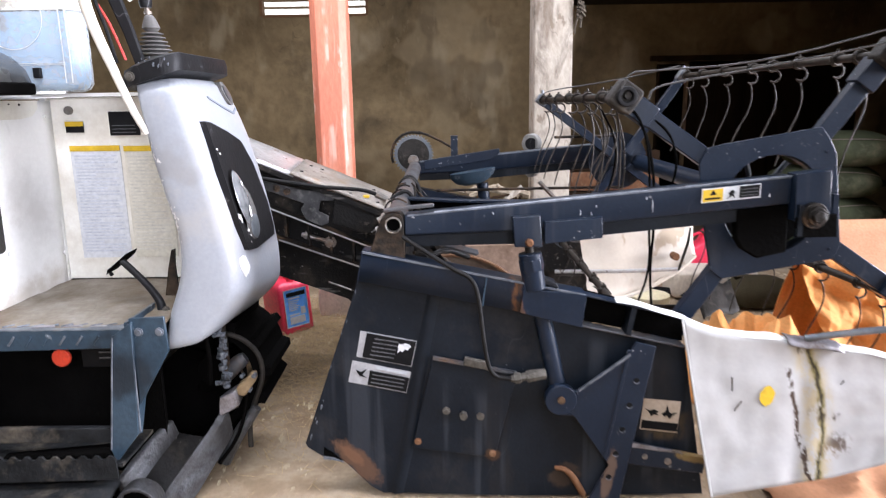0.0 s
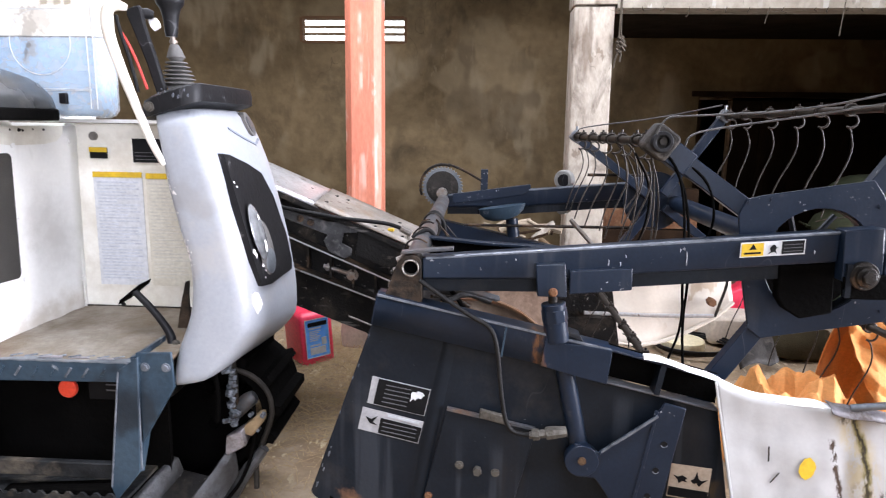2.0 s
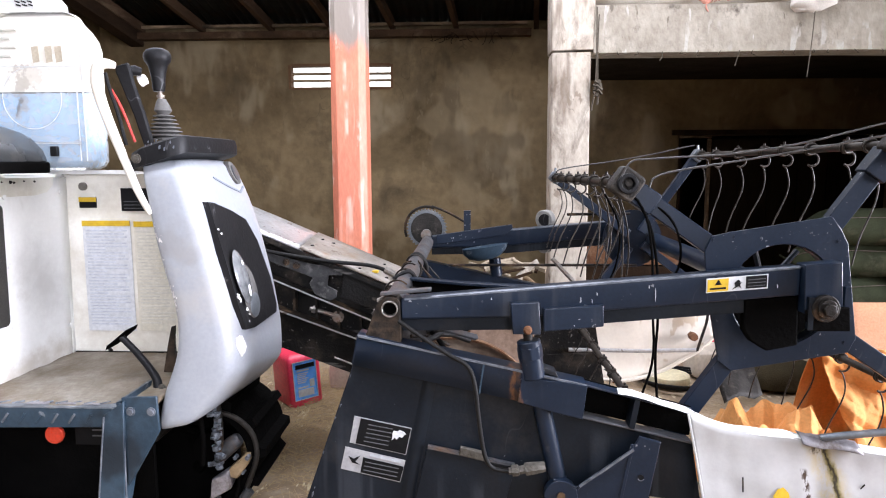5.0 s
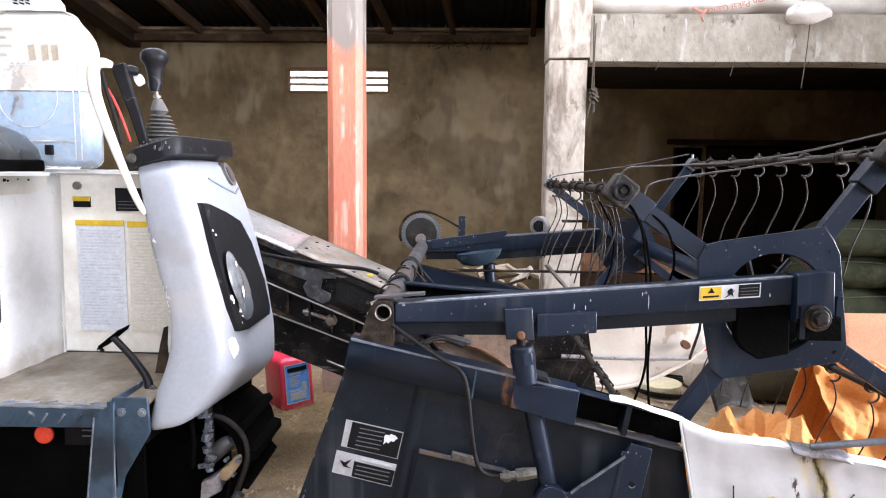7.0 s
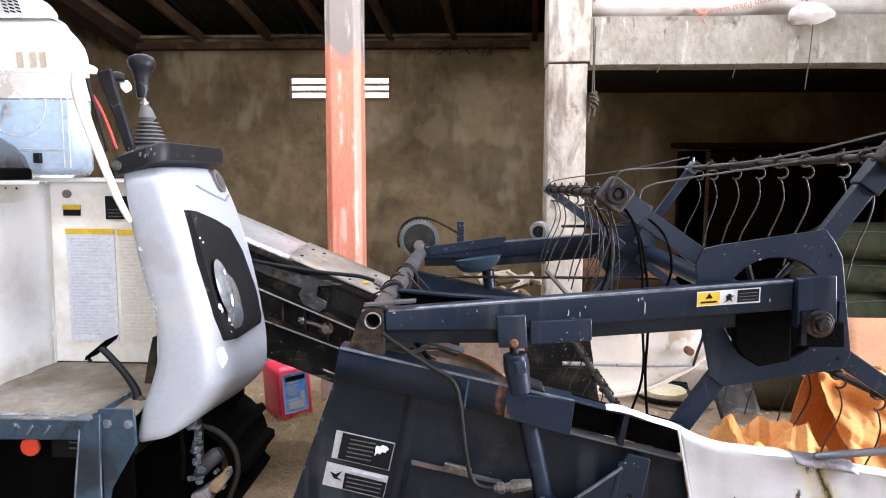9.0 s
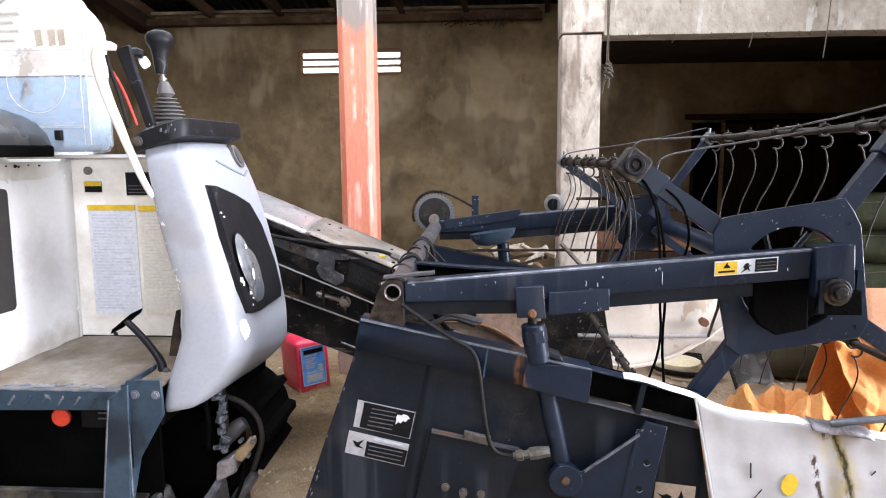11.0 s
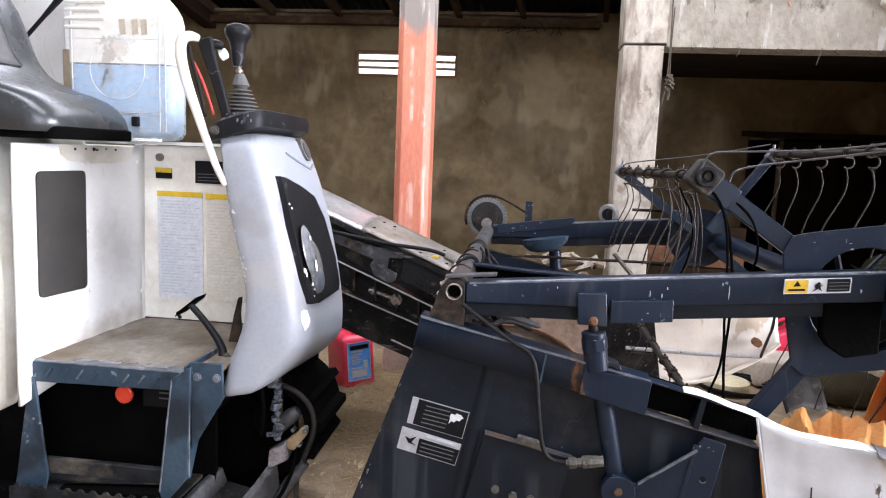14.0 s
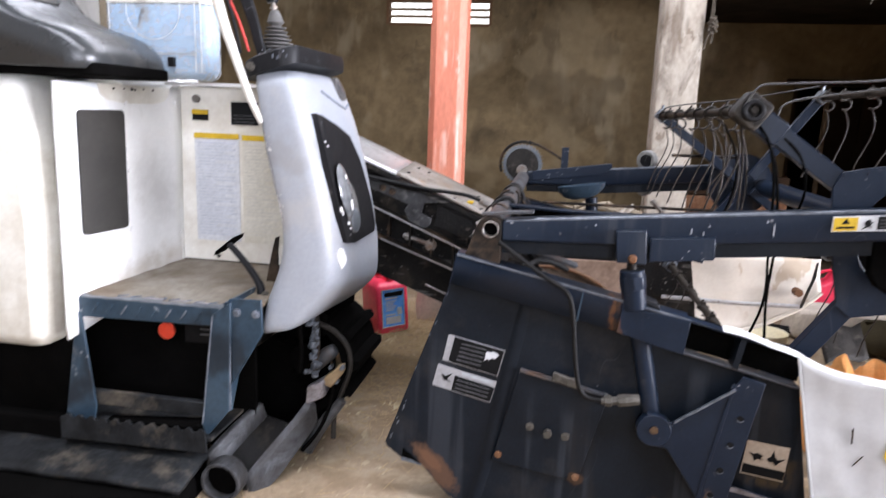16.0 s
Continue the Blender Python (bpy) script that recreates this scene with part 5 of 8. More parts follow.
panel = part("back_panel", bm, M_boot, seat, "darker sewn panel of the backrest", thick=0.006, sharp=70)
seam = [(float(np.interp(z, zs, [p[0] for p in SEAT[7:16]])) + 0.006, 1.863 + 0.197 * k, z) for k in (0, 1) for z in (1.66, 1.73, 1.80, 1.87, 1.94)]
part("piping", tube(B(), seam[:5], 0.005, 6), M_seat, panel)
part("piping", tube(B(), seam[5:], 0.005, 6), M_seat, panel)
part("piping", tube(B(), [(seam[2][0], y, seam[2][2]) for y in (1.865, 1.96, 2.058)], 0.005, 6), M_seat, panel)

# grain tank and hood behind the seat
bm = B()
loft(bm, [[(x, y, z) for x, z in ((-2.9, 1.40), (-1.66, 1.40), (-1.68, 1.75), (-1.69, 2.05), (-1.70, 2.15), (-1.74, 2.20), (-1.9, 2.24), (-2.9, 2.26))] for y in (2.72, 2.95)])
tank = part("grain_tank", bm, M_white, H, "white sheet-metal grain tank hood with vent slots", bevel=0.03)
for i in range(5):
    for j in range(3):
        x, z = -1.815 + 0.027 * j + 0.004 * i, 2.165 - 0.014 * i
        part("vent_slot", prism(B(), [(x, z), (x + 0.018, z - 0.005), (x + 0.018, z + 0.001), (x, z + 0.006)], 2.714, 2.722), M_labelb, tank)
bm = B()
tube(bm, [(-2.117, 2.62, 1.840), (-2.03, 2.62, 1.925), (-1.927, 2.62, 2.027)], [0.009, 0.009, 0.016], 10)
part("gas_strut", bm, M_black, tank, "black gas strut")
part("tank_panel", box(B(), -1.98, -1.72, 2.68, 2.715, 1.43, 1.99), M_white, tank, bevel=0.01)
part("tank_corner_block", box(B(), -1.96, -1.72, 2.64, 2.66, 1.43, 1.80), M_sludge, tank, "brown block at the tank corner", bevel=0.006)
# thresher flank further back, low
part("thresher_flank", box(B(), -2.9, -1.30, 2.47, 3.75, 0.62, 1.39), M_white, H, "white thresher housing behind the operator's place", bevel=0.02)
part("under_frame", box(B(), -2.8, -0.98, 2.08, 3.6, 0.45, 0.60), M_oldsteel, H, "dark oily chassis frame", bevel=0.01)



# track with its lugs, front wheel and guard
def track_path(n=44):
    """Points and outward directions round the belt, in x, z."""
    c0, c2, c1 = Vector((-0.84, 0.375)), Vector((-1.0, 0.17)), Vector((-2.3, 0.25))
    out = []
    def arc(c, r, a0, a1, n):
        for k in range(n + 1):
            d = Vector((math.cos(radians(a0 + (a1 - a0) * k / n)), math.sin(radians(a0 + (a1 - a0) * k / n))))
            out.append((c + r * d, d))
    arc(c0, 0.165, 96, -36, 14)
    p, q = out[-1][0], c2 + 0.11 * Vector((0.81, -0.59))
    out.extend((p.lerp(q, k / 4), Vector((0.81, -0.59))) for k in (1, 2, 3))
    arc(c2, 0.11, -36, -90, 5)
    p, q = out[-1][0], c1 + Vector((0, -0.19))
    out.extend((p.lerp(q, k / 12), Vector((0, -1))) for k in range(1, 12))
    arc(c1, 0.19, -90, -264, 9)
    p, q = out[-1][0], out[0][0]
    out.extend((p.lerp(q, k / 12), Vector((-0.1, 0.995))) for k in range(1, 12))
    return out


TP = track_path()
bm = B()
v = []
for p, d in TP:
    q = p + d * 0.03
    v.append([bm.verts.new(c) for c in ((p.x, 2.14, p.y), (p.x, 2.50, p.y), (q.x, 2.50, q.y), (q.x, 2.14, q.y))])
for i in range(len(v)):
    a, b = v[i], v[(i + 1) % len(v)]
    for k in range(4):
        j = (k + 1) % 4
        bm.faces.new((a[k], a[j], b[j], b[k]))
track = part("track", bm, M_rubber_shade, H, "black rubber crawler track with deep lugs")
bm = B()
loft(bm, [[(s * 0.024, y, 0.0) for s, y in ((-1, -0.17), (1, -0.17), (1, 0.17), (-1, 0.17))], [(s * 0.014, y, 0.034) for s, y in ((-1, -0.165), (1, -0.165), (1, 0.165), (-1, 0.165))]])
lug_mesh = mesh_of("lug", bm, M_rubber_shade)
lengths = [0.0]
for i in range(len(TP)):
    lengths.append(lengths[-1] + (TP[(i + 1) % len(TP)][0] - TP[i][0]).length)
for k in range(46):
    s = lengths[-1] * k / 46
    i = max(j for j in range(len(TP)) if lengths[j] <= s + 1e-6)
    f = (s - lengths[i]) / max(1e-6, lengths[i + 1] - lengths[i])
    p = TP[i][0].lerp(TP[(i + 1) % len(TP)][0], f)
    d = TP[i][1].lerp(TP[(i + 1) % len(TP)][1], f).normalized()
    lug = new("lug", lug_mesh)
    lug.parent = track
    lug.location = Vector((p.x + d.x * 0.028, 2.32, p.y + d.y * 0.028)) - H.location
    lug.rotation_euler = (0, math.atan2(d.x, d.y), 0)
bm = B()
cyl(bm, (-0.84, 2.20, 0.375), (-0.84, 2.44, 0.375), 0.065, 24)
for k in range(5):
    a = k * math.tau / 5 + 0.3
    tube(bm, [(-0.84 + 0.05 * math.cos(a), 2.30, 0.375 + 0.05 * math.sin(a)), (-0.84 + 0.155 * math.cos(a), 2.30, 0.375 + 0.155 * math.sin(a))], 0.024, 8)
part("drive_wheel", bm, M_rubber_shade, track, "muddy steel drive sprocket", bevel=0.003)
bm = B()
tube(bm, [(-0.80, 2.13, 0.555), (-0.752, 2.13, 0.546), (-0.70, 2.13, 0.526), (-0.65, 2.13, 0.475), (-0.635, 2.13, 0.41), (-0.644, 2.13, 0.354), (-0.678, 2.13, 0.269), (-0.702, 2.13, 0.20), (-0.70, 2.12, 0.10)], 0.010, 8, 2)
part("guard_ring", bm, M_bearing, track, "curved grey hose round the wheel", sharp=80)
# added black plate hides the lit floor and gives the track a dark inside
part("track_dark_fill", box(B(), -2.4, -0.80, 2.30, 2.32, 0.06, 0.60), M_rubber_shade, H, "black plate added inside the track for its dark interior")
# hydraulic hub in front of the wheel: stacked fittings, motor, casting, caked mud
fittings = part("fitting_stack", tube(B(), [(-0.757, 2.085, 0.60), (-0.752, 2.085, 0.50), (-0.760, 2.085, 0.36)], [0.012, 0.015, 0.012], 8, 1), M_oldsteel, H, "crusted grey hydraulic fittings stacked in front of the wheel")
random.seed(7)
z = 0.596
while z > 0.37:
    x, y = -0.757 + random.uniform(-0.010, 0.010), 2.078 + random.uniform(-0.010, 0.004)
    r = random.choice((0.011, 0.014, 0.017, 0.020)) * (0.8 if z > 0.53 else 1.0)
    h = random.uniform(0.009, 0.020)
    bm = B()
    tube(bm, [(x, y, z), (x + random.uniform(-.004, .004), y, z - h)], [r, r * random.uniform(0.8, 1.05)], random.choice((6, 8, 12)))
    part("fitting", wobble(bm, 0.004, 48), M_salt, fittings, "", bevel=0.002)
    if random.random() < 0.42:
        side_ = random.choice((-1, 1, 1))
        bm = B()
        tube(bm, [(x, y - 0.006, z - h / 2), (x + side_ * random.uniform(0.022, 0.034), y - 0.014, z - h / 2 + random.uniform(-0.012, 0.008))], [0.008, 0.010], 6)
        part("side_union", wobble(bm, 0.003, 48), M_salt, fittings, "", bevel=0.0015)
    z -= h * random.uniform(0.95, 1.35)
bm = B()
tube(bm, [(-0.765, 2.10, 0.385), (-0.745, 2.10, 0.415), (-0.715, 2.105, 0.445), (-0.690, 2.11, 0.462)], [0.016, 0.027, 0.029, 0.020], 16, 1)
part("hydraulic_motor", bm, M_tube, H, "grey hydraulic motor body", sharp=60)
bm = B()
loft(bm, [[(-0.750 + u * g, 2.06 + dy, 0.305 + 0.5 * u * g + v * g) for u, v in rounded(-0.036, 0.036, -0.034, 0.034, 0.012, 3)] for dy, g in ((0, 0.85), (0.012, 1.0), (0.05, 1.0), (0.07, 0.9))])
wobble(bm, 0.012, 18)
part("pump_casting", bm, M_flap, H, "pale cast housing, dusty", bevel=0.006)
bm = B()
prism(bm, [(-0.728, 0.330), (-0.694, 0.322), (-0.672, 0.358), (-0.652, 0.384), (-0.654, 0.408), (-0.674, 0.404), (-0.692, 0.388), (-0.722, 0.366)], 2.075, 2.115)
part("mud_clod", wobble(bm, 0.010, 24), M_mud, H, "dried mud caked on the wheel", bevel=0.006)
for dx, dy, dz, r in ((-0.655, 2.085, 0.402, 0.009), (-0.70, 2.09, 0.400, 0.008), (-0.675, 2.09, 0.345, 0.007)):
    part("nut", cyl(B(), (dx, dy - 0.012, dz), (dx, dy + 0.01, dz), r, 6), M_salt, fittings)
# front end of the track frame: an open steel channel that runs down to the roller
tf = part("track_frame", loft(B(), [[(-0.985, 2.09, 0.185), (-0.80, 2.06, 0.165), (-0.80, 2.06, 0.145), (-0.985, 2.09, 0.165)], [(-1.13, 1.88, 0.035), (-0.945, 1.87, -0.01), (-0.945, 1.87, -0.03), (-1.13, 1.88, 0.015)]]), M_feeder, H, "gritty grey steel channel at the track frame's end", bevel=0.004)
bm = B()
loft(bm, [[(x - 0.006, y, z), (x + 0.020, y + 0.004, z - 0.006), (x + 0.030, y + 0.002, z - h), (x + 0.014, y, z - h)] for x, y, z, h in ((-0.775, 2.08, 0.275, 0.10), (-0.82, 2.02, 0.215, 0.115), (-0.88, 1.95, 0.135, 0.125), (-0.94, 1.87, 0.052, 0.10))])
part("channel_wall", wobble(bm, 0.006, 14), M_grit, tf, "scraped outer wall of the channel", bevel=0.005)
bm = B()
loft(bm, [[(x, y, z), (x + 0.022, y, z - 0.004), (x + 0.05, y + 0.004, z - h), (x + 0.03, y, z - h)] for x, y, z, h in ((-0.985, 2.08, 0.235, 0.09), (-1.03, 2.02, 0.200, 0.11), (-1.075, 1.94, 0.150, 0.12), (-1.10, 1.87, 0.110, 0.11))])
part("channel_wall", wobble(bm, 0.006, 14), M_grit, tf, "scraped inner wall of the channel", bevel=0.005)
bm = B()
tube(bm, [(-0.80, 2.10, 0.05), (-0.74, 2.11, 0.16), (-0.665, 2.12, 0.26)], [0.026, 0.024, 0.018], 10, 1)
part("track_tensioner", bm, M_grit, H, "gritty track tensioner rod")
for pts, r in (([(-0.70, 2.12, 0.45), (-0.69, 2.10, 0.30), (-0.73, 2.08, 0.16), (-0.80, 2.05, 0.07)], 0.007), ([(-0.815, 2.06, 0.59), (-0.80, 2.06, 0.48), (-0.81, 2.06, 0.38)], 0.009)):
    part("hose", tube(B(), pts, r, 8, 2), M_rubber_shade, H, "", sharp=80)

# feeder house on the far side, sloping down to the header
FY0, FY1 = 3.10, 3.42


def feed_z(x, z_at):
    return z_at - 0.41 * (x + 0.89)


bm = B()
prism(bm, [(-1.5, feed_z(-1.5, 1.07)), (-0.20, feed_z(-0.20, 1.07)), (-0.16, 0.76), (-0.20, 0.36), (-0.42, 0.36), (-1.5, 0.76)], FY0 + 0.03, FY1)
feeder = part("feeder_house", bm, M_feeder, H, "black feeder conveyor housing", bevel=0.006)
def lid_at(x, v):
    """The lid's top, from its near edge (v = 0) to its far edge (v = 1)."""
    near, far_ = 1.090 - 0.41 * (x + 0.86), 1.125 - 0.421 * (x + 0.86)
    return (x, 3.05 + 0.40 * v, near + (far_ - near) * v + 0.003 * noise.noise(Vector((x * 5, v * 4, 3))))


bm = B()
grid(bm, 12, 5, lambda u, v: lid_at(-1.5 + 0.815 * u, v))
part("feeder_lid", bm, M_silver, feeder, "bare silver feeder lid, dusty", thick=0.008, sharp=60)
bm = B()
grid(bm, 10, 5, lambda u, v: tuple(Vector(lid_at(-0.70 + 0.475 * u, v)) + Vector((0, -0.004, 0.009))))
lid2 = part("lower_lid", bm, M_tan, feeder, "dust-caked lower feeder lid", thick=0.008, sharp=60)
for x, v in ((-0.665, 0.25), (-0.655, 0.72), (-0.60, 0.75), (-0.42, 0.12), (-0.29, 0.18), (-0.33, 0.75), (-0.25, 0.55)):
    p = lid_at(x, v)
    bm = B()
    cyl(bm, (p[0], p[1], p[2] + 0.010), (p[0], p[1], p[2] + 0.016), 0.011, 10)
    part("bolt_hole", bm, M_labelb, lid2)
p0, p1 = Vector(lid_at(-1.5, 0)), Vector(lid_at(-0.225, 0))
part("lid_flange", loft(B(), [[p + Vector((0, dy, dz)) for dy, dz in ((0.0, -0.004), (0.012, -0.004), (0.012, -0.03), (0.0, -0.03))] for p in (p0, p1)]), M_feeder, feeder, "dark folded edge of the lid")
part("lid_latch", box(B(), -0.262, -0.245, 3.10, 3.20, lid_at(-0.25, 0.3)[2] + 0.012, lid_at(-0.25, 0.3)[2] + 0.05), M_tan, lid2, "upright latch tab on the lid", bevel=0.003)
part("lid_clip", box(B(), -0.36, -0.33, 3.12, 3.16, lid_at(-0.35, 0.2)[2] + 0.010, lid_at(-0.35, 0.2)[2] + 0.022), M_yellow, lid2, bevel=0.003)
for x0, z0, sl, w in ((-0.796, 0.864, -0.417, 0.055), (-0.778, 0.715, -0.362, 0.06)):
    zl = lambda x: z0 + sl * (x - x0)
    bm = B()
    prism(bm, [(-1.5, zl(-1.5)), (-0.23, zl(-0.23)), (-0.23, zl(-0.23) - 0.012), (-1.5, zl(-1.5) - 0.012)], FY0 - w, FY0 + 0.03)
    part("ledge", bm, M_oldsteel, feeder, "steel angle along the feeder side", bevel=0.003)
    # silver strip draws the highlight along the ledge's edge
    bm = B()
    prism(bm, [(-1.5, zl(-1.5) + 0.001), (-0.23, zl(-0.23) + 0.001), (-0.23, zl(-0.23) - 0.007), (-1.5, zl(-1.5) - 0.007)], FY0 - w - 0.004, FY0 - w - 0.001)
    part("ledge_edge", bm, M_silver, feeder, "silver strip for the highlight on the angle's edge")
    bm = B()
    box(bm, -0.345 + 0.1 * (z0 < 0.8), -0.28 + 0.1 * (z0 < 0.8), FY0 - w - 0.012, FY0 - w + 0.02, zl(-0.31) - 0.03, zl(-0.31) + 0.006)
    part("ledge_clip", bm, M_steel, feeder, "", bevel=0.004)
bm = B()
prism(bm, [(-1.0, 1.065), (-0.826, 0.997), (-0.636, 0.95), (-0.487, 0.938), (-0.498, 0.897), (-0.561, 0.897), (-0.572, 0.846), (-0.522, 0.821), (-0.528, 0.787), (-0.561, 0.77), (-0.636, 0.804), (-0.66, 0.857), (-0.64, 0.885), (-0.826, 0.955), (-1.0, 1.03)], FY0 - 0.045, FY0 - 0.038)
part("hook_plate", bm, M_grimeplate, feeder, "scratched grey plate with a hooked cut-out", bevel=0.002)
for x, z in ((-0.77, 0.962), (-0.72, 0.945)):
    bolt(feeder, x, FY0 - 0.045, z, 0.014, mat=M_oldsteel)
bm = B()
prism(bm, [(-0.487, 0.932), (-0.275, 0.835), (-0.275, 0.80), (-0.333, 0.717), (-0.51, 0.785)], FY0 - 0.030, FY0 - 0.024)
part("guide_plate", bm, M_feeder, feeder, "dark side plate, scratched", bevel=0.002)
bm = B()
prism(bm, [(-0.487, 0.936), (-0.275, 0.839), (-0.275, 0.828), (-0.487, 0.925)], FY0 - 0.036, FY0 - 0.030)
part("guide_edge", bm, M_grimeplate, feeder)
bolt(feeder, -0.528, FY0 - 0.01, 0.683, 0.024, mat=M_steel)
bm = B()
cyl(bm, (-0.67, FY0 - 0.005, 0.725), (-0.528, FY0 - 0.005, 0.683), 0.011, 10)
cyl(bm, (-0.655, FY0 - 0.005, 0.722), (-0.640, FY0 - 0.005, 0.717), 0.022, 6)
part("tension_rod", bm, M_steel, feeder, "threaded tensioner rod with nuts")
for k in range(5):
    bm = B()
    x = -0.75 + 0.11 * k
    box(bm, x, x + 0.012, FY0 - 0.02, FY0 + 0.03, feed_z(x, 0.77), feed_z(x, 0.89))
    part("rib", bm, M_oldsteel, feeder)
bm = B()
tube(bm, [(-1.1, FY0 - 0.07, 1.07), (-0.84, FY0 - 0.07, 1.014), (-0.665, FY0 - 0.07, 0.986), (-0.57, FY0 - 0.07, 0.97), (-0.44, FY0 - 0.07, 0.96), (-0.325, FY0 - 0.07, 0.948), (-0.24, FY0 - 0.06, 0.905)], 0.0095, 10, 2)
part("hose", bm, M_hose, feeder, "black hydraulic hose along the feeder", sharp=80)
bm = B()
tube(bm, [(-0.285, FY0 - 0.065, 0.93), (-0.235, FY0 - 0.06, 0.903)], 0.018, 10)
part("hose_end", bm, M_steel, feeder)
bm = B()
prism(bm, [(-0.52, 0.50), (-0.40, 0.45), (-0.28, 0.46), (-0.28, 0.20), (-0.36, 0.33)], FY0 - 0.10, FY0 - 0.09)
part("skirt", bm, M_feeder, feeder, "dark sheet skirt below the feeder", bevel=0.002)
bm = B()
tube(bm, [(-0.53, FY0 - 0.11, 0.505), (-0.47, FY0 - 0.11, 0.482), (-0.42, FY0 - 0.11, 0.462)], 0.005, 6, 1)
part("skirt_edge", bm, M_steel, feeder, "frayed bright edge of the skirt")


# header: near side plate with its folded top channel
def chan_top(x):
    return 0.897 - 0.213 * (x + 0.218) if x < 0.35 else 0.776 - 0.22 * (x - 0.35)


side = [(-0.226, 0.84), (-0.448, 0.215), (-0.440, 0.198), (-0.386, 0.160), (-0.318, 0.145), (-0.225, 0.045), (-0.185, 0.02), (0.3, 0.0), (0.94, 0.0), (0.845, 0.55), (0.46, 0.64), (0.27, 0.69)]
bm = B()
prism(bm, side, 1.925, 1.932)
hside = part("header_side_plate", bm, M_slate_dark, H, "dark slate header side plate, scratched and rust-edged", bevel=0.002)
bm = B()
tp = [(x, chan_top(x)) for x in (-0.218, 0.0, 0.15, 0.289, 0.352, 0.42, 0.50)]
bt = [(x, chan_top(x) - 0.098) for x in (0.49, 0.42, 0.352, 0.274, 0.15, 0.0, -0.236)]
v0 = [bm.verts.new((x, 1.893, z)) for x, z in tp]
v1 = [bm.verts.new((x, 1.960, z + 0.004)) for x, z in tp]
v2 = [bm.verts.new((x, 1.893, z)) for x, z in bt[::-1]]
for i in range(len(tp) - 1):
    bm.faces.new((v0[i], v0[i + 1], v1[i + 1], v1[i])), bm.faces.new((v2[i], v2[i + 1], v0[i + 1], v0[i]))
chan = part("top_channel", bm, M_slate, H, "slate-blue folded top channel of the header", thick=0.006, bevel=0.0)
bm = B()
prism(bm, [(-0.222, 0.899), (-0.212, 0.897), (-0.228, 0.802), (-0.240, 0.804)], 1.893, 1.96)
part("channel_end", bm, M_slate, chan)
# pale strip paints the highlight that light from above gives the fold
part("edge_highlight", loft(B(), [[(x, 1.8885 + dy, z + 0.0025 + dz) for dy, dz in ((-0.001, -0.005), (-0.001, 0.0012), (0.008, 0.0016), (0.008, -0.001))] for x, z in tp]), M_edge, chan, "bright strip laid along the fold as its highlight")
# weld seam
part("joint_line", prism(B(), [(0.176, 0.812), (0.182, 0.81), (0.176, 0.77), (0.168, 0.712), (0.162, 0.714), (0.17, 0.77)], 1.8885, 1.8895), M_step, chan)
bm = B()
prism(bm, [(0.30, 0.785), (0.36, 0.762), (0.42, 0.758), (0.502, 0.745), (0.49, 0.636), (0.40, 0.658), (0.285, 0.69)], 1.884, 1.889)
part("sleeve_plate", bm, M_slate, chan, "bent slate-blue reinforcing plate", bevel=0.002)
bm = B()
prism(bm, [(0.35, 0.785), (0.36, 0.80), (0.405, 0.785), (0.415, 0.765)], 1.90, 1.96)
part("lug_plate", bm, M_slate_dark, chan, bevel=0.003)
# open channel forward of the sleeve
bm = B()
box_pts = [(0.49, 0.748), (0.845, 0.658), (0.845, 0.560), (0.49, 0.642)]
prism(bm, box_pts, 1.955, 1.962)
# recessed face in near-black, which puts the channel's shade into the colour
oc = part("open_channel", bm, M_rubber_shade, H, "open channel above the lift cylinder, its inside black for shade")
for a, b, m in (((0.49, 0.745), (0.845, 0.655), M_slate), ((0.485, 0.640), (0.84, 0.558), M_tube)):
    bm = B()
    prism(bm, [a, b, (b[0], b[1] - 0.007), (a[0], a[1] - 0.007)], 1.905, 1.958)
    part("flange", bm, m, oc, "worn flange edge", bevel=0.002)
part("channel_web", prism(B(), [(0.655, 0.70), (0.672, 0.696), (0.655, 0.60), (0.638, 0.604)], 1.90, 1.955), M_slate_dark, oc)
# ribs, cover plate
bm = B()
loft(bm, [[(x + dx, 1.9255 - dy, z) for dx, dy in ((-0.004, 0.0), (0.008, 0.008), (0.016, 0.0095), (0.026, 0.0085), (0.042, 0.0))] for x, z in ((-0.004, 0.79), (-0.080, 0.40), (-0.117, 0.18), (-0.155, 0.02))])
part("pressed_rib", bm, M_slate_dark, hside, "swaged rib pressed into the plate", sharp=80)
bm = B()
prism(bm, [(-0.003, 0.522), (0.282, 0.462), (0.206, 0.158), (-0.077, 0.20)], 1.912, 1.918)
cover = part("cover_plate", bm, M_slate_dark, hside, "bolted cover plate", bevel=0.002)
bm = B()
prism(bm, [(0.0, 0.524), (0.280, 0.466), (0.281, 0.474), (0.0, 0.533)], 1.902, 1.920)
part("cover_lip", bm, M_tube, cover, "bare upper lip of the cover")
part("catch", prism(B(), [(0.105, 0.535), (0.19, 0.515), (0.185, 0.485), (0.10, 0.505)], 1.895, 1.912), M_crustmetal, cover, "rusty metal catch", bevel=0.004)
for x, z in ((0.042, 0.336), (0.158, 0.314)):
    bolt(cover, x, 1.912, z, 0.011, mat=M_crustmetal)
bm = B()
cyl(bm, (0.10, 1.892, 0.322), (0.10, 1.915, 0.322), 0.014, 6)
part("bearing_nut", bm, M_crustmetal, cover)
for x, z in ((-0.057, 0.224), (0.200, 0.175)):
    bolt(cover, x, 1.912, z, 0.010, mat=M_rust)
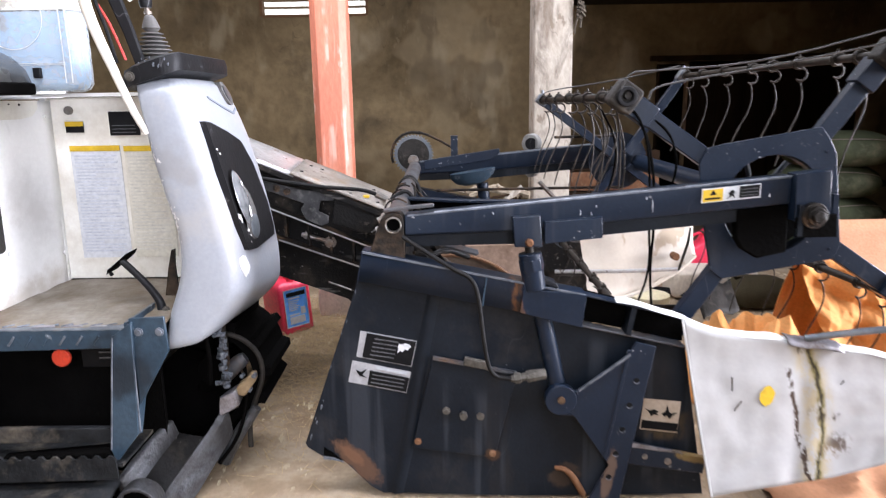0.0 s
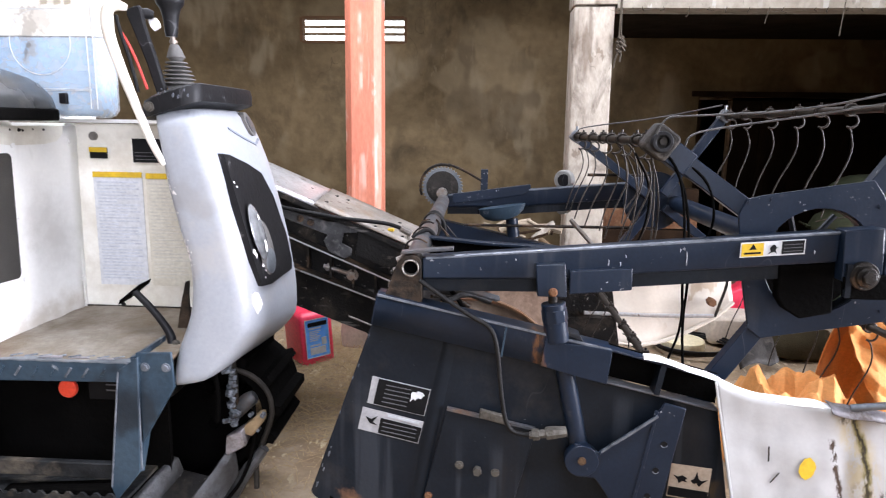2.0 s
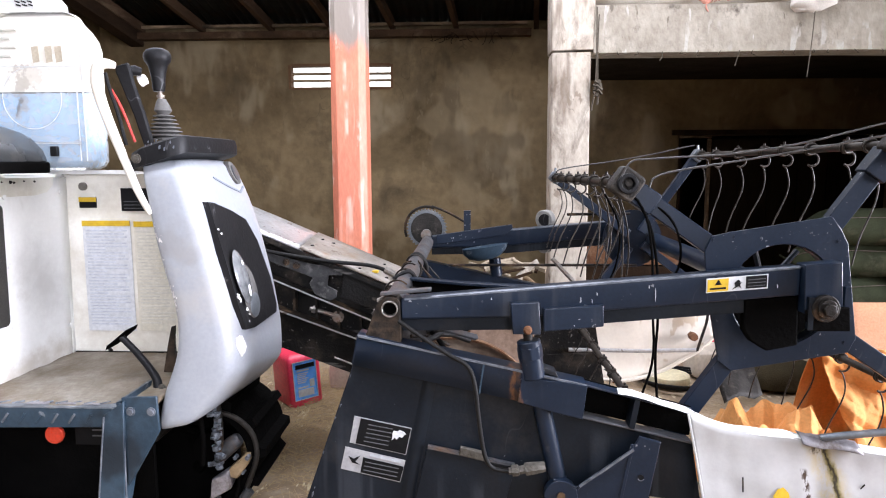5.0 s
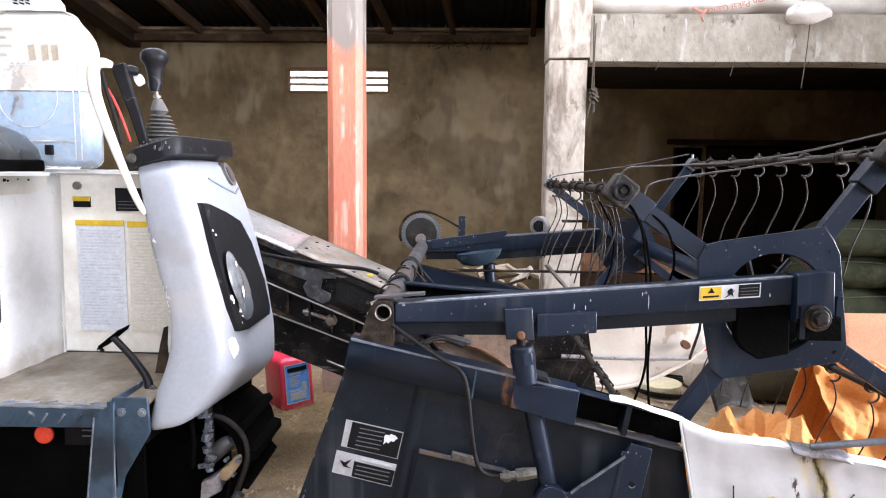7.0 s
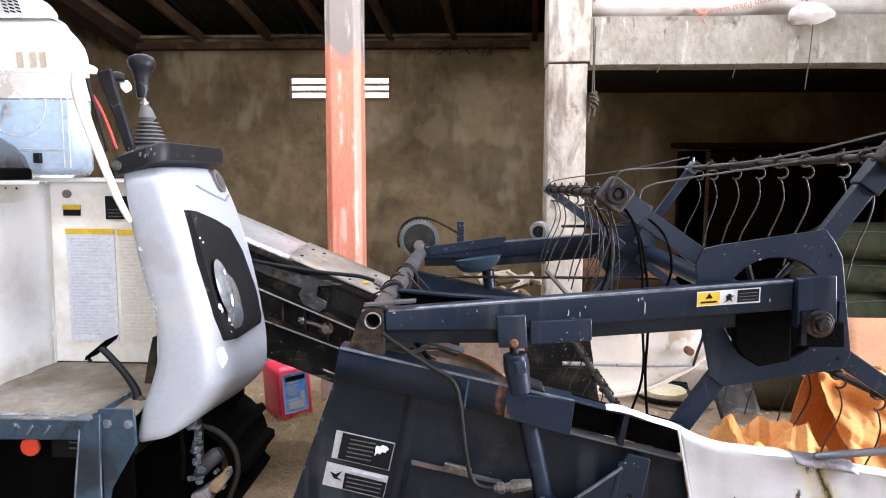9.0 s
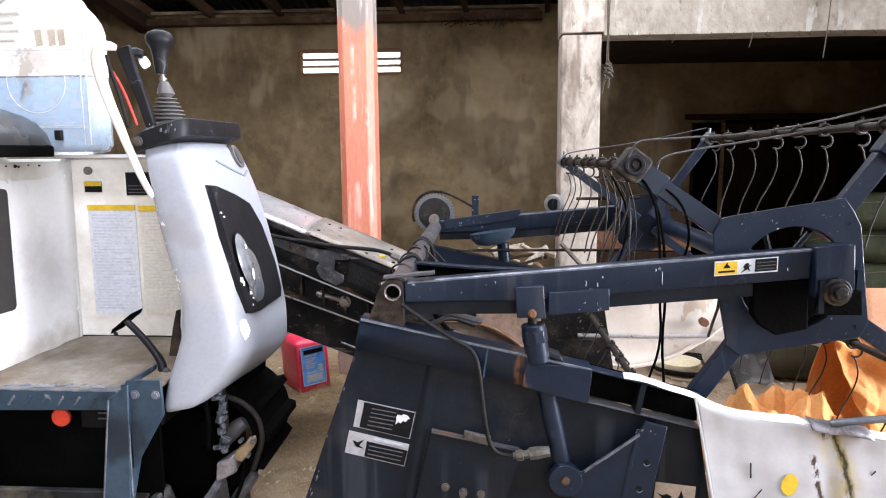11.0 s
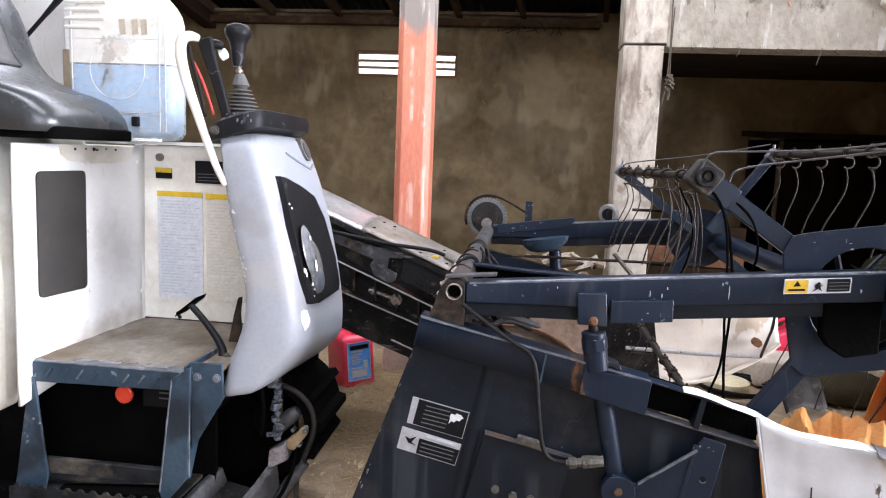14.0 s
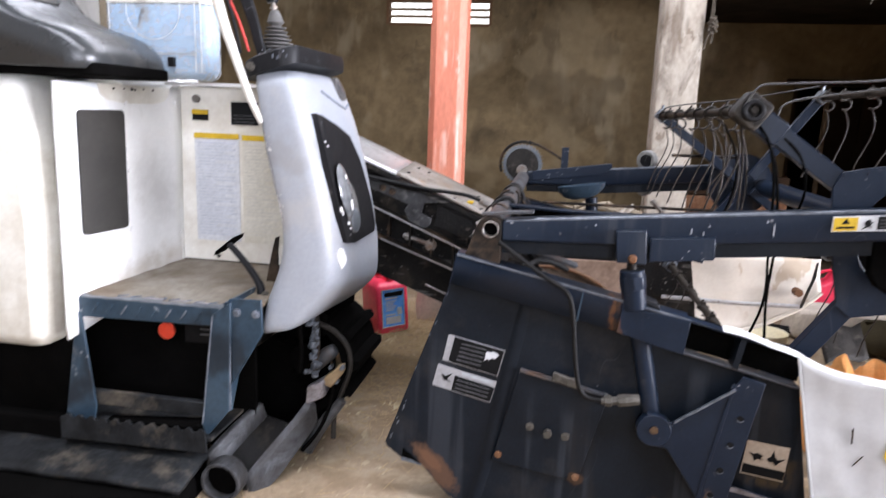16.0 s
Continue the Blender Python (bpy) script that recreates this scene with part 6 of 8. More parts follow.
part("torn_notch", prism(B(), [(-0.384, 0.2005), (-0.352, 0.178), (-0.322, 0.146), (-0.352, 0.160), (-0.386, 0.166)], 1.9215, 1.9245), M_rubber_shade, hside, "dark tear in the plate's corner")
part("bent_lip", prism(B(), [(-0.387, 0.168), (-0.352, 0.162), (-0.318, 0.146), (-0.350, 0.152), (-0.388, 0.158)], 1.917, 1.9235), M_edge, hside, "bare bent lip below the tear")
for k in range(9):  # bare flecks along the plate's rear edge
    u = random.random()
    x, z = -0.440 + 0.19 * u + random.uniform(0.0, 0.014), 0.225 + 0.56 * u
    a, b = random.uniform(0.0010, 0.0030), random.uniform(0.003, 0.012)
    part("paint_chip", prism(B(), [(x - a, z - b), (x + a * 0.3, z - b * 0.8), (x + a + b * 0.3, z + b * 0.4), (x + b * 0.36, z + b), (x + b * 0.1 - a, z + b * 0.3)], 1.9225, 1.9245), M_edge, hside)
# stickers


def sticker(parent, pts, y, mat, label, name="sticker"):
    return part(name, prism(B(), pts, y - 0.0016, y), mat, parent, label)


st = sticker(hside, [(-0.240, 0.623), (-0.053, 0.584), (-0.073, 0.493), (-0.258, 0.532)], 1.924, M_silverlabel, "black and white safety sticker, torn")
sticker(st, [(-0.219, 0.616), (-0.056, 0.582), (-0.075, 0.496), (-0.238, 0.531)], 1.9215, M_labelb, "", "black_field")
for k in range(5):
    a = -0.195 - 0.004 * k
    z = 0.597 - 0.014 * k
    sticker(st, [(a, z), (a + 0.08, z - 0.014), (a + 0.08, z - 0.017), (a, z - 0.003)], 1.9195, M_line, "", "print_line")
sticker(st, [(-0.116, 0.568), (-0.112, 0.576), (-0.098, 0.574), (-0.094, 0.579), (-0.078, 0.573), (-0.072, 0.564), (-0.079, 0.561), (-0.084, 0.553), (-0.094, 0.556), (-0.103, 0.547), (-0.108, 0.553), (-0.120, 0.543), (-0.116, 0.556)], 1.9190, M_labelw, "", "torn_patch")
st = sticker(hside, [(-0.272, 0.518), (-0.075, 0.474), (-0.093, 0.398), (-0.289, 0.442)], 1.924, M_silverlabel, "silver warning sticker with a figure pictogram")
sticker(st, [(-0.214, 0.483), (-0.081, 0.453), (-0.094, 0.402), (-0.224, 0.431)], 1.9215, M_labelb, "", "black_field")
sticker(st, [(-0.190, 0.496), (-0.090, 0.473), (-0.092, 0.465), (-0.192, 0.488)], 1.9210, M_labelgrey, "", "heading_bar")
for k in range(3):
    a, z = -0.207 - 0.003 * k, 0.470 - 0.014 * k
    sticker(st, [(a, z), (a + 0.11, z - 0.022), (a + 0.11, z - 0.025), (a, z - 0.003)], 1.9195, M_line, "", "print_line")
sticker(st, [(-0.262, 0.487), (-0.245, 0.478), (-0.222, 0.489), (-0.24, 0.468), (-0.226, 0.458), (-0.25, 0.464)], 1.9210, M_labelb, "", "pictogram")
st = sticker(hside, [(0.716, 0.366), (0.843, 0.352), (0.835, 0.236), (0.706, 0.253)], 1.924, M_labeltan, "faded tan warning sticker")
sticker(st, [(0.712, 0.288), (0.836, 0.272), (0.834, 0.242), (0.709, 0.258)], 1.9215, M_labelb, "", "black_field")
sticker(st, [(0.722, 0.330), (0.738, 0.322), (0.752, 0.327), (0.768, 0.318), (0.760, 0.312), (0.770, 0.304), (0.752, 0.308), (0.742, 0.300), (0.738, 0.312)], 1.9210, M_labelb, "", "pictogram")
sticker(st, [(0.778, 0.309), (0.790, 0.318), (0.797, 0.340), (0.803, 0.318), (0.812, 0.309), (0.832, 0.314), (0.815, 0.301), (0.806, 0.290), (0.797, 0.302), (0.788, 0.300)], 1.9210, M_labelb, "", "pictogram")

# gusset, lift cylinder, lower bar
bm = B()
prism(bm, [(0.40, 0.44), (0.44, 0.435), (0.476, 0.415), (0.645, 0.542), (0.668, 0.585), (0.735, 0.568), (0.635, 0.0), (0.52, 0.0), (0.595, 0.14), (0.47, 0.325), (0.42, 0.33)], 1.880, 1.889)
gus = part("gusset", bm, M_slate, H, "slate-blue gusset plate with a row of holes", bevel=0.003)
bm = B()
prism(bm, [(0.478, 0.418), (0.648, 0.546), (0.652, 0.538), (0.480, 0.408)], 1.868, 1.882)
part("fold", bm, M_slate, gus)
for k in range(5):
    x, z = 0.675 - 0.020 * k, 0.45 - 0.088 * k
    bm = B()
    cyl(bm, (x, 1.8775, z), (x, 1.8815, z), 0.010, 14)
    part("bolt_hole", bm, M_labelb, gus)
    part("hole_burr", tube(B(), [(x + 0.010 * math.cos(a), 1.8775, z + 0.010 * math.sin(a)) for a in (3.5, 4.1, 4.7, 5.3, 5.9)], 0.0018, 5), M_edge, gus)
part("bare_edge", loft(B(), [[(x + ox, 1.8665, z + oz) for ox, oz in ((-0.001, 0.004), (0.002, -0.002))] + [(x + ox, 1.8745, z + oz) for ox, oz in ((0.002, -0.002), (-0.001, 0.004))] for x, z in ((0.482, 0.420), (0.515, 0.446), (0.55, 0.471), (0.605, 0.513), (0.648, 0.545))]), M_edge, gus, "paint knocked off along the fold")
bm = B()
prism(bm, [(0.640, 0.56), (0.652, 0.56), (0.585, 0.18), (0.572, 0.17)], 1.8775, 1.8812)
part("swage", bm, M_slate, gus, "", bevel=0.0015)
bm = B()
cyl(bm, (0.425, 1.872, 0.385), (0.425, 1.905, 0.385), 0.053, 28)
part("pin_boss", bm, M_slate, gus, bevel=0.003)
bm = B()
cyl(bm, (0.425, 1.866, 0.388), (0.425, 1.874, 0.388), 0.013, 14)
part("pin", bm, M_oldsteel, gus)
bm = B()
cyl(bm, (0.318, 1.905, 0.885), (0.336, 1.905, 0.765), 0.037, 24)
cyl(bm, (0.321, 1.905, 0.868), (0.327, 1.905, 0.828), 0.040, 8)
lift = part("lift_cylinder", bm, M_slate, H, "slate-blue hydraulic lift cylinder", bevel=0.003)
bm = B()
cyl(bm, (0.352, 1.925, 0.72), (0.424, 1.920, 0.40), 0.029, 20)
part("lower_barrel", bm, M_slate, lift)
bm = B()
cyl(bm, (0.313, 1.91, 0.935), (0.320, 1.91, 0.87), 0.015, 12)
part("lift_rod", bm, M_oldsteel, lift, "oily rod of the cylinder")
part("pin_head", tube(B(), [(0.315, 1.876, 0.921), (0.315, 1.882, 0.921), (0.315, 1.892, 0.921)], [0.008, 0.013, 0.014], 12), M_rust, lift, "oily pin head")
bm = B()
prism(bm, [(0.66, 0.215), (0.93, 0.155), (0.925, 0.095), (0.66, 0.135)], 1.895, 1.92)
lb = part("lower_bar", bm, M_slate, H, "slate-blue lower rail", bevel=0.004)
part("bare_edge", prism(B(), [(0.662, 0.219), (0.70, 0.212), (0.78, 0.193), (0.845, 0.180), (0.835, 0.176), (0.74, 0.190), (0.70, 0.197), (0.664, 0.203)], 1.8925, 1.897), M_flap, lb, "paint rubbed to bare metal along the rail")
bm = B()
tube(bm, [(0.415, 1.914, 0.115), (0.45, 1.912, 0.112), (0.478, 1.910, 0.085), (0.505, 1.910, 0.035), (0.520, 1.912, 0.006)], [0.006, 0.010, 0.012, 0.012, 0.010], 8, 2)
part("bent_hook", bm, M_rust, hside, "bent rusty hook welded to the plate", sharp=80)
bolt(lb, 0.80, 1.895, 0.145, 0.010)
bolt(lb, 0.72, 1.895, 0.165, 0.008)
# hydraulic pipe down the side plate
bm = B()
tube(bm, [(-0.09, 1.90, 0.945), (-0.02, 1.885, 0.90), (0.08, 1.88, 0.835), (0.125, 1.878, 0.815), (0.15, 1.872, 0.77), (0.165, 1.872, 0.62), (0.18, 1.874, 0.52), (0.20, 1.88, 0.475), (0.235, 1.885, 0.462), (0.29, 1.89, 0.46)], 0.0072, 10, 2)
pipe = part("hydraulic_pipe", bm, M_hose, H, "dark hydraulic pipe bent down the side plate", sharp=80)
bm = B()
tube(bm, [(0.26, 1.888, 0.46), (0.27, 1.888, 0.46), (0.27, 1.888, 0.461), (0.29, 1.889, 0.463), (0.292, 1.889, 0.463), (0.31, 1.89, 0.466), (0.312, 1.89, 0.466), (0.335, 1.89, 0.47), (0.375, 1.892, 0.475)],
     [0.012, 0.012, 0.019, 0.019, 0.014, 0.014, 0.021, 0.021, 0.017], 8)
part("pipe_fitting", bm, M_crustmetal, pipe, "corroded brass-grey pipe fitting")

# header floor, back wall, far side, auger
bm = B()
prism(bm, [(-0.20, 0.80), (-0.17, 0.80), (-0.12, 0.25), (0.1, 0.08), (0.9, 0.03), (0.9, 0.0), (0.05, 0.04), (-0.17, 0.22)], 1.94, 3.74)
trough = part("header_trough", bm, M_feeder, H, "dark header trough and back wall", bevel=0.003)
bm = B()
prism(bm, [(-0.226, 0.84), (-0.40, 0.20), (-0.15, 0.02), (0.94, 0.0), (0.845, 0.57), (0.35, 0.69)], 3.745, 3.752)
part("far_side_plate", bm, M_feeder, H, "dark far side plate of the header")
bm = B()
prism(bm, [(-0.218, 0.895), (0.9, 0.655), (0.9, 0.56), (-0.23, 0.80)], 3.70, 3.77)
part("far_channel", bm, M_slate, H, "slate-blue far top channel", bevel=0.004)
bm = B()
cyl(bm, (0.20, 1.97, 0.40), (0.20, 3.70, 0.40), 0.11, 24)
aug = part("auger", bm, M_rust, H, "rust-brown feed auger with spiral flights", sharp=60)
AX, AZ, AR = 0.07, 0.459, 0.34
bm = B()
cyl(bm, (AX, 2.275, AZ), (AX, 2.283, AZ), AR - 0.006, 56)
part("end_disc", bm, M_board, aug, "brown end disc of the auger drum")
bm = B()
rim = lambda r: [(AX + r * math.cos(k * math.tau / 56), AZ + r * math.sin(k * math.tau / 56)) for k in range(56)]
ring_plate(bm, rim(AR), rim(AR - 0.008), 2.262, 2.29)
part("disc_rim", bm, M_rust, aug, "worn tan rim of the end disc")
bm = B()
prism(bm, [(0.13, 0.76), (0.40, 0.765), (0.40, 0.50), (0.13, 0.50)], 2.60, 2.61)
part("feed_board", wobble(bm, 0.004, 6), M_boardpale, trough, "flat brown sheet inside the header", bevel=0.003)
# thin wiring and trash in front of the disc
for pts, r, m in (([(-0.06, 2.0, 0.87), (0.0, 2.1, 0.845), (0.06, 2.15, 0.80)], 0.006, M_oldsteel), ([(0.0, 2.05, 0.88), (0.02, 2.1, 0.84), (0.05, 2.12, 0.79)], 0.008, M_rubber_shade), ([(-0.02, 2.02, 0.845), (0.05, 2.1, 0.86), (0.13, 2.18, 0.81)], 0.010, M_hose)):
    part("linkage", tube(B(), pts, r, 8, 1), m, trough, "", sharp=80)

# pivot: cross tube between both reel arms
bm = B()
tube(bm, [(-0.119, 1.985, 0.981), (-0.119, 2.3, 0.981), (-0.125, 3.72, 0.985)], 0.036, 20)
piv = part("pivot_tube", bm, M_tube, H, "worn grey cross tube that carries the reel arms", sharp=60)
bm = B()
ring_plate(bm, *[[(-0.119 + r * math.cos(k * math.tau / 28), 0.981 + r * math.sin(k * math.tau / 28)) for k in range(28)] for r in (0.0265, 0.0222)], 1.901, 1.99)
part("tube_end", bm, M_steel, piv, "worn bright rim of the open tube", bevel=0.002)
# disc in near-black takes the place of the bore's depth of shade
bm = B()
cyl(bm, (-0.119, 1.93, 0.981), (-0.119, 1.94, 0.981), 0.0226, 24)
part("tube_bore", bm, M_rubber_shade, piv, "black disc that stands for the tube's dark bore")
bm = B()
ring_plate(bm, [(-0.119 + x, 0.981 + z) for x, z in ((0.033, 0.0), (0.032, 0.022), (0.022, 0.034), (0.005, 0.038), (-0.018, 0.036), (-0.038, 0.02), (-0.052, -0.01), (-0.064, -0.05), (-0.080, -0.09), (-0.04, -0.10), (0.01, -0.108), (0.034, -0.112), (0.034, -0.08), (0.033, -0.04))],
           [(-0.119 + 0.0265 * math.cos(k * math.tau / 14), 0.981 + 0.0265 * math.sin(k * math.tau / 14)) for k in range(14)], 1.912, 1.99)
part("pivot_bracket", bm, M_crust, piv, "oily pivot bracket", bevel=0.006)
bm = B()
tube(bm, [(-0.16, 2.35, 1.0), (-0.10, 2.36, 1.04), (-0.07, 2.38, 0.99), (-0.10, 2.4, 0.94), (-0.02, 2.45, 0.90)], 0.008, 8, 2)
part("hose_loop", bm, M_hose, piv, "", sharp=80)
bm = B()
tube(bm, [(-0.16, 2.9, 0.99), (-0.12, 2.9, 1.035), (-0.08, 2.9, 1.0), (-0.07, 2.92, 0.94)], 0.010, 8, 2)
part("hose_loop", bm, M_hose, piv, "", sharp=80)
for k, (y, z) in enumerate(((2.08, 0.93), (2.16, 0.95), (2.3, 0.94))):
    part("clamp", cyl(B(), (-0.19, y, z), (-0.15, y, z + 0.02), 0.014, 10), M_steel, piv)
# angle stay running forward from the pivot
bm = B()
BR = ((-0.11, 2.36, 1.008), (0.10, 2.18, 1.022), (0.34, 1.99, 1.043))
loft(bm, [[(x, y + dy, z + dz) for dy, dz in ((-0.022, 0), (0.022, 0), (0.022, -0.010), (-0.022, -0.010))] for x, y, z in BR])
brace = part("arm_brace", bm, M_slate, H, "slate-blue diagonal brace between cross tube and arm", bevel=0.002)
# web below the flange is coloured black to stand for its shadow
part("brace_web", loft(B(), [[(x, y + dy, z + dz) for dy, dz in ((-0.004, -0.011), (0.004, -0.011), (0.004, -0.085), (-0.004, -0.085))] for x, y, z in BR]), M_rubber_shade, brace, "web of the brace, its shadow painted in as black")
# flat strip and rusty wires on the pivot, steel bar that runs under the arm
part("lock_strip", loft(B(), [[(x, 1.93 + dy, z + dz) for dy, dz in ((-0.012, 0), (0.02, 0), (0.02, -0.010), (-0.012, -0.010))] for x, z in ((-0.150, 1.030), (-0.06, 1.040), (0.012, 1.046))]), M_tube, piv, "worn flat strip on the pivot", bevel=0.002)
part("flat_bar", loft(B(), [[(x + dx, y, z + dz) for dx, dz in ((-0.004, 0.012), (0.010, 0.016), (0.014, -0.002), (0.0, -0.006))] for x, y, z in ((-0.085, 1.97, 0.945), (0.03, 2.0, 0.895), (0.15, 2.05, 0.85))]), M_tube, piv, "grey flat steel bar below the arm", bevel=0.002)
random.seed(83)
for y, a0 in ((2.42, 0.3), (2.62, 1.0), (2.66, 1.5), (2.85, 0.4), (2.15, 0.8)):
    r = 0.040 + random.uniform(0, 0.012)
    pts = [(-0.121 + r * math.cos(a0 + a), y + 0.012 * a, 0.982 + r * math.sin(a0 + a)) for a in [0.45 * k for k in range(14)]]
    end = (pts[-1][0] + random.uniform(0.02, 0.10), y + 0.12, 0.90 + random.uniform(-0.02, 0.04))
    part("tie_wire", tube(B(), pts + [end], 0.0035, 6, 1), random.choice((M_oldsteel, M_crust, M_bearing)), piv, "", sharp=80)
for k in range(7):
    x, y, z = -0.205 + random.uniform(-0.02, 0.05), 2.2 + 0.1 * k, 0.925 + random.uniform(-0.03, 0.05)
    part("cable", tube(B(), [(x, y, z), (x + 0.05, y + 0.05, z + random.uniform(-0.03, 0.04)), (x + 0.12, y + 0.02, z - 0.03), (x + 0.17, y, z - random.uniform(0.02, 0.09))], random.choice((0.004, 0.006, 0.005)), 6, 1), random.choice((M_crust, M_hose, M_oldsteel)), piv, "", sharp=80)


# reel arms
def arm(y, x0, x1, name, lift=0.0, far=False):
    def zt(x):
        return 1.019 + 0.0875 * x + lift
    bm = B()
    prof = [(0.03, 0.0), (-0.025, 0.0), (-0.03, -0.006), (-0.03, -0.086), (-0.026, -0.092), (0.03, -0.092)]
    loft(bm, [[(x, y + dy, zt(x) + dz * (1 if x > -0.02 else 0.75)) for dy, dz in prof] for x in (x0, 0.3, 0.9, x1)])
    ob = part(name, bm, M_slate, H, "slate-blue box-section reel arm" + (" beyond the header" if far else " with chipped paint"), bevel=0.003)
    # pale strip paints a highlight along the arm's upper edge
    part("edge_highlight", loft(B(), [[(x, y + dy, zt(x) + dz) for dy, dz in ((-0.0312, -0.007), (-0.0312, -0.002), (-0.024, 0.0012), (-0.018, 0.0012), (-0.018, -0.002))] for x in (x0 + 0.01, 0.3, 0.9, x1)]), M_edge, ob)
    bm = B()
    loft(bm, [[(x, y + dy, zt(x) + dz * (1 if x > -0.02 else 0.8)) for dy, dz in ((-0.004, -0.0925), (0.028, -0.0925), (0.028, -0.138), (-0.004, -0.138))] for x in (x0, 0.3, 0.9, x1)])
    # darker slate than the face above: the web's shade is in the paint
    part("lower_web", bm, M_slate_dark, ob, "lower web of the arm, in darker slate for its shade")
    return ob


ARM = arm(1.955, -0.083, 1.15, "reel_arm")
bm = B()
prism(bm, [(1.150, 1.127), (1.262, 1.137), (1.272, 0.985), (1.158, 0.975)], 1.90, 1.96)
part("bearing_plate", bm, M_slate, ARM, "bearing plate at the arm's end", bevel=0.003)
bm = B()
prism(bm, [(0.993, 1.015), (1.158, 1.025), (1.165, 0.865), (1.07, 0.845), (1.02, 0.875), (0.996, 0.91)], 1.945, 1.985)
part("slide_block", bm, M_rubber_shade, ARM, "dark adjusting block", bevel=0.006)
bm = B()
cyl(bm, (1.212, 1.88, 0.996), (1.212, 1.90, 0.996), 0.042, 24)
cyl(bm, (1.212, 1.866, 0.996), (1.212, 1.882, 0.996), 0.030, 20)
cyl(bm, (1.212, 1.852, 0.996), (1.212, 1.868, 0.996), 0.021, 6)
part("bearing_nut", bm, M_oldsteel, ARM, "dark bearing nut", bevel=0.003)
part("stop_plate", box(B(), 1.162, 1.178, 1.885, 1.90, 0.93, 1.03), M_slate_dark, ARM)
part("lower_guard", prism(B(), [(1.158, 0.99), (1.285, 1.0), (1.292, 0.925), (1.165, 0.925)], 1.888, 1.91), M_rubber_shade, ARM, "black plate behind the nut", bevel=0.003)
part("end_tab", box(B(), 1.275, 1.292, 1.90, 1.92, 0.94, 1.06), M_slate, ARM)
bm = B()
prism(bm, [(0.261, 1.003), (0.349, 1.008), (0.357, 0.906), (0.269, 0.906)], 1.892, 1.925)
part("cylinder_clevis", bm, M_slate, ARM, "clevis plate on the arm", bevel=0.003)
bm = B()
prism(bm, [(0.365, 0.985), (0.550, 0.998), (0.552, 0.930), (0.365, 0.912)], 1.905, 1.925)
part("doubler_plate", bm, M_slate, ARM, "doubler plate on the arm", bevel=0.003)
lab = plate(ARM, "warning_label", 0.866, 1.052, 1.035, 1.080, 1.9245, M_labelw, "yellow, white and black warning sticker", 0.0875)
plate(lab, "yellow_field", 0.869, 0.932, 1.0385, 1.0765, 1.9222, M_yellow, "", 0.0875)
sticker(lab, [(0.890, 1.060), (0.912, 1.062), (0.901, 1.078)], 1.9205, M_labelb, "", "warning_triangle")
bars(lab, 0.876, 0.925, [1.045], 1.9205, M_labelb, 0.006, 0.0875)
sticker(lab, [(0.944, 1.047), (0.954, 1.058), (0.950, 1.066), (0.956, 1.074), (0.962, 1.078), (0.968, 1.074), (0.964, 1.068), (0.974, 1.072), (0.966, 1.063), (0.972, 1.050), (0.962, 1.058), (0.956, 1.054)], 1.9205, M_labelb, "", "pictogram")
plate(lab, "black_field", 0.985, 1.048, 1.050, 1.088, 1.9222, M_labelb, "", 0.0875)
bars(lab, 0.990, 1.044, [1.0565, 1.0665, 1.0765], 1.9205, M_line, 0.0022, 0.0875)
for x, dz, h in ((0.48, -0.04, 0.02), (0.515, -0.05, 0.015), (0.71, -0.03, 0.045), (0.69, -0.02, 0.012), (0.53, -0.03, 0.01), (0.20, -0.02, 0.008), (1.08, -0.05, 0.012)):
    z = 1.019 + 0.0875 * x + dz
    sticker(ARM, [(x, z), (x + 0.003, z - h * 0.2), (x + 0.0035, z - h * 0.6), (x + 0.002, z - h), (x + 0.0005, z - h * 0.7), (x + 0.001, z - h * 0.4)], 1.9238, M_labelgrey, "", "paint_chip")

FARM = arm(3.72, -0.10, 1.10, "reel_arm", 0.012, True)
# doubler on the front end of the far arm, and a shallow bowl under it
bm = B()
prism(bm, [(-0.07, 1.03), (0.36, 1.092), (0.365, 1.07), (0.32, 1.03), (-0.07, 0.975)], 3.675, 3.689)
part("far_doubler", bm, M_slate, FARM, "slate-blue doubler plate", bevel=0.003)
bm = B()
ell = [(math.cos(k * math.tau / 28), math.sin(k * math.tau / 28)) for k in range(28)]
loft(bm, [[(0.205 + r * a, 3.63 + 0.5 * r * b, z + 0.02 * r / 0.13 * a) for a, b in ell] for r, z in ((0.13, 0.972), (0.12, 0.940), (0.09, 0.910), (0.05, 0.896), (0.005, 0.893))])
part("bowl", bm, M_step, FARM, "greasy sheet bowl under the arm", sharp=60)
bm = B()
cyl(bm, (0.545, 3.762, 1.112), (0.575, 3.80, 1.112), 0.056, 28)
rol = part("roller", bm, M_pulley, FARM, "pale worn belt pulley behind the arm", bevel=0.006)
part("roller_face", cyl(B(), (0.550, 3.745, 1.112), (0.555, 3.765, 1.112), 0.034, 20), M_black, rol, "dark pulley hub")
part("roller_guide", cyl(B(), (0.545, 3.762, 0.955), (0.575, 3.80, 0.955), 0.040, 24), M_pulley, rol, "", bevel=0.004)
bm = B()
cyl(bm, (0.262, 3.66, 0.90), (0.275, 3.66, 0.80), 0.034, 20)
part("far_cylinder", bm, M_slate, FARM, "far lift cylinder")
part("far_pin", cyl(B(), (0.26, 3.66, 0.945), (0.262, 3.66, 0.90), 0.018, 12), M_oldsteel, FARM)
bm = B()
tube(bm, [(0.58, 3.60, 0.91), (0.70, 3.58, 0.78), (0.80, 3.55, 0.66)], 0.012, 8)
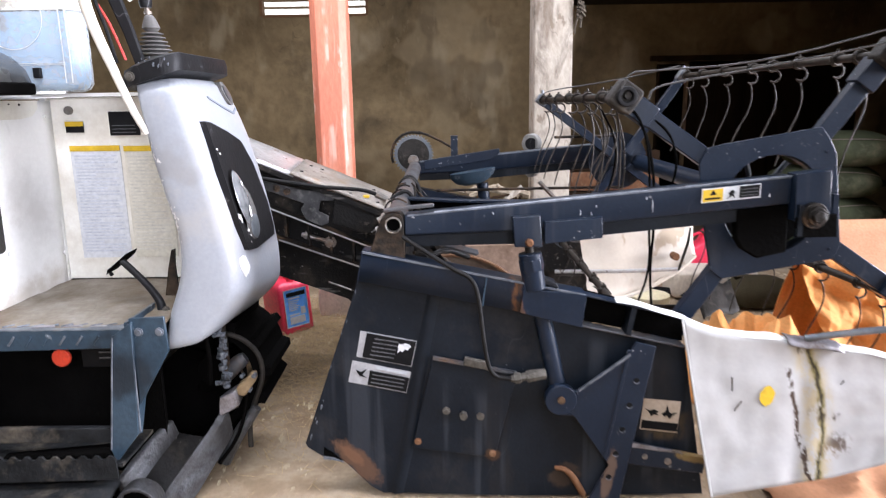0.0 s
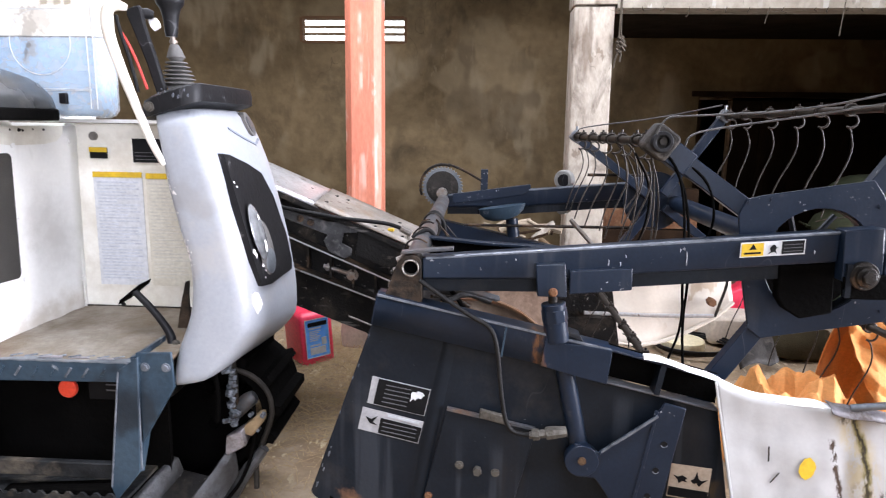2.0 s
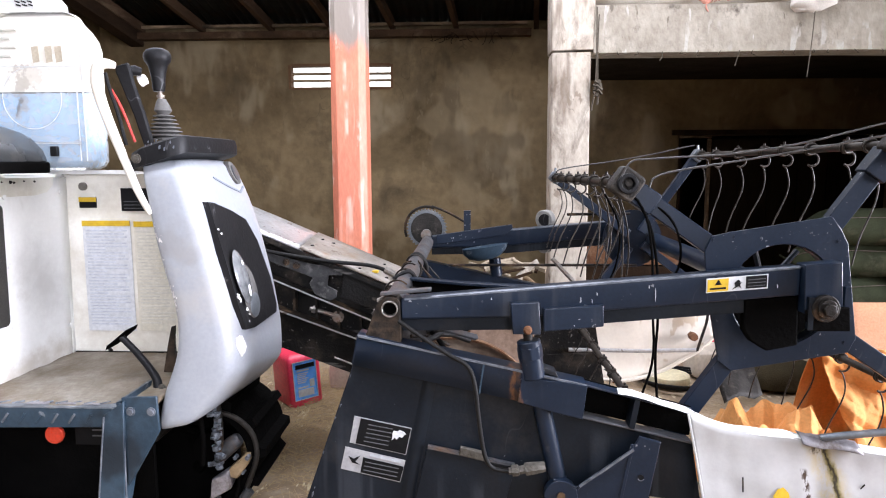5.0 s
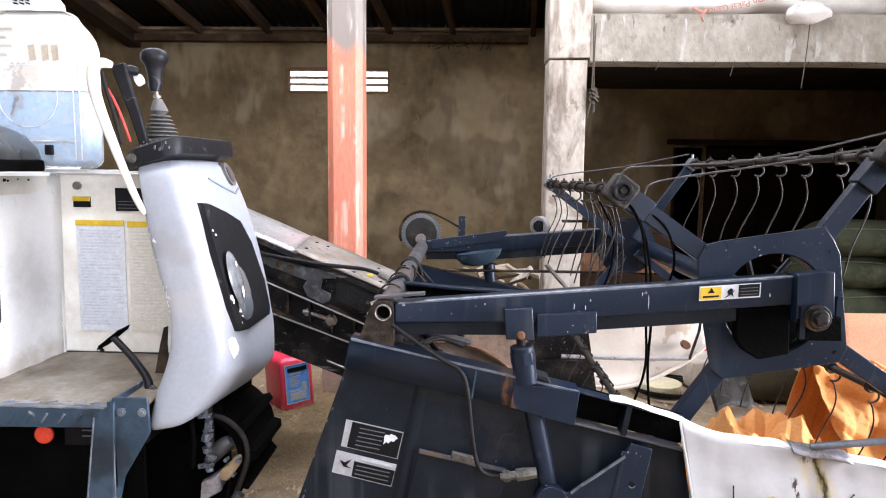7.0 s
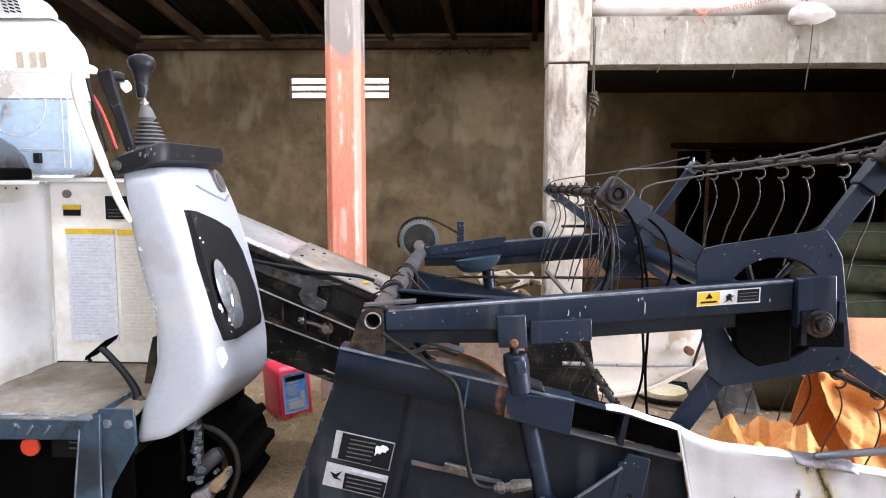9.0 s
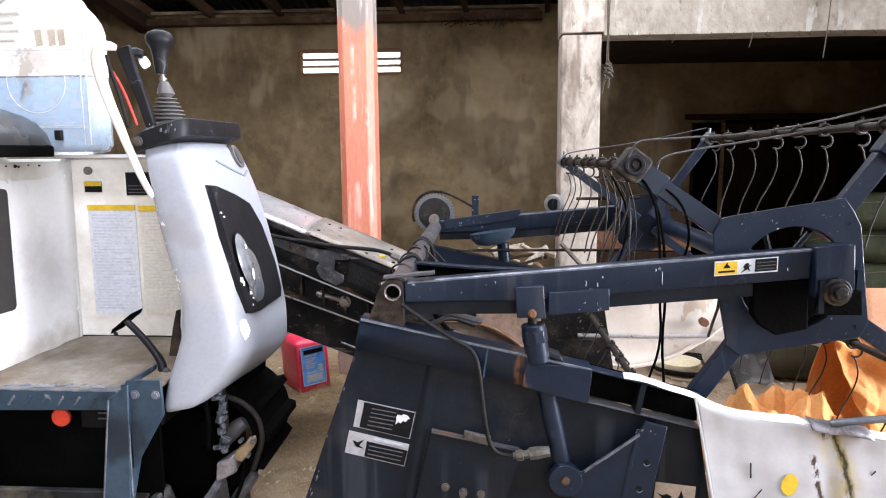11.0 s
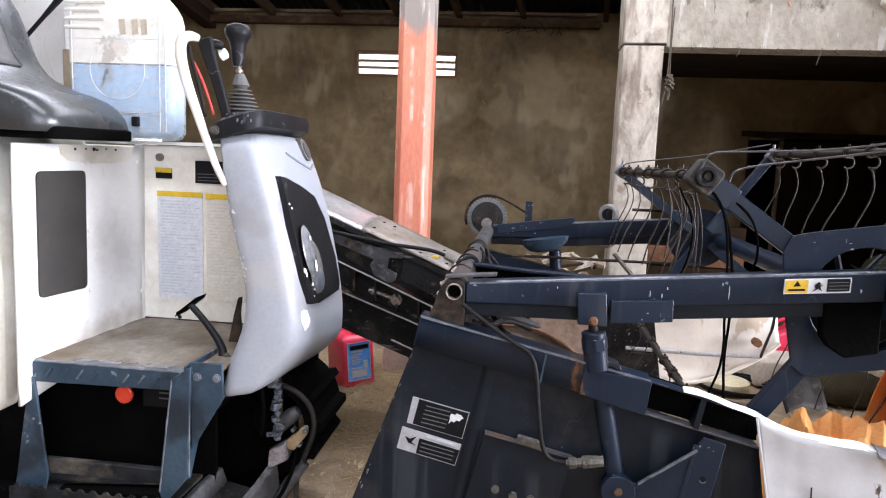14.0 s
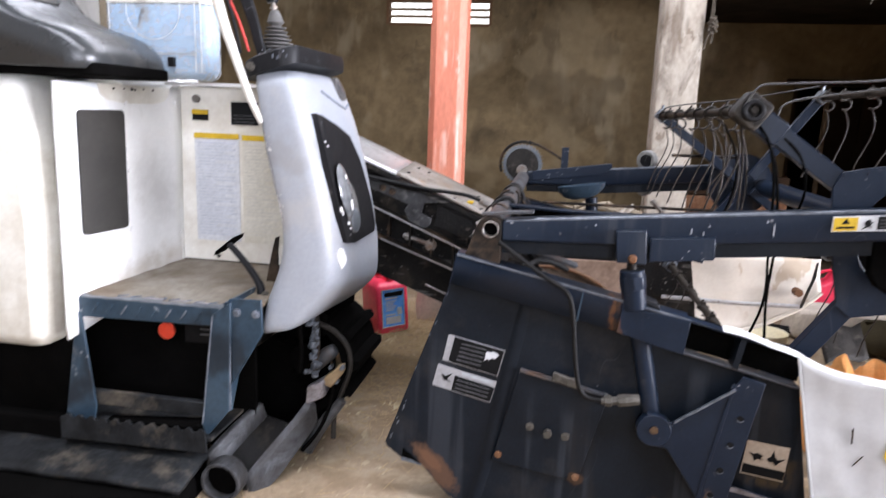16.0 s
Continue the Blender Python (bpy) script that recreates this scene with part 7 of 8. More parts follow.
part("far_stay", bm, M_steel, FARM, "bright steel stay rod")
bm = B()
tube(bm, [(0.66, 3.60, 1.155), (1.0, 3.58, 1.16)], 0.008, 8)
tube(bm, [(0.0, 3.62, 0.865), (1.05, 3.6, 0.872)], 0.008, 8)
part("far_rod", bm, M_oldsteel, FARM, "thin dark control rods")
# toothed sprocket and chain at the far end of the pivot tube
bm = B()
CX, CZ = -0.135, 1.055
teeth = [(CX + (0.120 if k % 2 else 0.107) * math.cos(k * math.tau / 72), CZ + (0.120 if k % 2 else 0.107) * math.sin(k * math.tau / 72)) for k in range(72)]
prism(bm, teeth, 3.80, 3.83)
spr = part("sprocket", bm, M_galv, H, "toothed chain sprocket, oily")
part("sprocket_face", cyl(B(), (CX, 3.79, CZ), (CX, 3.80, CZ), 0.093, 40), M_bearing, spr, "dark grey sprocket face")
part("hub", cyl(B(), (CX, 3.74, CZ - 0.03), (CX, 3.80, CZ - 0.03), 0.03, 16), M_steel, spr)
bm = B()
tube(bm, [(CX - 0.13 * math.sin(a), 3.815, CZ + 0.13 * math.cos(a)) for a in [radians(-20 + 12 * k) for k in range(12)]], 0.008, 8)
tube(bm, [(CX + 0.03, 3.815, CZ + 0.132), (CX + 0.12, 3.815, CZ + 0.10), (CX + 0.24, 3.815, CZ + 0.03)], 0.007, 8, 1)
part("chain", bm, M_oldsteel, spr, "roller chain", sharp=80)
part("bracket", box(B(), 0.085, 0.125, 3.74, 3.78, 1.03, 1.165), M_slate, spr)

# reel: spiders, shaft, bars and tines
RC = Vector((1.139, 0, 1.0105))
HUB = Vector((1.03, 0, 1.02))  # far end of the reel
NEAR = [Vector(p) for p in ((0.627, 0, 1.372), (1.474, 0, 1.492), (1.66, 0, 0.659), (0.783, 0, 0.492))]
FAR = [Vector(p) for p in ((0.585, 0, 1.357), (1.345, 0, 1.474), (1.473, 0, 0.686), (0.704, 0, 0.571))]
bm = B()
cyl(bm, (RC.x, 2.13, RC.z), (RC.x, 3.62, RC.z), 0.042, 20)
reel = part("reel_shaft", bm, M_slate, H, "slate-blue reel tube", sharp=60)


def spider(y, name, hole=True):
    """Square plate with clipped corners and a round hole, at one end of the reel."""
    corners = [(-0.225, 0.195), (-0.250, 0.14), (-0.22, -0.07), (-0.187, -0.225), (-0.16, -0.257), (0.225, -0.19), (0.248, -0.15), (0.20, 0.18), (0.15, 0.255)]
    n = 36
    outer = []
    for k in range(n):
        a = math.tau * k / n
        d = Vector((math.cos(a), math.sin(a)))
        best = None
        for i in range(len(corners)):
            p, q = Vector(corners[i]), Vector(corners[(i + 1) % len(corners)])
            e = q - p
            den = d.x * e.y - d.y * e.x
            if abs(den) < 1e-9:
                continue
            t = (p.x * e.y - p.y * e.x) / den
            s = (p.x * d.y - p.y * d.x) / den
            if t > 0 and -1e-6 <= s <= 1 + 1e-6 and (best is None or t > best):
                best = t
        outer.append((RC.x + d.x * best, RC.z + d.y * best))
    inner_ = [(RC.x + 0.006 + 0.166 * math.cos(math.tau * k / n), RC.z + 0.166 * math.sin(math.tau * k / n)) for k in range(n)]
    bm = B()
    ring_plate(bm, outer, inner_, y, y + 0.012)
    return part(name, bm, M_slate, reel, "slate-blue reel end plate with a round hole", bevel=0.002)


spider(2.025, "end_plate")
bm = B()
ring_plate(bm, [(RC.x + 0.006 + 0.176 * math.cos(math.tau * k / 36), RC.z + 0.176 * math.sin(math.tau * k / 36)) for k in range(36)],
           [(RC.x + 0.006 + 0.164 * math.cos(math.tau * k / 36), RC.z + 0.164 * math.sin(math.tau * k / 36)) for k in range(36)], 2.035, 2.08)
part("hole_rim", bm, M_slate_dark, reel)
# black backing added behind the hole, in place of the shade inside it
bm = B()
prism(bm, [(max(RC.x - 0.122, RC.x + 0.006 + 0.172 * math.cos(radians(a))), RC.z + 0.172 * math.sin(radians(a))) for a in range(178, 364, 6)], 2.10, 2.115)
hole_backing = part("hole_backing", bm, M_rubber_shade, reel, "black half disc added behind the end plate for the hole's dark inside")
for a in (25, 62, 118, 150):
    bm = B()
    tube(bm, [(RC.x + 0.03 * math.cos(radians(a)), 2.14, RC.z + 0.03 * math.sin(radians(a))), (RC.x + 0.022 + 0.15 * math.cos(radians(a)), 2.13, RC.z + 0.15 * math.sin(radians(a)))], 0.010, 8)
    part("cam_link", bm, M_slate_dark, hole_backing, "")
for x, z in ((0.9, 1.195), (0.965, 1.205), (1.29, 1.19), (1.30, 1.12), (0.93, 0.80), (1.33, 0.86), (0.905, 1.08)):
    bolt(reel, x + 0.02, 2.025, z - 0.005, 0.0045, mat=M_slate)
bm = B()
cyl(bm, (1.02, 3.60, 1.02), (1.02, 3.615, 1.02), 0.16, 36)
part("far_disc", bm, M_slate, reel, "grey far cam disc")
for y, near in ((2.018, True), (3.57, False)):
    for end in (NEAR if near else FAR):
        mid = RC if near else HUB
        reach = (end - mid).length
        d = (end - mid).normalized()
        s = Vector((-d.z, 0, d.x))
        bm = B()
        w, r0, r1 = (0.030, 0.185, reach - 0.035) if near else (0.022, 0.05, reach - 0.01)
        ys = y + 0.034 if near else y
        loft(bm, [[mid + d * r + s * w * k + Vector((0, ys + dy, 0)) for k, dy in ((-1, -0.02), (1, -0.02), (1, 0.02), (-1, 0.02))] for r in (r0, r1)])
        part("spoke", bm, M_slate, reel, "", bevel=0.003)
        c = end
        if near:
            bm = B()
            loft(bm, [[mid + d * r + s * 0.037 * k + Vector((0, ys + dy, 0)) for k, dy in ((-1, -0.035), (1, -0.035), (1, 0.03), (-1, 0.03))] for r in (reach - 0.125, reach - 0.03)])
            part("spoke_clamp", bm, M_slate, reel, "", bevel=0.004)
            # square cast bearing block with a ring round the bar's end
            bm = B()
            loft(bm, [[c + d * (u - 0.003) * g + s * v * g + Vector((0, yy, 0)) for u, v in rounded(-0.044, 0.044, -0.046, 0.046, 0.016, 3)] for yy, g in ((y + 0.03, 1.0), (y - 0.030, 1.0), (y - 0.038, 0.93))])
            part("bar_bearing", bm, M_bearing, reel, "dusty square cast bearing block", bevel=0.004)
            bm = B()
            rim_ = lambda r: [(c.x + r * math.cos(k * math.tau / 24), c.z + r * math.sin(k * math.tau / 24)) for k in range(24)]
            ring_plate(bm, rim_(0.032), rim_(0.019), y - 0.058, y - 0.036)
            part("bearing_ring", bm, M_black, reel, "", bevel=0.003)
            part("bar_end", cyl(B(), (c.x + 0.003, y - 0.050, c.z + 0.002), (c.x + 0.003, y - 0.036, c.z + 0.002), 0.011, 12), M_bearing, reel)
        else:
            bm = B()
            loft(bm, [[c + d * u * g + s * v * g + Vector((0, yy, 0)) for u, v in rounded(-0.03, 0.03, -0.026, 0.026, 0.008, 2)] for yy, g in ((y + 0.03, 1.0), (y - 0.03, 1.0))])
            part("far_clamp", bm, M_galv, reel, "", bevel=0.003)
            part("clamp_bolt", tube(B(), [c + Vector((0.0, y, 0.02)), c + Vector((0.004, y, 0.055))], 0.007, 8), M_galv, reel)

# one tine: a coil clamped on the bar and a long bent wire
bm = B()
coil = [(0.021 * math.cos(a), -0.016 + 0.032 * t, 0.021 * math.sin(a)) for t in [k / 26 for k in range(27)] for a in [math.tau * 2.2 * t]]
tube(bm, coil, 0.0042, 6)
hook = [(0.018 + 0.024 * math.cos(a), 0.016, -0.040 + 0.024 * math.sin(a)) for a in [radians(110 - 235 * k / 12) for k in range(13)]]
tube(bm, hook, 0.0044, 6)
tube(bm, [(0.004, 0.016, -0.060), (0.020, 0.016, -0.072), (0.027, 0.016, -0.095), (0.036, 0.016, -0.137), (0.026, 0.016, -0.19), (0.008, 0.016, -0.235), (-0.022, 0.016, -0.305), (-0.044, 0.016, -0.40)], 0.0031, 6, 2)
tine_mesh = mesh_of("tine", bm, M_tine, None, 70)
bm = B()
box(bm, -0.012, 0.012, -0.010, 0.010, 0.012, 0.026)
cyl(bm, (0, 0, 0.02), (0, 0, 0.036), 0.005, 6)
clip_mesh = mesh_of("tine_clip", bm, M_tine, None, 35)
random.seed(11)
for i, (p0, p1) in enumerate(zip(NEAR, FAR)):
    on_bar = lambda y: p0.lerp(p1, (y - 1.99) / 1.58) + Vector((0, y, 0))
    bm = B()
    cyl(bm, on_bar(1.99), on_bar(3.61), 0.0142, 14)
    part("tine_bar", bm, M_tine, reel, "rusty tine bar with spring tines", sharp=60)
    for y in (2.16, 2.28, 2.505, 2.695, 2.855, 3.10, 3.34, 3.51):
        for me, nm in ((tine_mesh, "tine"), (clip_mesh, "tine_clip")):
            o = new(nm, me)
            o.parent = reel
            o.location = on_bar(y) - H.location
            o.rotation_euler = (radians(random.uniform(-4, 4)), radians(random.uniform(-4, 4)), radians(random.uniform(-10, 10))) if nm == "tine" else (0, 0, 0)
            if nm == "tine" and i in (0, 3):
                o.scale = (1, 1, 0.65) if i == 3 else (1, 1, 0.95)
# tie wires between the bars
for pts, r in (([(0.605, 1.96, 1.395), (0.628, 1.955, 1.445), (0.68, 1.955, 1.448), (1.05, 1.955, 1.468), (1.47, 1.955, 1.575), (1.62, 1.955, 1.615)], 0.0032), ([(0.69, 1.955, 1.36), (0.70, 1.955, 1.395), (0.78, 1.955, 1.415), (1.05, 1.955, 1.455), (1.44, 1.955, 1.525), (1.60, 1.955, 1.56)], 0.0032),
               ([(0.585, 3.57, 1.385), (0.62, 3.57, 1.41), (0.98, 3.57, 1.455), (1.33, 3.57, 1.53)], 0.0035)):
    part("tie_wire", tube(B(), pts, r, 8, 2), M_wire, reel, "bent tie wire between the reel bars", sharp=80)
# dangling hoses at the reel
for pts, r in (([(0.628, 2.03, 1.362), (0.69, 1.99, 1.29), (0.715, 1.98, 1.15), (0.72, 1.985, 0.97), (0.735, 1.99, 0.80), (0.70, 2.02, 0.66)], 0.0042), ([(0.630, 2.07, 1.360), (0.705, 2.01, 1.27), (0.735, 2.0, 1.12), (0.745, 2.0, 0.95), (0.742, 2.02, 0.80), (0.755, 2.02, 0.66)], 0.0045),
               ([(0.64, 2.10, 1.355), (0.735, 2.03, 1.30), (0.80, 2.03, 1.24), (0.83, 2.05, 1.12), (0.80, 2.1, 1.02)], 0.004), ([(0.60, 2.2, 1.33), (0.66, 2.2, 1.22), (0.65, 2.2, 1.08), (0.60, 2.2, 0.98)], 0.0035)):
    part("hanging_cord", tube(B(), pts, r, 8, 2), M_rubber_shade, reel, "black cord hanging from the reel", sharp=80)

random.seed(71)
for k in range(7):
    y = 2.05 + 0.10 * k
    x, z, l = 0.62 + random.uniform(-0.02, 0.02), 1.345, random.uniform(0.22, 0.42)
    d = random.uniform(0.02, 0.10)
    part("hanging_cord", tube(B(), [(x, y, z), (x + d, y, z - l * 0.3), (x + d * 1.1, y, z - l * 0.65), (x + d * random.uniform(0.1, 0.9), y, z - l)], 0.0028, 6, 2), M_tine, reel, "", sharp=80)

# crop dividers: bent white sheet, rolled bright top edge
DT = [(0.60, 0.725), (0.70, 0.70), (0.816, 0.660), (0.90, 0.622), (0.95, 0.605), (1.034, 0.594), (1.12, 0.588), (1.184, 0.575), (1.25, 0.565), (1.30, 0.558), (1.42, 0.535), (1.55, 0.505), (1.80, 0.44), (2.05, 0.36)]


def div_top(x):
    return float(np.interp(x, [p[0] for p in DT], [p[1] for p in DT])) + 0.004 * noise.noise(Vector((x * 11, 0, 2))) + 0.002 * math.sin(x * 40)


def div_bot(x):
    return float(np.interp(x, [0.95, 1.04, 1.37, 1.554, 2.05], [-0.0, 0.018, 0.07, 0.122, 0.25]))


def div_y(x, v):
    return 1.895 - 0.12 * max(0.0, 1 - v) ** 2 - 0.012 * math.sin(v * 3.0) + 0.010 * math.exp(-((x - 1.235) / 0.03) ** 2) * (1 - v * 0.5) + 0.02 * max(0, x - 1.3)


def div_place(x, z, out=0.0):
    """A point of the sheet, given by its upright outline; the foot leans out towards the near side."""
    v = (z - div_bot(x)) / max(0.05, div_top(x) - div_bot(x))
    y = div_y(x, v) + 0.007 * noise.noise(Vector((x * 6, v * 4, 1))) + 0.003 * noise.noise(Vector((x * 19, v * 9, 5))) - out
    k = (y + 0.17) / (1.895 + 0.17)
    return (0.13 + (x - 0.13) * k, y, 1.41 + (z - 1.41) * k)


def bend(bm):
    for w in bm.verts:
        w.co = div_place(w.co.x, w.co.z, 0.0035 + 0.8 * (1.8825 - w.co.y))
    return bm


bm = B()
def div_f(u, v):
    x = 0.818 + (0.955 - 0.818) * (1 - v) + u * (2.05 - 0.818 - (0.955 - 0.818) * (1 - v))
    return div_place(x, div_bot(x) + (div_top(x) - div_bot(x)) * v)
grid(bm, 90, 30, div_f)
divider = part("crop_divider", bm, M_divider, H, "white sheet-metal crop divider, dented, rust-streaked", thick=0.004, sharp=60)
bm = B()
xs = [0.60 + 1.45 * k / 60 for k in range(61)]
loft(bm, [[(x, 1.897 + dy * (0.6 + 0.4 * min(1, (x - 0.6) / 0.4)), div_top(x) + dz) for dy, dz in ((-0.006, -0.004), (-0.002, 0.003), (0.026 + 0.014 * noise.noise(Vector((x * 6, 1, 0))), 0.009 + 0.004 * noise.noise(Vector((x * 15, 5, 0)))), (0.036, 0.003), (0.026, 0.0), (0.0, -0.005))] for x in xs])
# panel white on the fold puts the light it catches into the colour
part("rolled_edge", bm, M_white, divider, "wavy folded top edge, whiter than the sheet for the light from above", sharp=60)
part("edge_strip", bend(prism(B(), [(0.816 + 0.137 * k / 12, 0.655 - 0.655 * k / 12) for k in range(13)] + [(0.962 - 0.139 * k / 12, 0.655 * k / 12) for k in range(13)], 1.878, 1.8825)), M_divider, divider, "pale edge strip of the divider", bevel=0.003)
random.seed(33)
pts = [(1.120 + 0.026 * random.uniform(0.82, 1.08) * math.cos(k * math.tau / 22), 0.380 + 0.037 * random.uniform(0.85, 1.08) * math.sin(k * math.tau / 22)) for k in range(22)]
part("yellow_spot", bend(prism(B(), pts, 1.8795, 1.8825)), M_yellow, divider, "worn yellow paint dot")
for q in ([(0.995, 0.45), (1.0, 0.45), (1.003, 0.40), (0.998, 0.40)], [(1.01, 0.33), (1.035, 0.365), (1.038, 0.362), (1.014, 0.328)], [(1.36, 0.42), (1.372, 0.435), (1.375, 0.43), (1.362, 0.416)]):
    part("scratch", bend(prism(B(), q, 1.8805, 1.8815)), M_oldsteel, divider)
bm = B()
grid(bm, 12, 3, lambda u, v: (1.165 + 0.185 * u, 1.872 + 0.055 * v, div_top(1.165 + 0.185 * u) + 0.004 + 0.010 * v + 0.006 * noise.noise(Vector((u * 5, v * 3, 8))) - 0.012 * (v < 0.2)))
part("torn_flap", bm, M_flap, divider, "bent grey flap on the torn edge", thick=0.003)
bm = B()
tube(bm, [(1.23, 1.90, 0.582), (1.30, 1.88, 0.60), (1.50, 1.87, 0.625), (1.72, 1.87, 0.62)], 0.012, 10, 2)
part("divider_rod", bm, M_galv, divider, "grey guide rod along the divider", sharp=80)

# far divider, pale, seen under the reel
FDB = ([0.62, 0.83, 1.03, 1.15, 1.28, 1.454, 1.545, 1.60], [0.19, 0.165, 0.141, 0.165, 0.214, 0.319, 0.404, 0.47])
bm = B()
grid(bm, 36, 12, lambda u, v: (0.62 + 0.94 * u, 3.86 - 0.08 * (1 - v) * (1 - v) + 0.02 * noise.noise(Vector((u * 4, v * 3, 6))), float(np.interp(0.62 + 0.94 * u, *FDB)) * (1 - v) + 0.60 * v))
fd = part("far_divider", bm, M_warm, H, "white sheet-metal divider on the far side", thick=0.006, sharp=70)
bm = B()
tube(bm, [(x, 3.78, float(np.interp(x, *FDB)) + 0.004) for x in np.linspace(0.62, 1.56, 30)], 0.012, 8)
part("bead", bm, M_warm, fd, "", sharp=80)
bm = B()
tube(bm, [(0.70, 3.72, 0.352), (1.1, 3.73, 0.345), (1.44, 3.74, 0.350)], 0.012, 10)
part("divider_rod", bm, M_silver, fd, "bright steel rod across the far divider")
bm = B()
cyl(bm, (1.43, 3.74, 0.425), (1.43, 3.80, 0.425), 0.024, 6)
part("bolt", bm, M_rust, fd)
part("edge_band", prism(B(), [(1.505, 0.60), (1.516, 0.60), (1.512, 0.52), (1.490, 0.44), (1.462, 0.34), (1.446, 0.335), (1.468, 0.42), (1.492, 0.50)], 3.756, 3.762), M_crust, fd)

# ---- loose things ----
# white jerrycan of pale blue liquid on the machine, behind the seat
can = root("jerrycan", (-1.48, 2.39, 1.416), "cloudy white plastic jerrycan half full of pale blue liquid", "jerrycan")


def can_ring(z, g):
    return [(x, y, z) for x, y in rounded(-1.70 + g, -1.262 - g, 2.30 + g * 0.6, 2.428 - g * 0.6, 0.040, 5)]


bm = B()
loft(bm, [can_ring(z, g) for z, g in ((1.7035, 0.0), (1.80, 0.0), (1.86, 0.0), (1.895, 0.008), (1.925, 0.024), (1.955, 0.046), (1.98, 0.068), (1.995, 0.095))])
part("can_body", bm, M_can, can, "cloudy white upper half of the can", sharp=60)
bm = B()
loft(bm, [can_ring(z, g) for z, g in ((1.418, 0.03), (1.428, 0.012), (1.45, 0.0), (1.55, 0.0), (1.7025, 0.0))])
part("can_foot", bm, M_canlow, can, "thin lower half of the can", sharp=60)
bm = B()
loft(bm, [can_ring(z, g + 0.005) for z, g in ((1.425, 0.03), (1.434, 0.012), (1.455, 0.0), (1.695, 0.0), (1.698, 0.004))])
part("liquid", bm, M_liquid, can, "pale blue liquid showing through the plastic", sharp=60)
ringpts = [(-1.486 + 0.112 * math.cos(k * math.tau / 40), 2.3005, 1.681 + 0.112 * math.sin(k * math.tau / 40)) for k in range(41)]
part("moulded_ring", tube(B(), ringpts, 0.0014, 6), M_canline, can)
for z, a, b in ((1.795, -1.69, -1.31), (1.52, -1.66, -1.31), (1.515, -1.66, -1.31)):
    part("panel_line", tube(B(), [(a, 2.3, z), (b, 2.3, z)], 0.0013, 6), M_canline, can)
for k in range(4):
    z = 1.835 + 0.032 * k
    part("rib", tube(B(), [(-1.695, 2.302 + 0.006 * (k > 2), z), (-1.55 + 0.02 * (k % 2), 2.300 + 0.006 * (k > 2), z)], 0.008, 8), M_can, can)
for x in (-1.672, -1.315, -1.292):
    part("rib", tube(B(), [(x, 2.301, 1.45), (x, 2.301, 1.90)], 0.0025, 6), M_canline, can)
for x in (-1.475, -1.425, -1.388):
    part("faded_mark", prism(B(), [(x, 1.865), (x + 0.026, 1.868), (x + 0.028, 1.812), (x + 0.004, 1.808)], 2.2975, 2.2995), M_smear, can)
part("can_lid", cyl(B(), (-1.64, 2.39, 1.99), (-1.64, 2.39, 2.02), 0.026, 20), M_chalk, can)
part("hole_plug", box(B(), -1.425, -1.398, 2.285, 2.302, 1.468, 1.505), M_black, can, "", bevel=0.003)
# red jug with a blue label on the floor
jug = root("red_jug", (-0.925, 3.785, 0), "bright red plastic oil jug with a blue label, on the floor", "jug")
JX, JY = -0.925, 3.785
bm = B()
loft(bm, [[(x, y, z) for x, y in rounded(JX - 0.090 + g, JX + 0.090 - g, JY - 0.12 + g, JY + 0.12 - g, 0.022, 4)] for z, g in ((0.0, 0.010), (0.010, 0.0), (0.265, 0.0), (0.285, 0.008), (0.297, 0.026), (0.30, 0.032))])
part("jug_body", bm, M_red, jug, sharp=50)
bm = B()
box(bm, JX - 0.064, JX + 0.060, JY - 0.1235, JY - 0.1195, 0.045, 0.258)
lab = part("jug_label", bm, M_blue, jug, "blue and white printed label")
fy = JY - 0.1265
for x0, x1, z0, z1, m in ((-0.068, -0.064, 0.041, 0.262, M_labelw), (0.060, 0.063, 0.041, 0.262, M_labelw), (-0.064, 0.060, 0.041, 0.045, M_labelw), (-0.064, 0.060, 0.258, 0.262, M_labelw),
                          (-0.052, 0.052, 0.220, 0.244, M_labelb), (-0.046, 0.02, 0.205, 0.213, M_labelw), (-0.046, 0.04, 0.06, 0.10, M_labelw), (-0.046, 0.01, 0.108, 0.116, M_labelw), (0.02, 0.046, 0.108, 0.150, M_labelw)):
    part("print_bar", box(B(), JX + x0, JX + x1, fy, fy + 0.0025, z0, z1), m, lab)
for k in range(6):
    part("print_bar", box(B(), JX - 0.046, JX + 0.015 - 0.008 * (k % 3), fy, fy + 0.0025, 0.190 - 0.0105 * k, 0.1945 - 0.0105 * k), M_labelw, lab)
bm = B()
tube(bm, [(JX, JY + 0.09, 0.29), (JX, JY + 0.08, 0.33), (JX, JY - 0.01, 0.335), (JX, JY - 0.03, 0.295)], 0.013, 8, 1)
part("handle", bm, M_red, jug)
part("cap", cyl(B(), (JX, JY - 0.075, 0.295), (JX, JY - 0.075, 0.325), 0.022, 16), M_red, jug)
jug.scale = (1.14, 1.10, 1.06)
jug.rotation_euler = (radians(-2), radians(-3), radians(38))


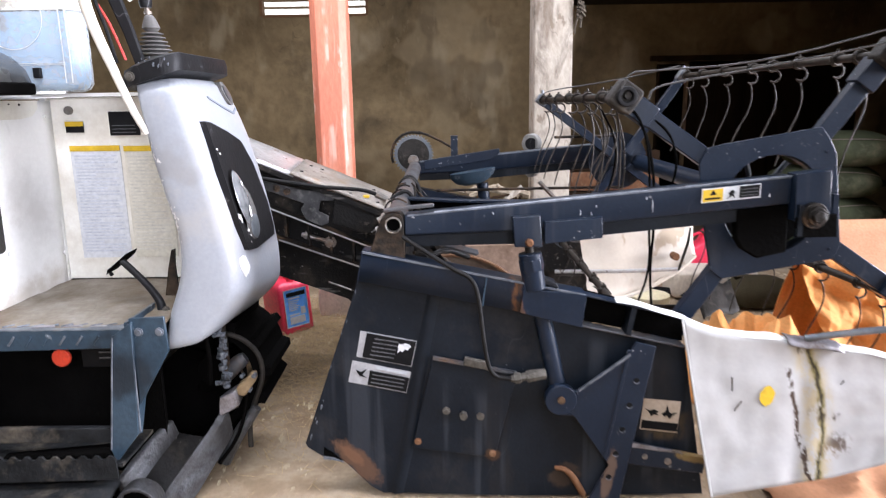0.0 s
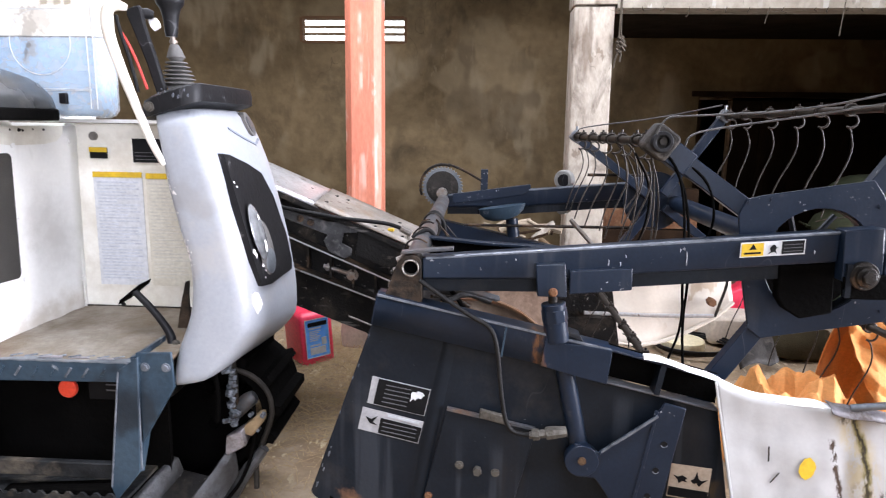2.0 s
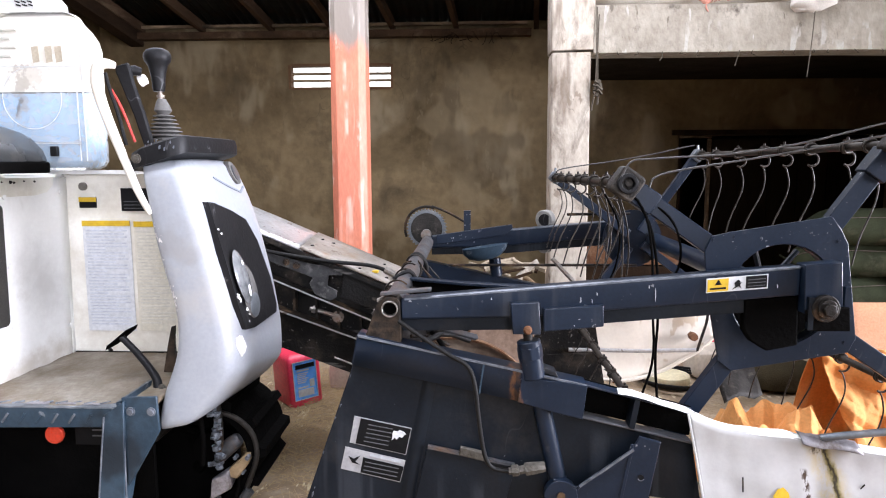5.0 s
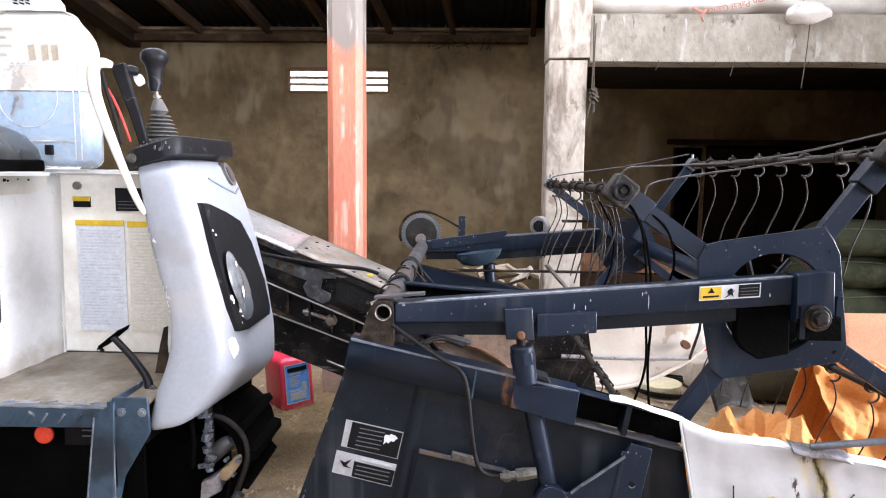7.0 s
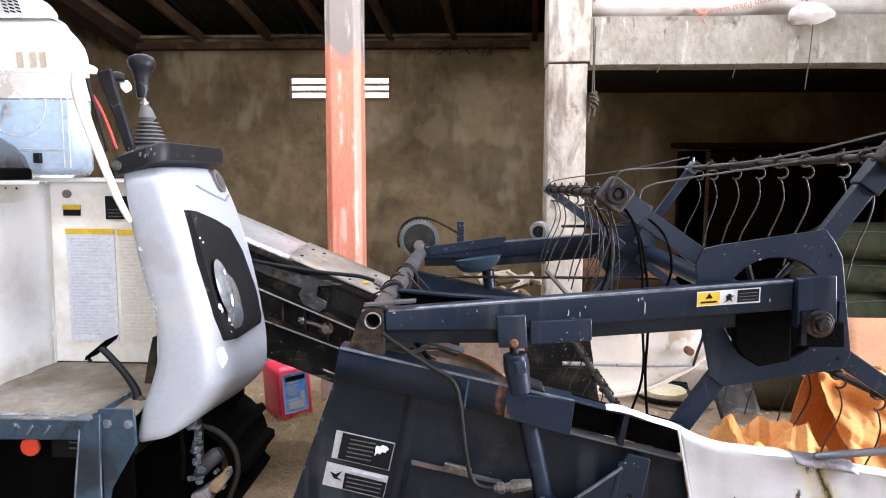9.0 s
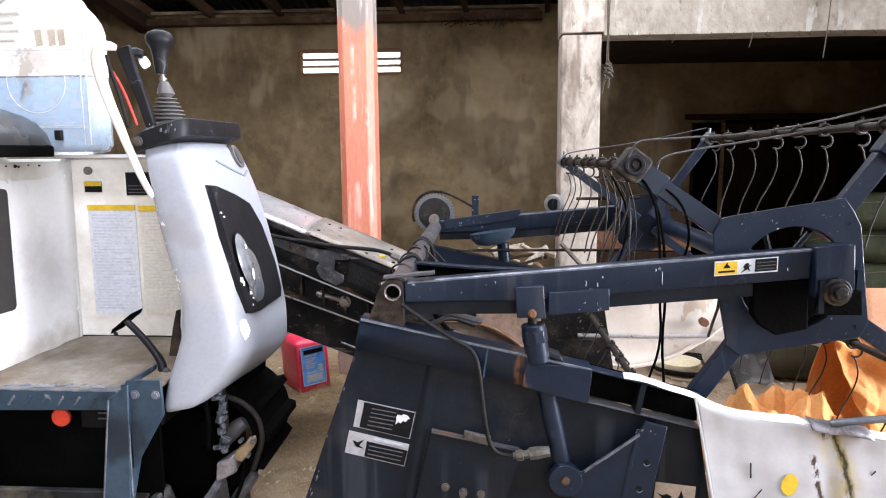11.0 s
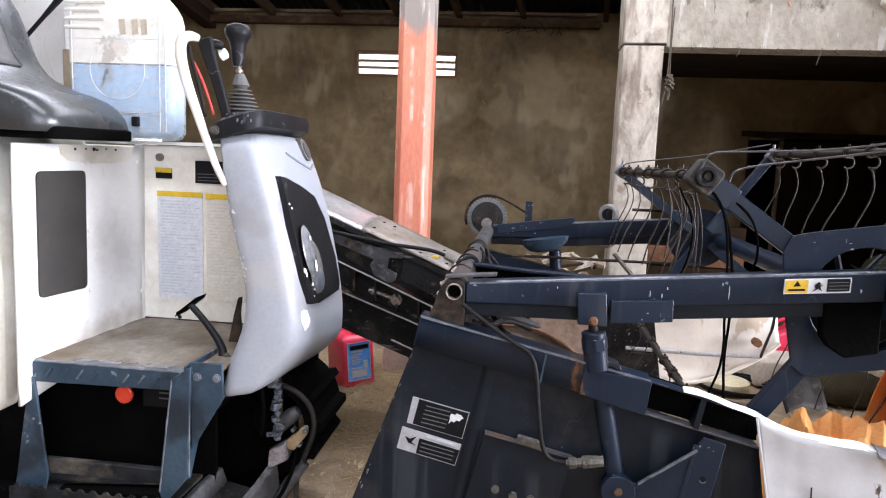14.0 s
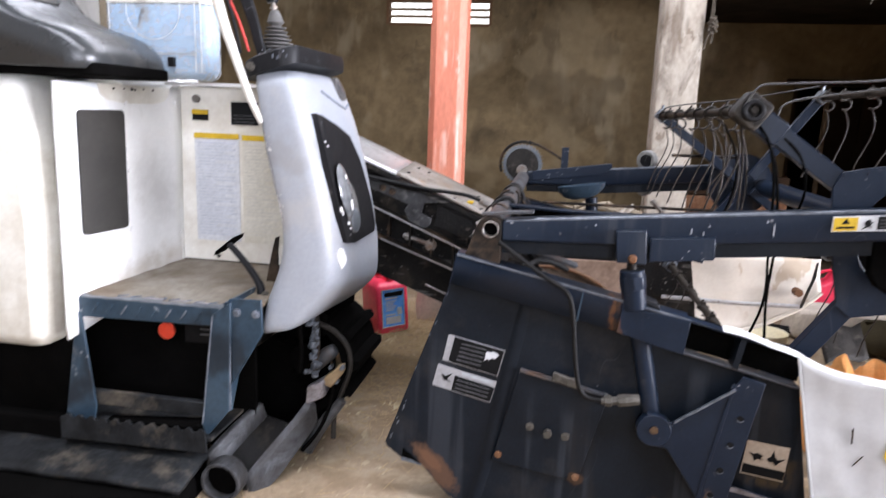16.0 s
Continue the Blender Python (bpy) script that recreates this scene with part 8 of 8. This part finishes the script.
# clothlike heaps: a grid pushed into folds
def heap(name, x0, x1, y0, y1, hgt, mat, label, category, seed, folds=5.0, n=46, base=0.0, lean=(0, 0)):
    bm = B()
    def f(u, v):
        e = (max(0.0, min(1.0, min(u, 1 - u) * 4.0)) * max(0.0, min(1.0, min(v, 1 - v) * 4.0))) ** 0.6
        p = Vector((u * folds + seed, v * folds * 0.8, seed))
        r = 1 - abs(noise.noise(p))
        r2 = 1 - abs(noise.noise(p * 2.3))
        z = base + 0.012 + hgt(u, v) * e * (0.72 + 0.28 * r) + 0.05 * e * r2 + 0.015 * noise.noise(p * 5)
        return (x0 + (x1 - x0) * u + 0.05 * noise.noise(p + Vector((5, 0, 0))) + lean[0] * z, y0 + (y1 - y0) * v + 0.05 * noise.noise(p + Vector((0, 9, 0))) + lean[1] * z, max(z, base + 0.004))
    grid(bm, n, n, f)
    return solid(name, bm, mat, ((x0 + x1) / 2, (y0 + y1) / 2, base), label, category, thick=0.003, sharp=32)


def tri(a):
    """Triangle wave: flat flanks between straight creases."""
    return abs((a % 1.0) * 2 - 1)


def creased(p, q, seed):
    """Depth of a stiff sheet crumpled into flat facets, at p along and q up, in metres."""
    p, q = p * 1.7, q * 1.7
    w = 0.10 * noise.noise(Vector((p * 1.5 + seed, q * 1.5, seed)))
    return (0.055 * tri(2.1 * p + 0.5 * q + w + seed) + 0.042 * tri(1.9 * p - 1.7 * q + 0.31 + w) + 0.034 * tri(1.4 * p + 3.1 * q + 0.12 - w)
            + 0.020 * tri(5.3 * p - 2.4 * q + 0.7 + w) + 0.014 * tri(4.1 * p + 5.6 * q + 0.4) + 0.006 * noise.noise(Vector((p * 16, q * 16, seed))))


def drape(x0, x1, y0, top, label, seed, nu=220, nv=110):
    """A stiff sheet that stands in creased folds and falls away behind."""
    bm = B()
    def f(u, v):
        w = min(1.0, v / 0.66)
        back = max(0.0, (v - 0.66) / 0.34)
        p, q = (x1 - x0) * u, top(u) * w
        fold = creased(p, q, seed)
        z = q * (1 - back ** 2) + 0.05 * (tri(3.0 * p + 0.2) - 0.5) * w
        return (x0 + p + 0.24 * (1 - w), y0 - 0.16 * (1 - w) ** 1.5 + fold * (1.1 - 0.25 * w) + 0.30 * back, max(0.006, z))
    grid(bm, nu, nv, f)
    return solid("tarpaulin", bm, M_tarp, ((x0 + x1) / 2, y0, 0), label, "tarpaulin", thick=0.003, sharp=20)


drape(1.60, 2.75, 2.62, lambda u: 0.60 + 0.05 * math.sin(u * 8 + 1.2) + 0.10 * u, "crumpled orange tarpaulin standing in stiff folds on the floor", 6.1)
bm = B()
grid(bm, 110, 80, lambda u, v: (1.16 + 0.58 * u, 2.50 + 0.48 * v - 0.05 * tri(3 * u + v), 0.008 + (0.19 + 1.5 * creased(0.62 * u, 0.5 * v, 2.3)) * min(1.0, 5 * u, 5 * (1 - u), 5 * v, 5 * (1 - v))))
solid("tarpaulin", bm, M_tarp, (1.45, 2.74, 0), "bunched fold of orange tarpaulin beside the heap", "tarpaulin", thick=0.003, sharp=20)
heap("tarpaulin", 1.15, 2.6, 1.25, 2.35, lambda u, v: 0.02 + 0.03 * u, M_tarp2, "peach tarpaulin spread flat on the floor", "tarpaulin", 5.7, 4.0)
bm = B()
grid(bm, 12, 8, lambda u, v: (2.30 + 1.2 * u, 3.72 + 0.12 * v, 0.02 + 0.60 * v + 0.012 * noise.noise(Vector((u * 5, v * 4, 2)))))
solid("board", bm, M_tarp2, (2.8, 3.75, 0), "peach-coloured sheet leaning behind the tarpaulin", "sheet", thick=0.006)


def sack(name, at, size, turn, mat, label, seed, group=""):
    """A filled sack: a pillow shape, pinched at both ends."""
    bm = B()
    rings = []
    for i in range(15):
        t = -1 + 2 * i / 14
        w = (1 - abs(t) ** 3.2) ** 0.55 if abs(t) < 1 else 0
        w = max(w, 0.06)
        rr = []
        for k in range(20):
            a = math.tau * k / 20
            y, z = math.cos(a) * w, math.sin(a) * w
            z = z * (1 if z > 0 else 0.75)
            d = 0.05 * noise.noise(Vector((t * 2.5 + seed, y * 2, z * 2)))
            rr.append(Vector((t * size[0] / 2, (y + d) * size[1] / 2, (z + d) * size[2] / 2)))
        rings.append(rr)
    loft(bm, rings)
    low = min(v.co.z for v in bm.verts)
    for v in bm.verts:
        v.co.z = max(v.co.z - low, 0.0)
    me = mesh_of(name, bm, mat, None, 60)
    ob = new(name, me)
    ob.location, ob.rotation_euler = at, [radians(a) for a in turn]
    tagged(ob, label, "sack", group)
    zc, h, w, l = -low, size[2] / 2, size[1] / 2, size[0] / 2
    # sewn seam along the near shoulder and gathered ears at both ends
    seam = tube(B(), [(t * l, -w * 0.80 * (1 - abs(t) ** 3.2) ** 0.55 - 0.004, zc + h * 0.66 * (1 - abs(t) ** 3.2) ** 0.55) for t in (-0.93, -0.8, -0.6, -0.35, -0.1, 0.15, 0.4, 0.62, 0.8, 0.93)], 0.0035, 5, 1)
    s_ob = new("seam", mesh_of("seam", seam, M_thread, None, 60))
    s_ob.parent = ob
    for e in (-1, 1):
        bm = B()
        grid(bm, 3, 8, lambda u, v: (e * (l * 0.97 + 0.05 * u), (v - 0.5) * w * (0.25 + 0.9 * u) + 0.01 * math.sin(v * 17), zc * 0.9 + 0.03 * u + 0.016 * math.sin(v * 23 + seed)))
        e_ob = new("ear", mesh_of("ear", bm, mat, None, 60))
        e_ob.parent = ob
        dress(e_ob, 0.0, 0.004)
    return ob


sack("sack", (1.42, 5.02, 2.516), (0.95, 0.48, 0.27), (0, 0, 4), M_sack, "full white woven sack lying on the loft edge", 1.0, "sacks on the loft")
s2 = sack("sack", (2.10, 5.04, 2.516), (0.86, 0.50, 0.25), (0, 0, -5), M_sack, "full white woven sack with faded red print", 2.2, "sacks on the loft")
sack("sack", (2.80, 5.05, 2.516), (0.70, 0.50, 0.27), (0, 0, 8), M_sack, "full white woven sack lying on the loft edge", 3.7, "sacks on the loft")
sack("sack", (3.55, 5.05, 2.516), (0.86, 0.50, 0.27), (0, 0, 2), M_sack, "full white woven sack lying on the loft edge", 5.1, "sacks on the loft")
for k in range(3):
    sack("sack", (1.75 + 0.8 * k, 5.10, 2.75), (0.85, 0.48, 0.25), (0, 0, 3 * k - 4), M_sack, "white woven sack on the upper layer", 6.3 + k, "sacks on the loft")
print_ob = words("Jangan Pakai Ganco", s2, (2.03, 4.778, 2.597), 0.062, M_print)
print_ob.name = "print"
print_ob.matrix_local = Matrix.Translation(Vector((2.03, 4.778, 2.597)) - s2.location) @ Euler((radians(90), 0, 0)).to_matrix().to_4x4() @ Euler((0, 0, radians(191))).to_matrix().to_4x4()
bm = B()
tube(bm, [(1.69, 4.79, 2.575), (1.715, 4.75, 2.545), (1.735, 4.735, 2.525), (1.77, 4.78, 2.56)], [0.014, 0.010, 0.018, 0.010], 8, 2)
tube(bm, [(1.735, 4.735, 2.525), (1.73, 4.72, 2.49), (1.745, 4.715, 2.465)], [0.008, 0.006, 0.003], 6, 1)
solid("sack_tie", bm, M_print, (1.72, 4.75, 2.525), "knotted red sack mouth hanging over the beam", "sack tie")
# bundled white bag that hangs over the beam, with its string
bag = root("plastic_bag", (2.42, 4.66, 2.45), "white plastic bag bundle hanging over the beam edge with a string", "bag")
bm = B()
bmesh.ops.create_icosphere(bm, subdivisions=3, radius=1)
for v in bm.verts:
    v.co = Vector((2.42 + 0.16 * v.co.x, 4.665 + 0.05 * v.co.y, 2.515 + 0.075 * v.co.z))
    v.co += noise.noise_vector(v.co * 14) * 0.03 + noise.noise_vector(v.co * 34) * 0.012
part("wrapped_plastic", bm, M_sack, bag, sharp=60)
part("string", tube(B(), [(2.44, 4.67, 2.47), (2.435, 4.68, 2.25), (2.42, 4.69, 2.02)], 0.0035, 6, 1), M_cob, bag, "frayed hanging string")

random.seed(31)
for k in range(16):
    x = 1.05 + 0.13 * k + random.uniform(-0.05, 0.05)
    l = random.choice((0.02, 0.03, 0.02, 0.06, 0.10))
    solid("frayed_string", tube(B(), [(x, 4.715, 2.205), (x + random.uniform(-.02, .02), 4.714, 2.20 - l * 0.6), (x + random.uniform(-.03, .03), 4.714, 2.20 - l)], 0.0028, 5), M_cob, (x, 4.715, 2.2), "frayed thread hanging under the beam", "string", "threads under the beam")
# chain of cord and knot beside the column
bm = B()
tube(bm, [(0.985, 4.69, 2.50), (0.99, 4.685, 2.2), (0.985, 4.68, 2.0)], 0.005, 6)
tube(bm, [(1.0, 4.69, 2.45), (0.995, 4.685, 2.2), (1.0, 4.68, 1.98)], 0.004, 6)
for k in range(14):
    a = k * 2.4
    tube(bm, [(0.995 + 0.02 * math.cos(a), 4.68 + 0.02 * math.sin(a), 1.93 + 0.006 * k), (1.0 + 0.03 * math.cos(a + 2), 4.675, 1.90 + 0.006 * k)], 0.010, 6)
tube(bm, [(0.985, 4.68, 1.92), (0.965, 4.68, 1.85), (0.96, 4.68, 1.80)], 0.006, 6, 1)
tube(bm, [(1.005, 4.68, 1.92), (1.0, 4.68, 1.84)], 0.008, 6, 1)
solid("knotted_rope", bm, M_cob, (0.99, 4.68, 1.8), "knotted dusty rope hanging beside the column", "rope", sharp=60)

# green sacks under the loft
for k, (x, y, z, s) in enumerate(((3.15, 5.35, 0.52, 1.5), (3.22, 5.3, 0.78, 2.5), (3.75, 5.4, 0.0, 3.5), (3.1, 5.35, 0.0, 4.5), (3.2, 5.3, 0.26, 5.5))):
    sack("sack", (x, y, z), (0.9, 0.55, 0.34), (0, 0, 6 * k - 12), M_sackgreen, "full dull-green woven sack in a stack", s, "green sacks")


def stick(a, b, r, mat=M_wood, label="split firewood stick lying in a pile", name="stick"):
    a, b = Vector(a), Vector(b)
    bm = B()
    tube(bm, [a, a.lerp(b, 0.5) + Vector((0, 0, r * 0.4)), b], [r, r * 1.1, r * 0.8], 7)
    wobble(bm, r * 0.3, 18)
    return solid(name, bm, mat, (a + b) / 2, label, "stick", "firewood pile", sharp=40)


random.seed(41)
# wood and rubbish behind the header, at the foot of the column
for k in range(26):
    x, y = random.uniform(-0.2, 0.62), random.uniform(4.25, 4.62)
    z = random.uniform(0.05, 0.55)
    a = random.uniform(0, math.pi)
    l = random.uniform(0.15, 0.32)
    stick((x - l * math.cos(a), y, z), (x + l * math.cos(a), y + 0.1 * math.sin(a), z + 0.18 * math.sin(a * 3)), random.uniform(0.012, 0.035), random.choice((M_wood, M_timber, M_wood)))
for k in range(22):
    x, y = random.uniform(0.22, 0.60), random.uniform(4.32, 4.60)
    z = 0.52 + 0.20 * random.random() ** 1.2
    a, l = random.uniform(0, math.pi), random.uniform(0.06, 0.17)
    stick((x - l * math.cos(a), y, z), (min(x + l * math.cos(a), 0.68), y + 0.1 * math.sin(a), z + 0.09 * math.sin(a * 3)), random.uniform(0.009, 0.026), random.choice((M_wood, M_timber, M_sludge)))
stick((0.43, 4.40, 0.65), (0.575, 4.42, 0.775), 0.021, M_limewash, "pale barkless stick sticking out of the pile")
stick((0.40, 4.42, 0.79), (0.54, 4.45, 0.70), 0.011, M_sludge)
crate = root("crate", (0.15, 4.45, 0), "old dark slatted timber crate that holds up the firewood", "crate")
for k in range(4):
    z = 0.01 + 0.105 * k
    part("slat", box(B(), -0.35, 0.66, 4.22, 4.235, z, z + 0.085), M_timber, crate, bevel=0.003)
    part("slat", box(B(), -0.35, 0.66, 4.665, 4.68, z, z + 0.085), M_timber, crate, bevel=0.003)
for x in (-0.35, 0.62):
    part("corner_post", box(B(), x, x + 0.04, 4.236, 4.276, 0.0, 0.42), M_timber, crate)
    part("corner_post", box(B(), x, x + 0.04, 4.624, 4.664, 0.0, 0.42), M_timber, crate)
part("crate_floor", box(B(), -0.30, 0.61, 4.24, 4.66, 0.39, 0.405), M_timber, crate)
planks = root("plank_stack", (1.2, 5.2, 0), "stack of brown boards beside the column", "boards")
for k in range(6):
    part("board", box(B(), 1.0, 1.75, 5.1 + 0.015 * k, 5.3, 0.16 * k, 0.16 * k + 0.15), M_timber if k % 2 else M_rust, planks, bevel=0.004)

# odds and ends on the floor behind the divider
bm = B()
loft(bm, [[(1.42 + r * math.cos(k * math.tau / 28), 4.20 + r * math.sin(k * math.tau / 28), z) for k in range(28)] for r, z in ((0.13, 0.0), (0.14, 0.03), (0.135, 0.06), (0.10, 0.07))])
solid("tub_lid", bm, M_cream, (1.46, 4.22, 0), "pale yellow round plastic lid on the floor", "lid", sharp=50)
bm = B()
for q in range(3):
    tube(bm, [(1.48 + (0.23 + 0.015 * q) * math.cos(k * math.tau / 30), 4.20 + (0.20 + 0.01 * q) * math.sin(k * math.tau / 30), 0.02 + 0.012 * q) for k in range(28)], 0.008, 6)
solid("hose_coil", bm, M_hose, (1.48, 4.2, 0), "coil of thin black hose on the floor", "hose", sharp=80)
rc = root("red_can", (1.93, 4.72, 0), "large red plastic can behind the pale bag", "can")
part("can_body", loft(B(), [[(x, y, z) for x, y in rounded(x0, 2.14 - g, 4.64 + g, 4.82 - g, 0.03, 3)] for z, g, x0 in ((0.0, 0.006, 1.806), (0.012, 0.0, 1.80), (0.22, 0.0, 1.80), (0.25, 0.004, 1.83), (0.31, 0.006, 1.94), (0.37, 0.006, 1.965), (0.40, 0.014, 1.98), (0.41, 0.035, 2.0))]), M_red, rc, "red can body with a sloping shoulder", sharp=50)
part("cap", cyl(B(), (2.06, 4.73, 0.405), (2.06, 4.73, 0.43), 0.025, 16), M_red, rc)
part("handle", tube(B(), [(1.86, 4.73, 0.25), (1.865, 4.73, 0.33), (1.90, 4.73, 0.365), (1.97, 4.73, 0.375)], 0.012, 8, 1), M_red, rc)
bm = B()
grid(bm, 10, 6, lambda u, v: (1.62 + 0.26 * u, 3.74 + 0.10 * u + 0.18 * v, 0.03 + (0.12 + 0.04 * u) * v + 0.03 * abs(math.sin(u * 4)) + 0.010 * noise.noise(Vector((u * 4, v * 3, 5)))))
solid("metal_scrap", bm, M_bearing, (1.78, 3.85, 0), "bent dark slate sheet-metal scrap on the floor", "scrap", thick=0.004)
bm = B()
loft(bm, [[(x, y, z) for x, y in rounded(1.93 + g, 2.30 - g, 4.02 + g, 4.22 - g, 0.05, 3)] for z, g in ((0.0, 0.02), (0.03, 0.0), (0.12, 0.006), (0.18, 0.03), (0.20, 0.07))])
solid("slumped_sack", wobble(bm, 0.03, 7), M_olive, (2.1, 4.1, 0), "slumped dark olive sack on the floor", "sack", sharp=60)
bm = B()
tube(bm, [(1.35, 3.2, 0.03), (1.5, 3.15, 0.06), (1.62, 3.2, 0.12), (1.70, 3.1, 0.16)], 0.010, 6, 2)
solid("cable_end", bm, M_hose, (1.5, 3.2, 0), "black cable lying on the floor", "cable", sharp=80)
solid("cement_bag", wobble(box(B(), 1.62, 2.2, 4.30, 4.56, 0.0, 0.19), 0.02, 5), M_paper, (1.9, 4.4, 0), "pale slumped paper bag in front of the red can", "bag", bevel=0.03)
bm = B()
loft(bm, [[(x, y, z) for x, y in rounded(-0.78, -0.46, 3.98, 4.15, 0.02, 3)] for z in (0.0, 0.10, 0.22)])
solid("stone_block", wobble(bm, 0.018, 8), M_paper, (-0.67, 4.05, 0), "rough pale stone block on the floor beside the jug", "block", bevel=0.01)

# straw litter
random.seed(51)
verts, faces = [], []
for k in range(8600):
    if k >= 5200:
        x, y = random.uniform(-0.95, -0.25), random.triangular(2.5, 4.6, 3.7)
    elif k < 3600:
        x, y = random.gauss(-0.62, 0.35), random.triangular(2.0, 4.6, 3.8)
    else:
        x, y = random.uniform(-1.6, 2.6), random.uniform(1.0, 4.6)
    a, l, w = random.uniform(0, math.pi), random.uniform(0.02, 0.11), random.uniform(0.0006, 0.0015)
    z = ground_z(x, y) + 0.003 + abs(random.gauss(0, 0.008 if k < 5200 else 0.016))
    t = random.uniform(-0.012, 0.02)
    dx, dy = l / 2 * math.cos(a), l / 2 * math.sin(a)
    nx, ny = -w * math.sin(a), w * math.cos(a)
    i = len(verts)
    verts += [(x - dx - nx, y - dy - ny, z), (x - dx + nx, y - dy + ny, z), (x + dx + nx, y + dy + ny, z + t), (x + dx - nx, y + dy - ny, z + t),
              (x, y, z + t / 2 + w * 1.6)]
    faces += [(i, i + 3, i + 4), (i + 1, i, i + 4), (i + 2, i + 1, i + 4), (i + 3, i + 2, i + 4)]
me = bpy.data.meshes.new("straw_litter")
me.from_pydata(verts, [], faces)
me.materials.append(M_straw)
tagged(new("straw_litter", me), "loose dry rice straw scattered on the earth floor", "straw", kind="stuff")
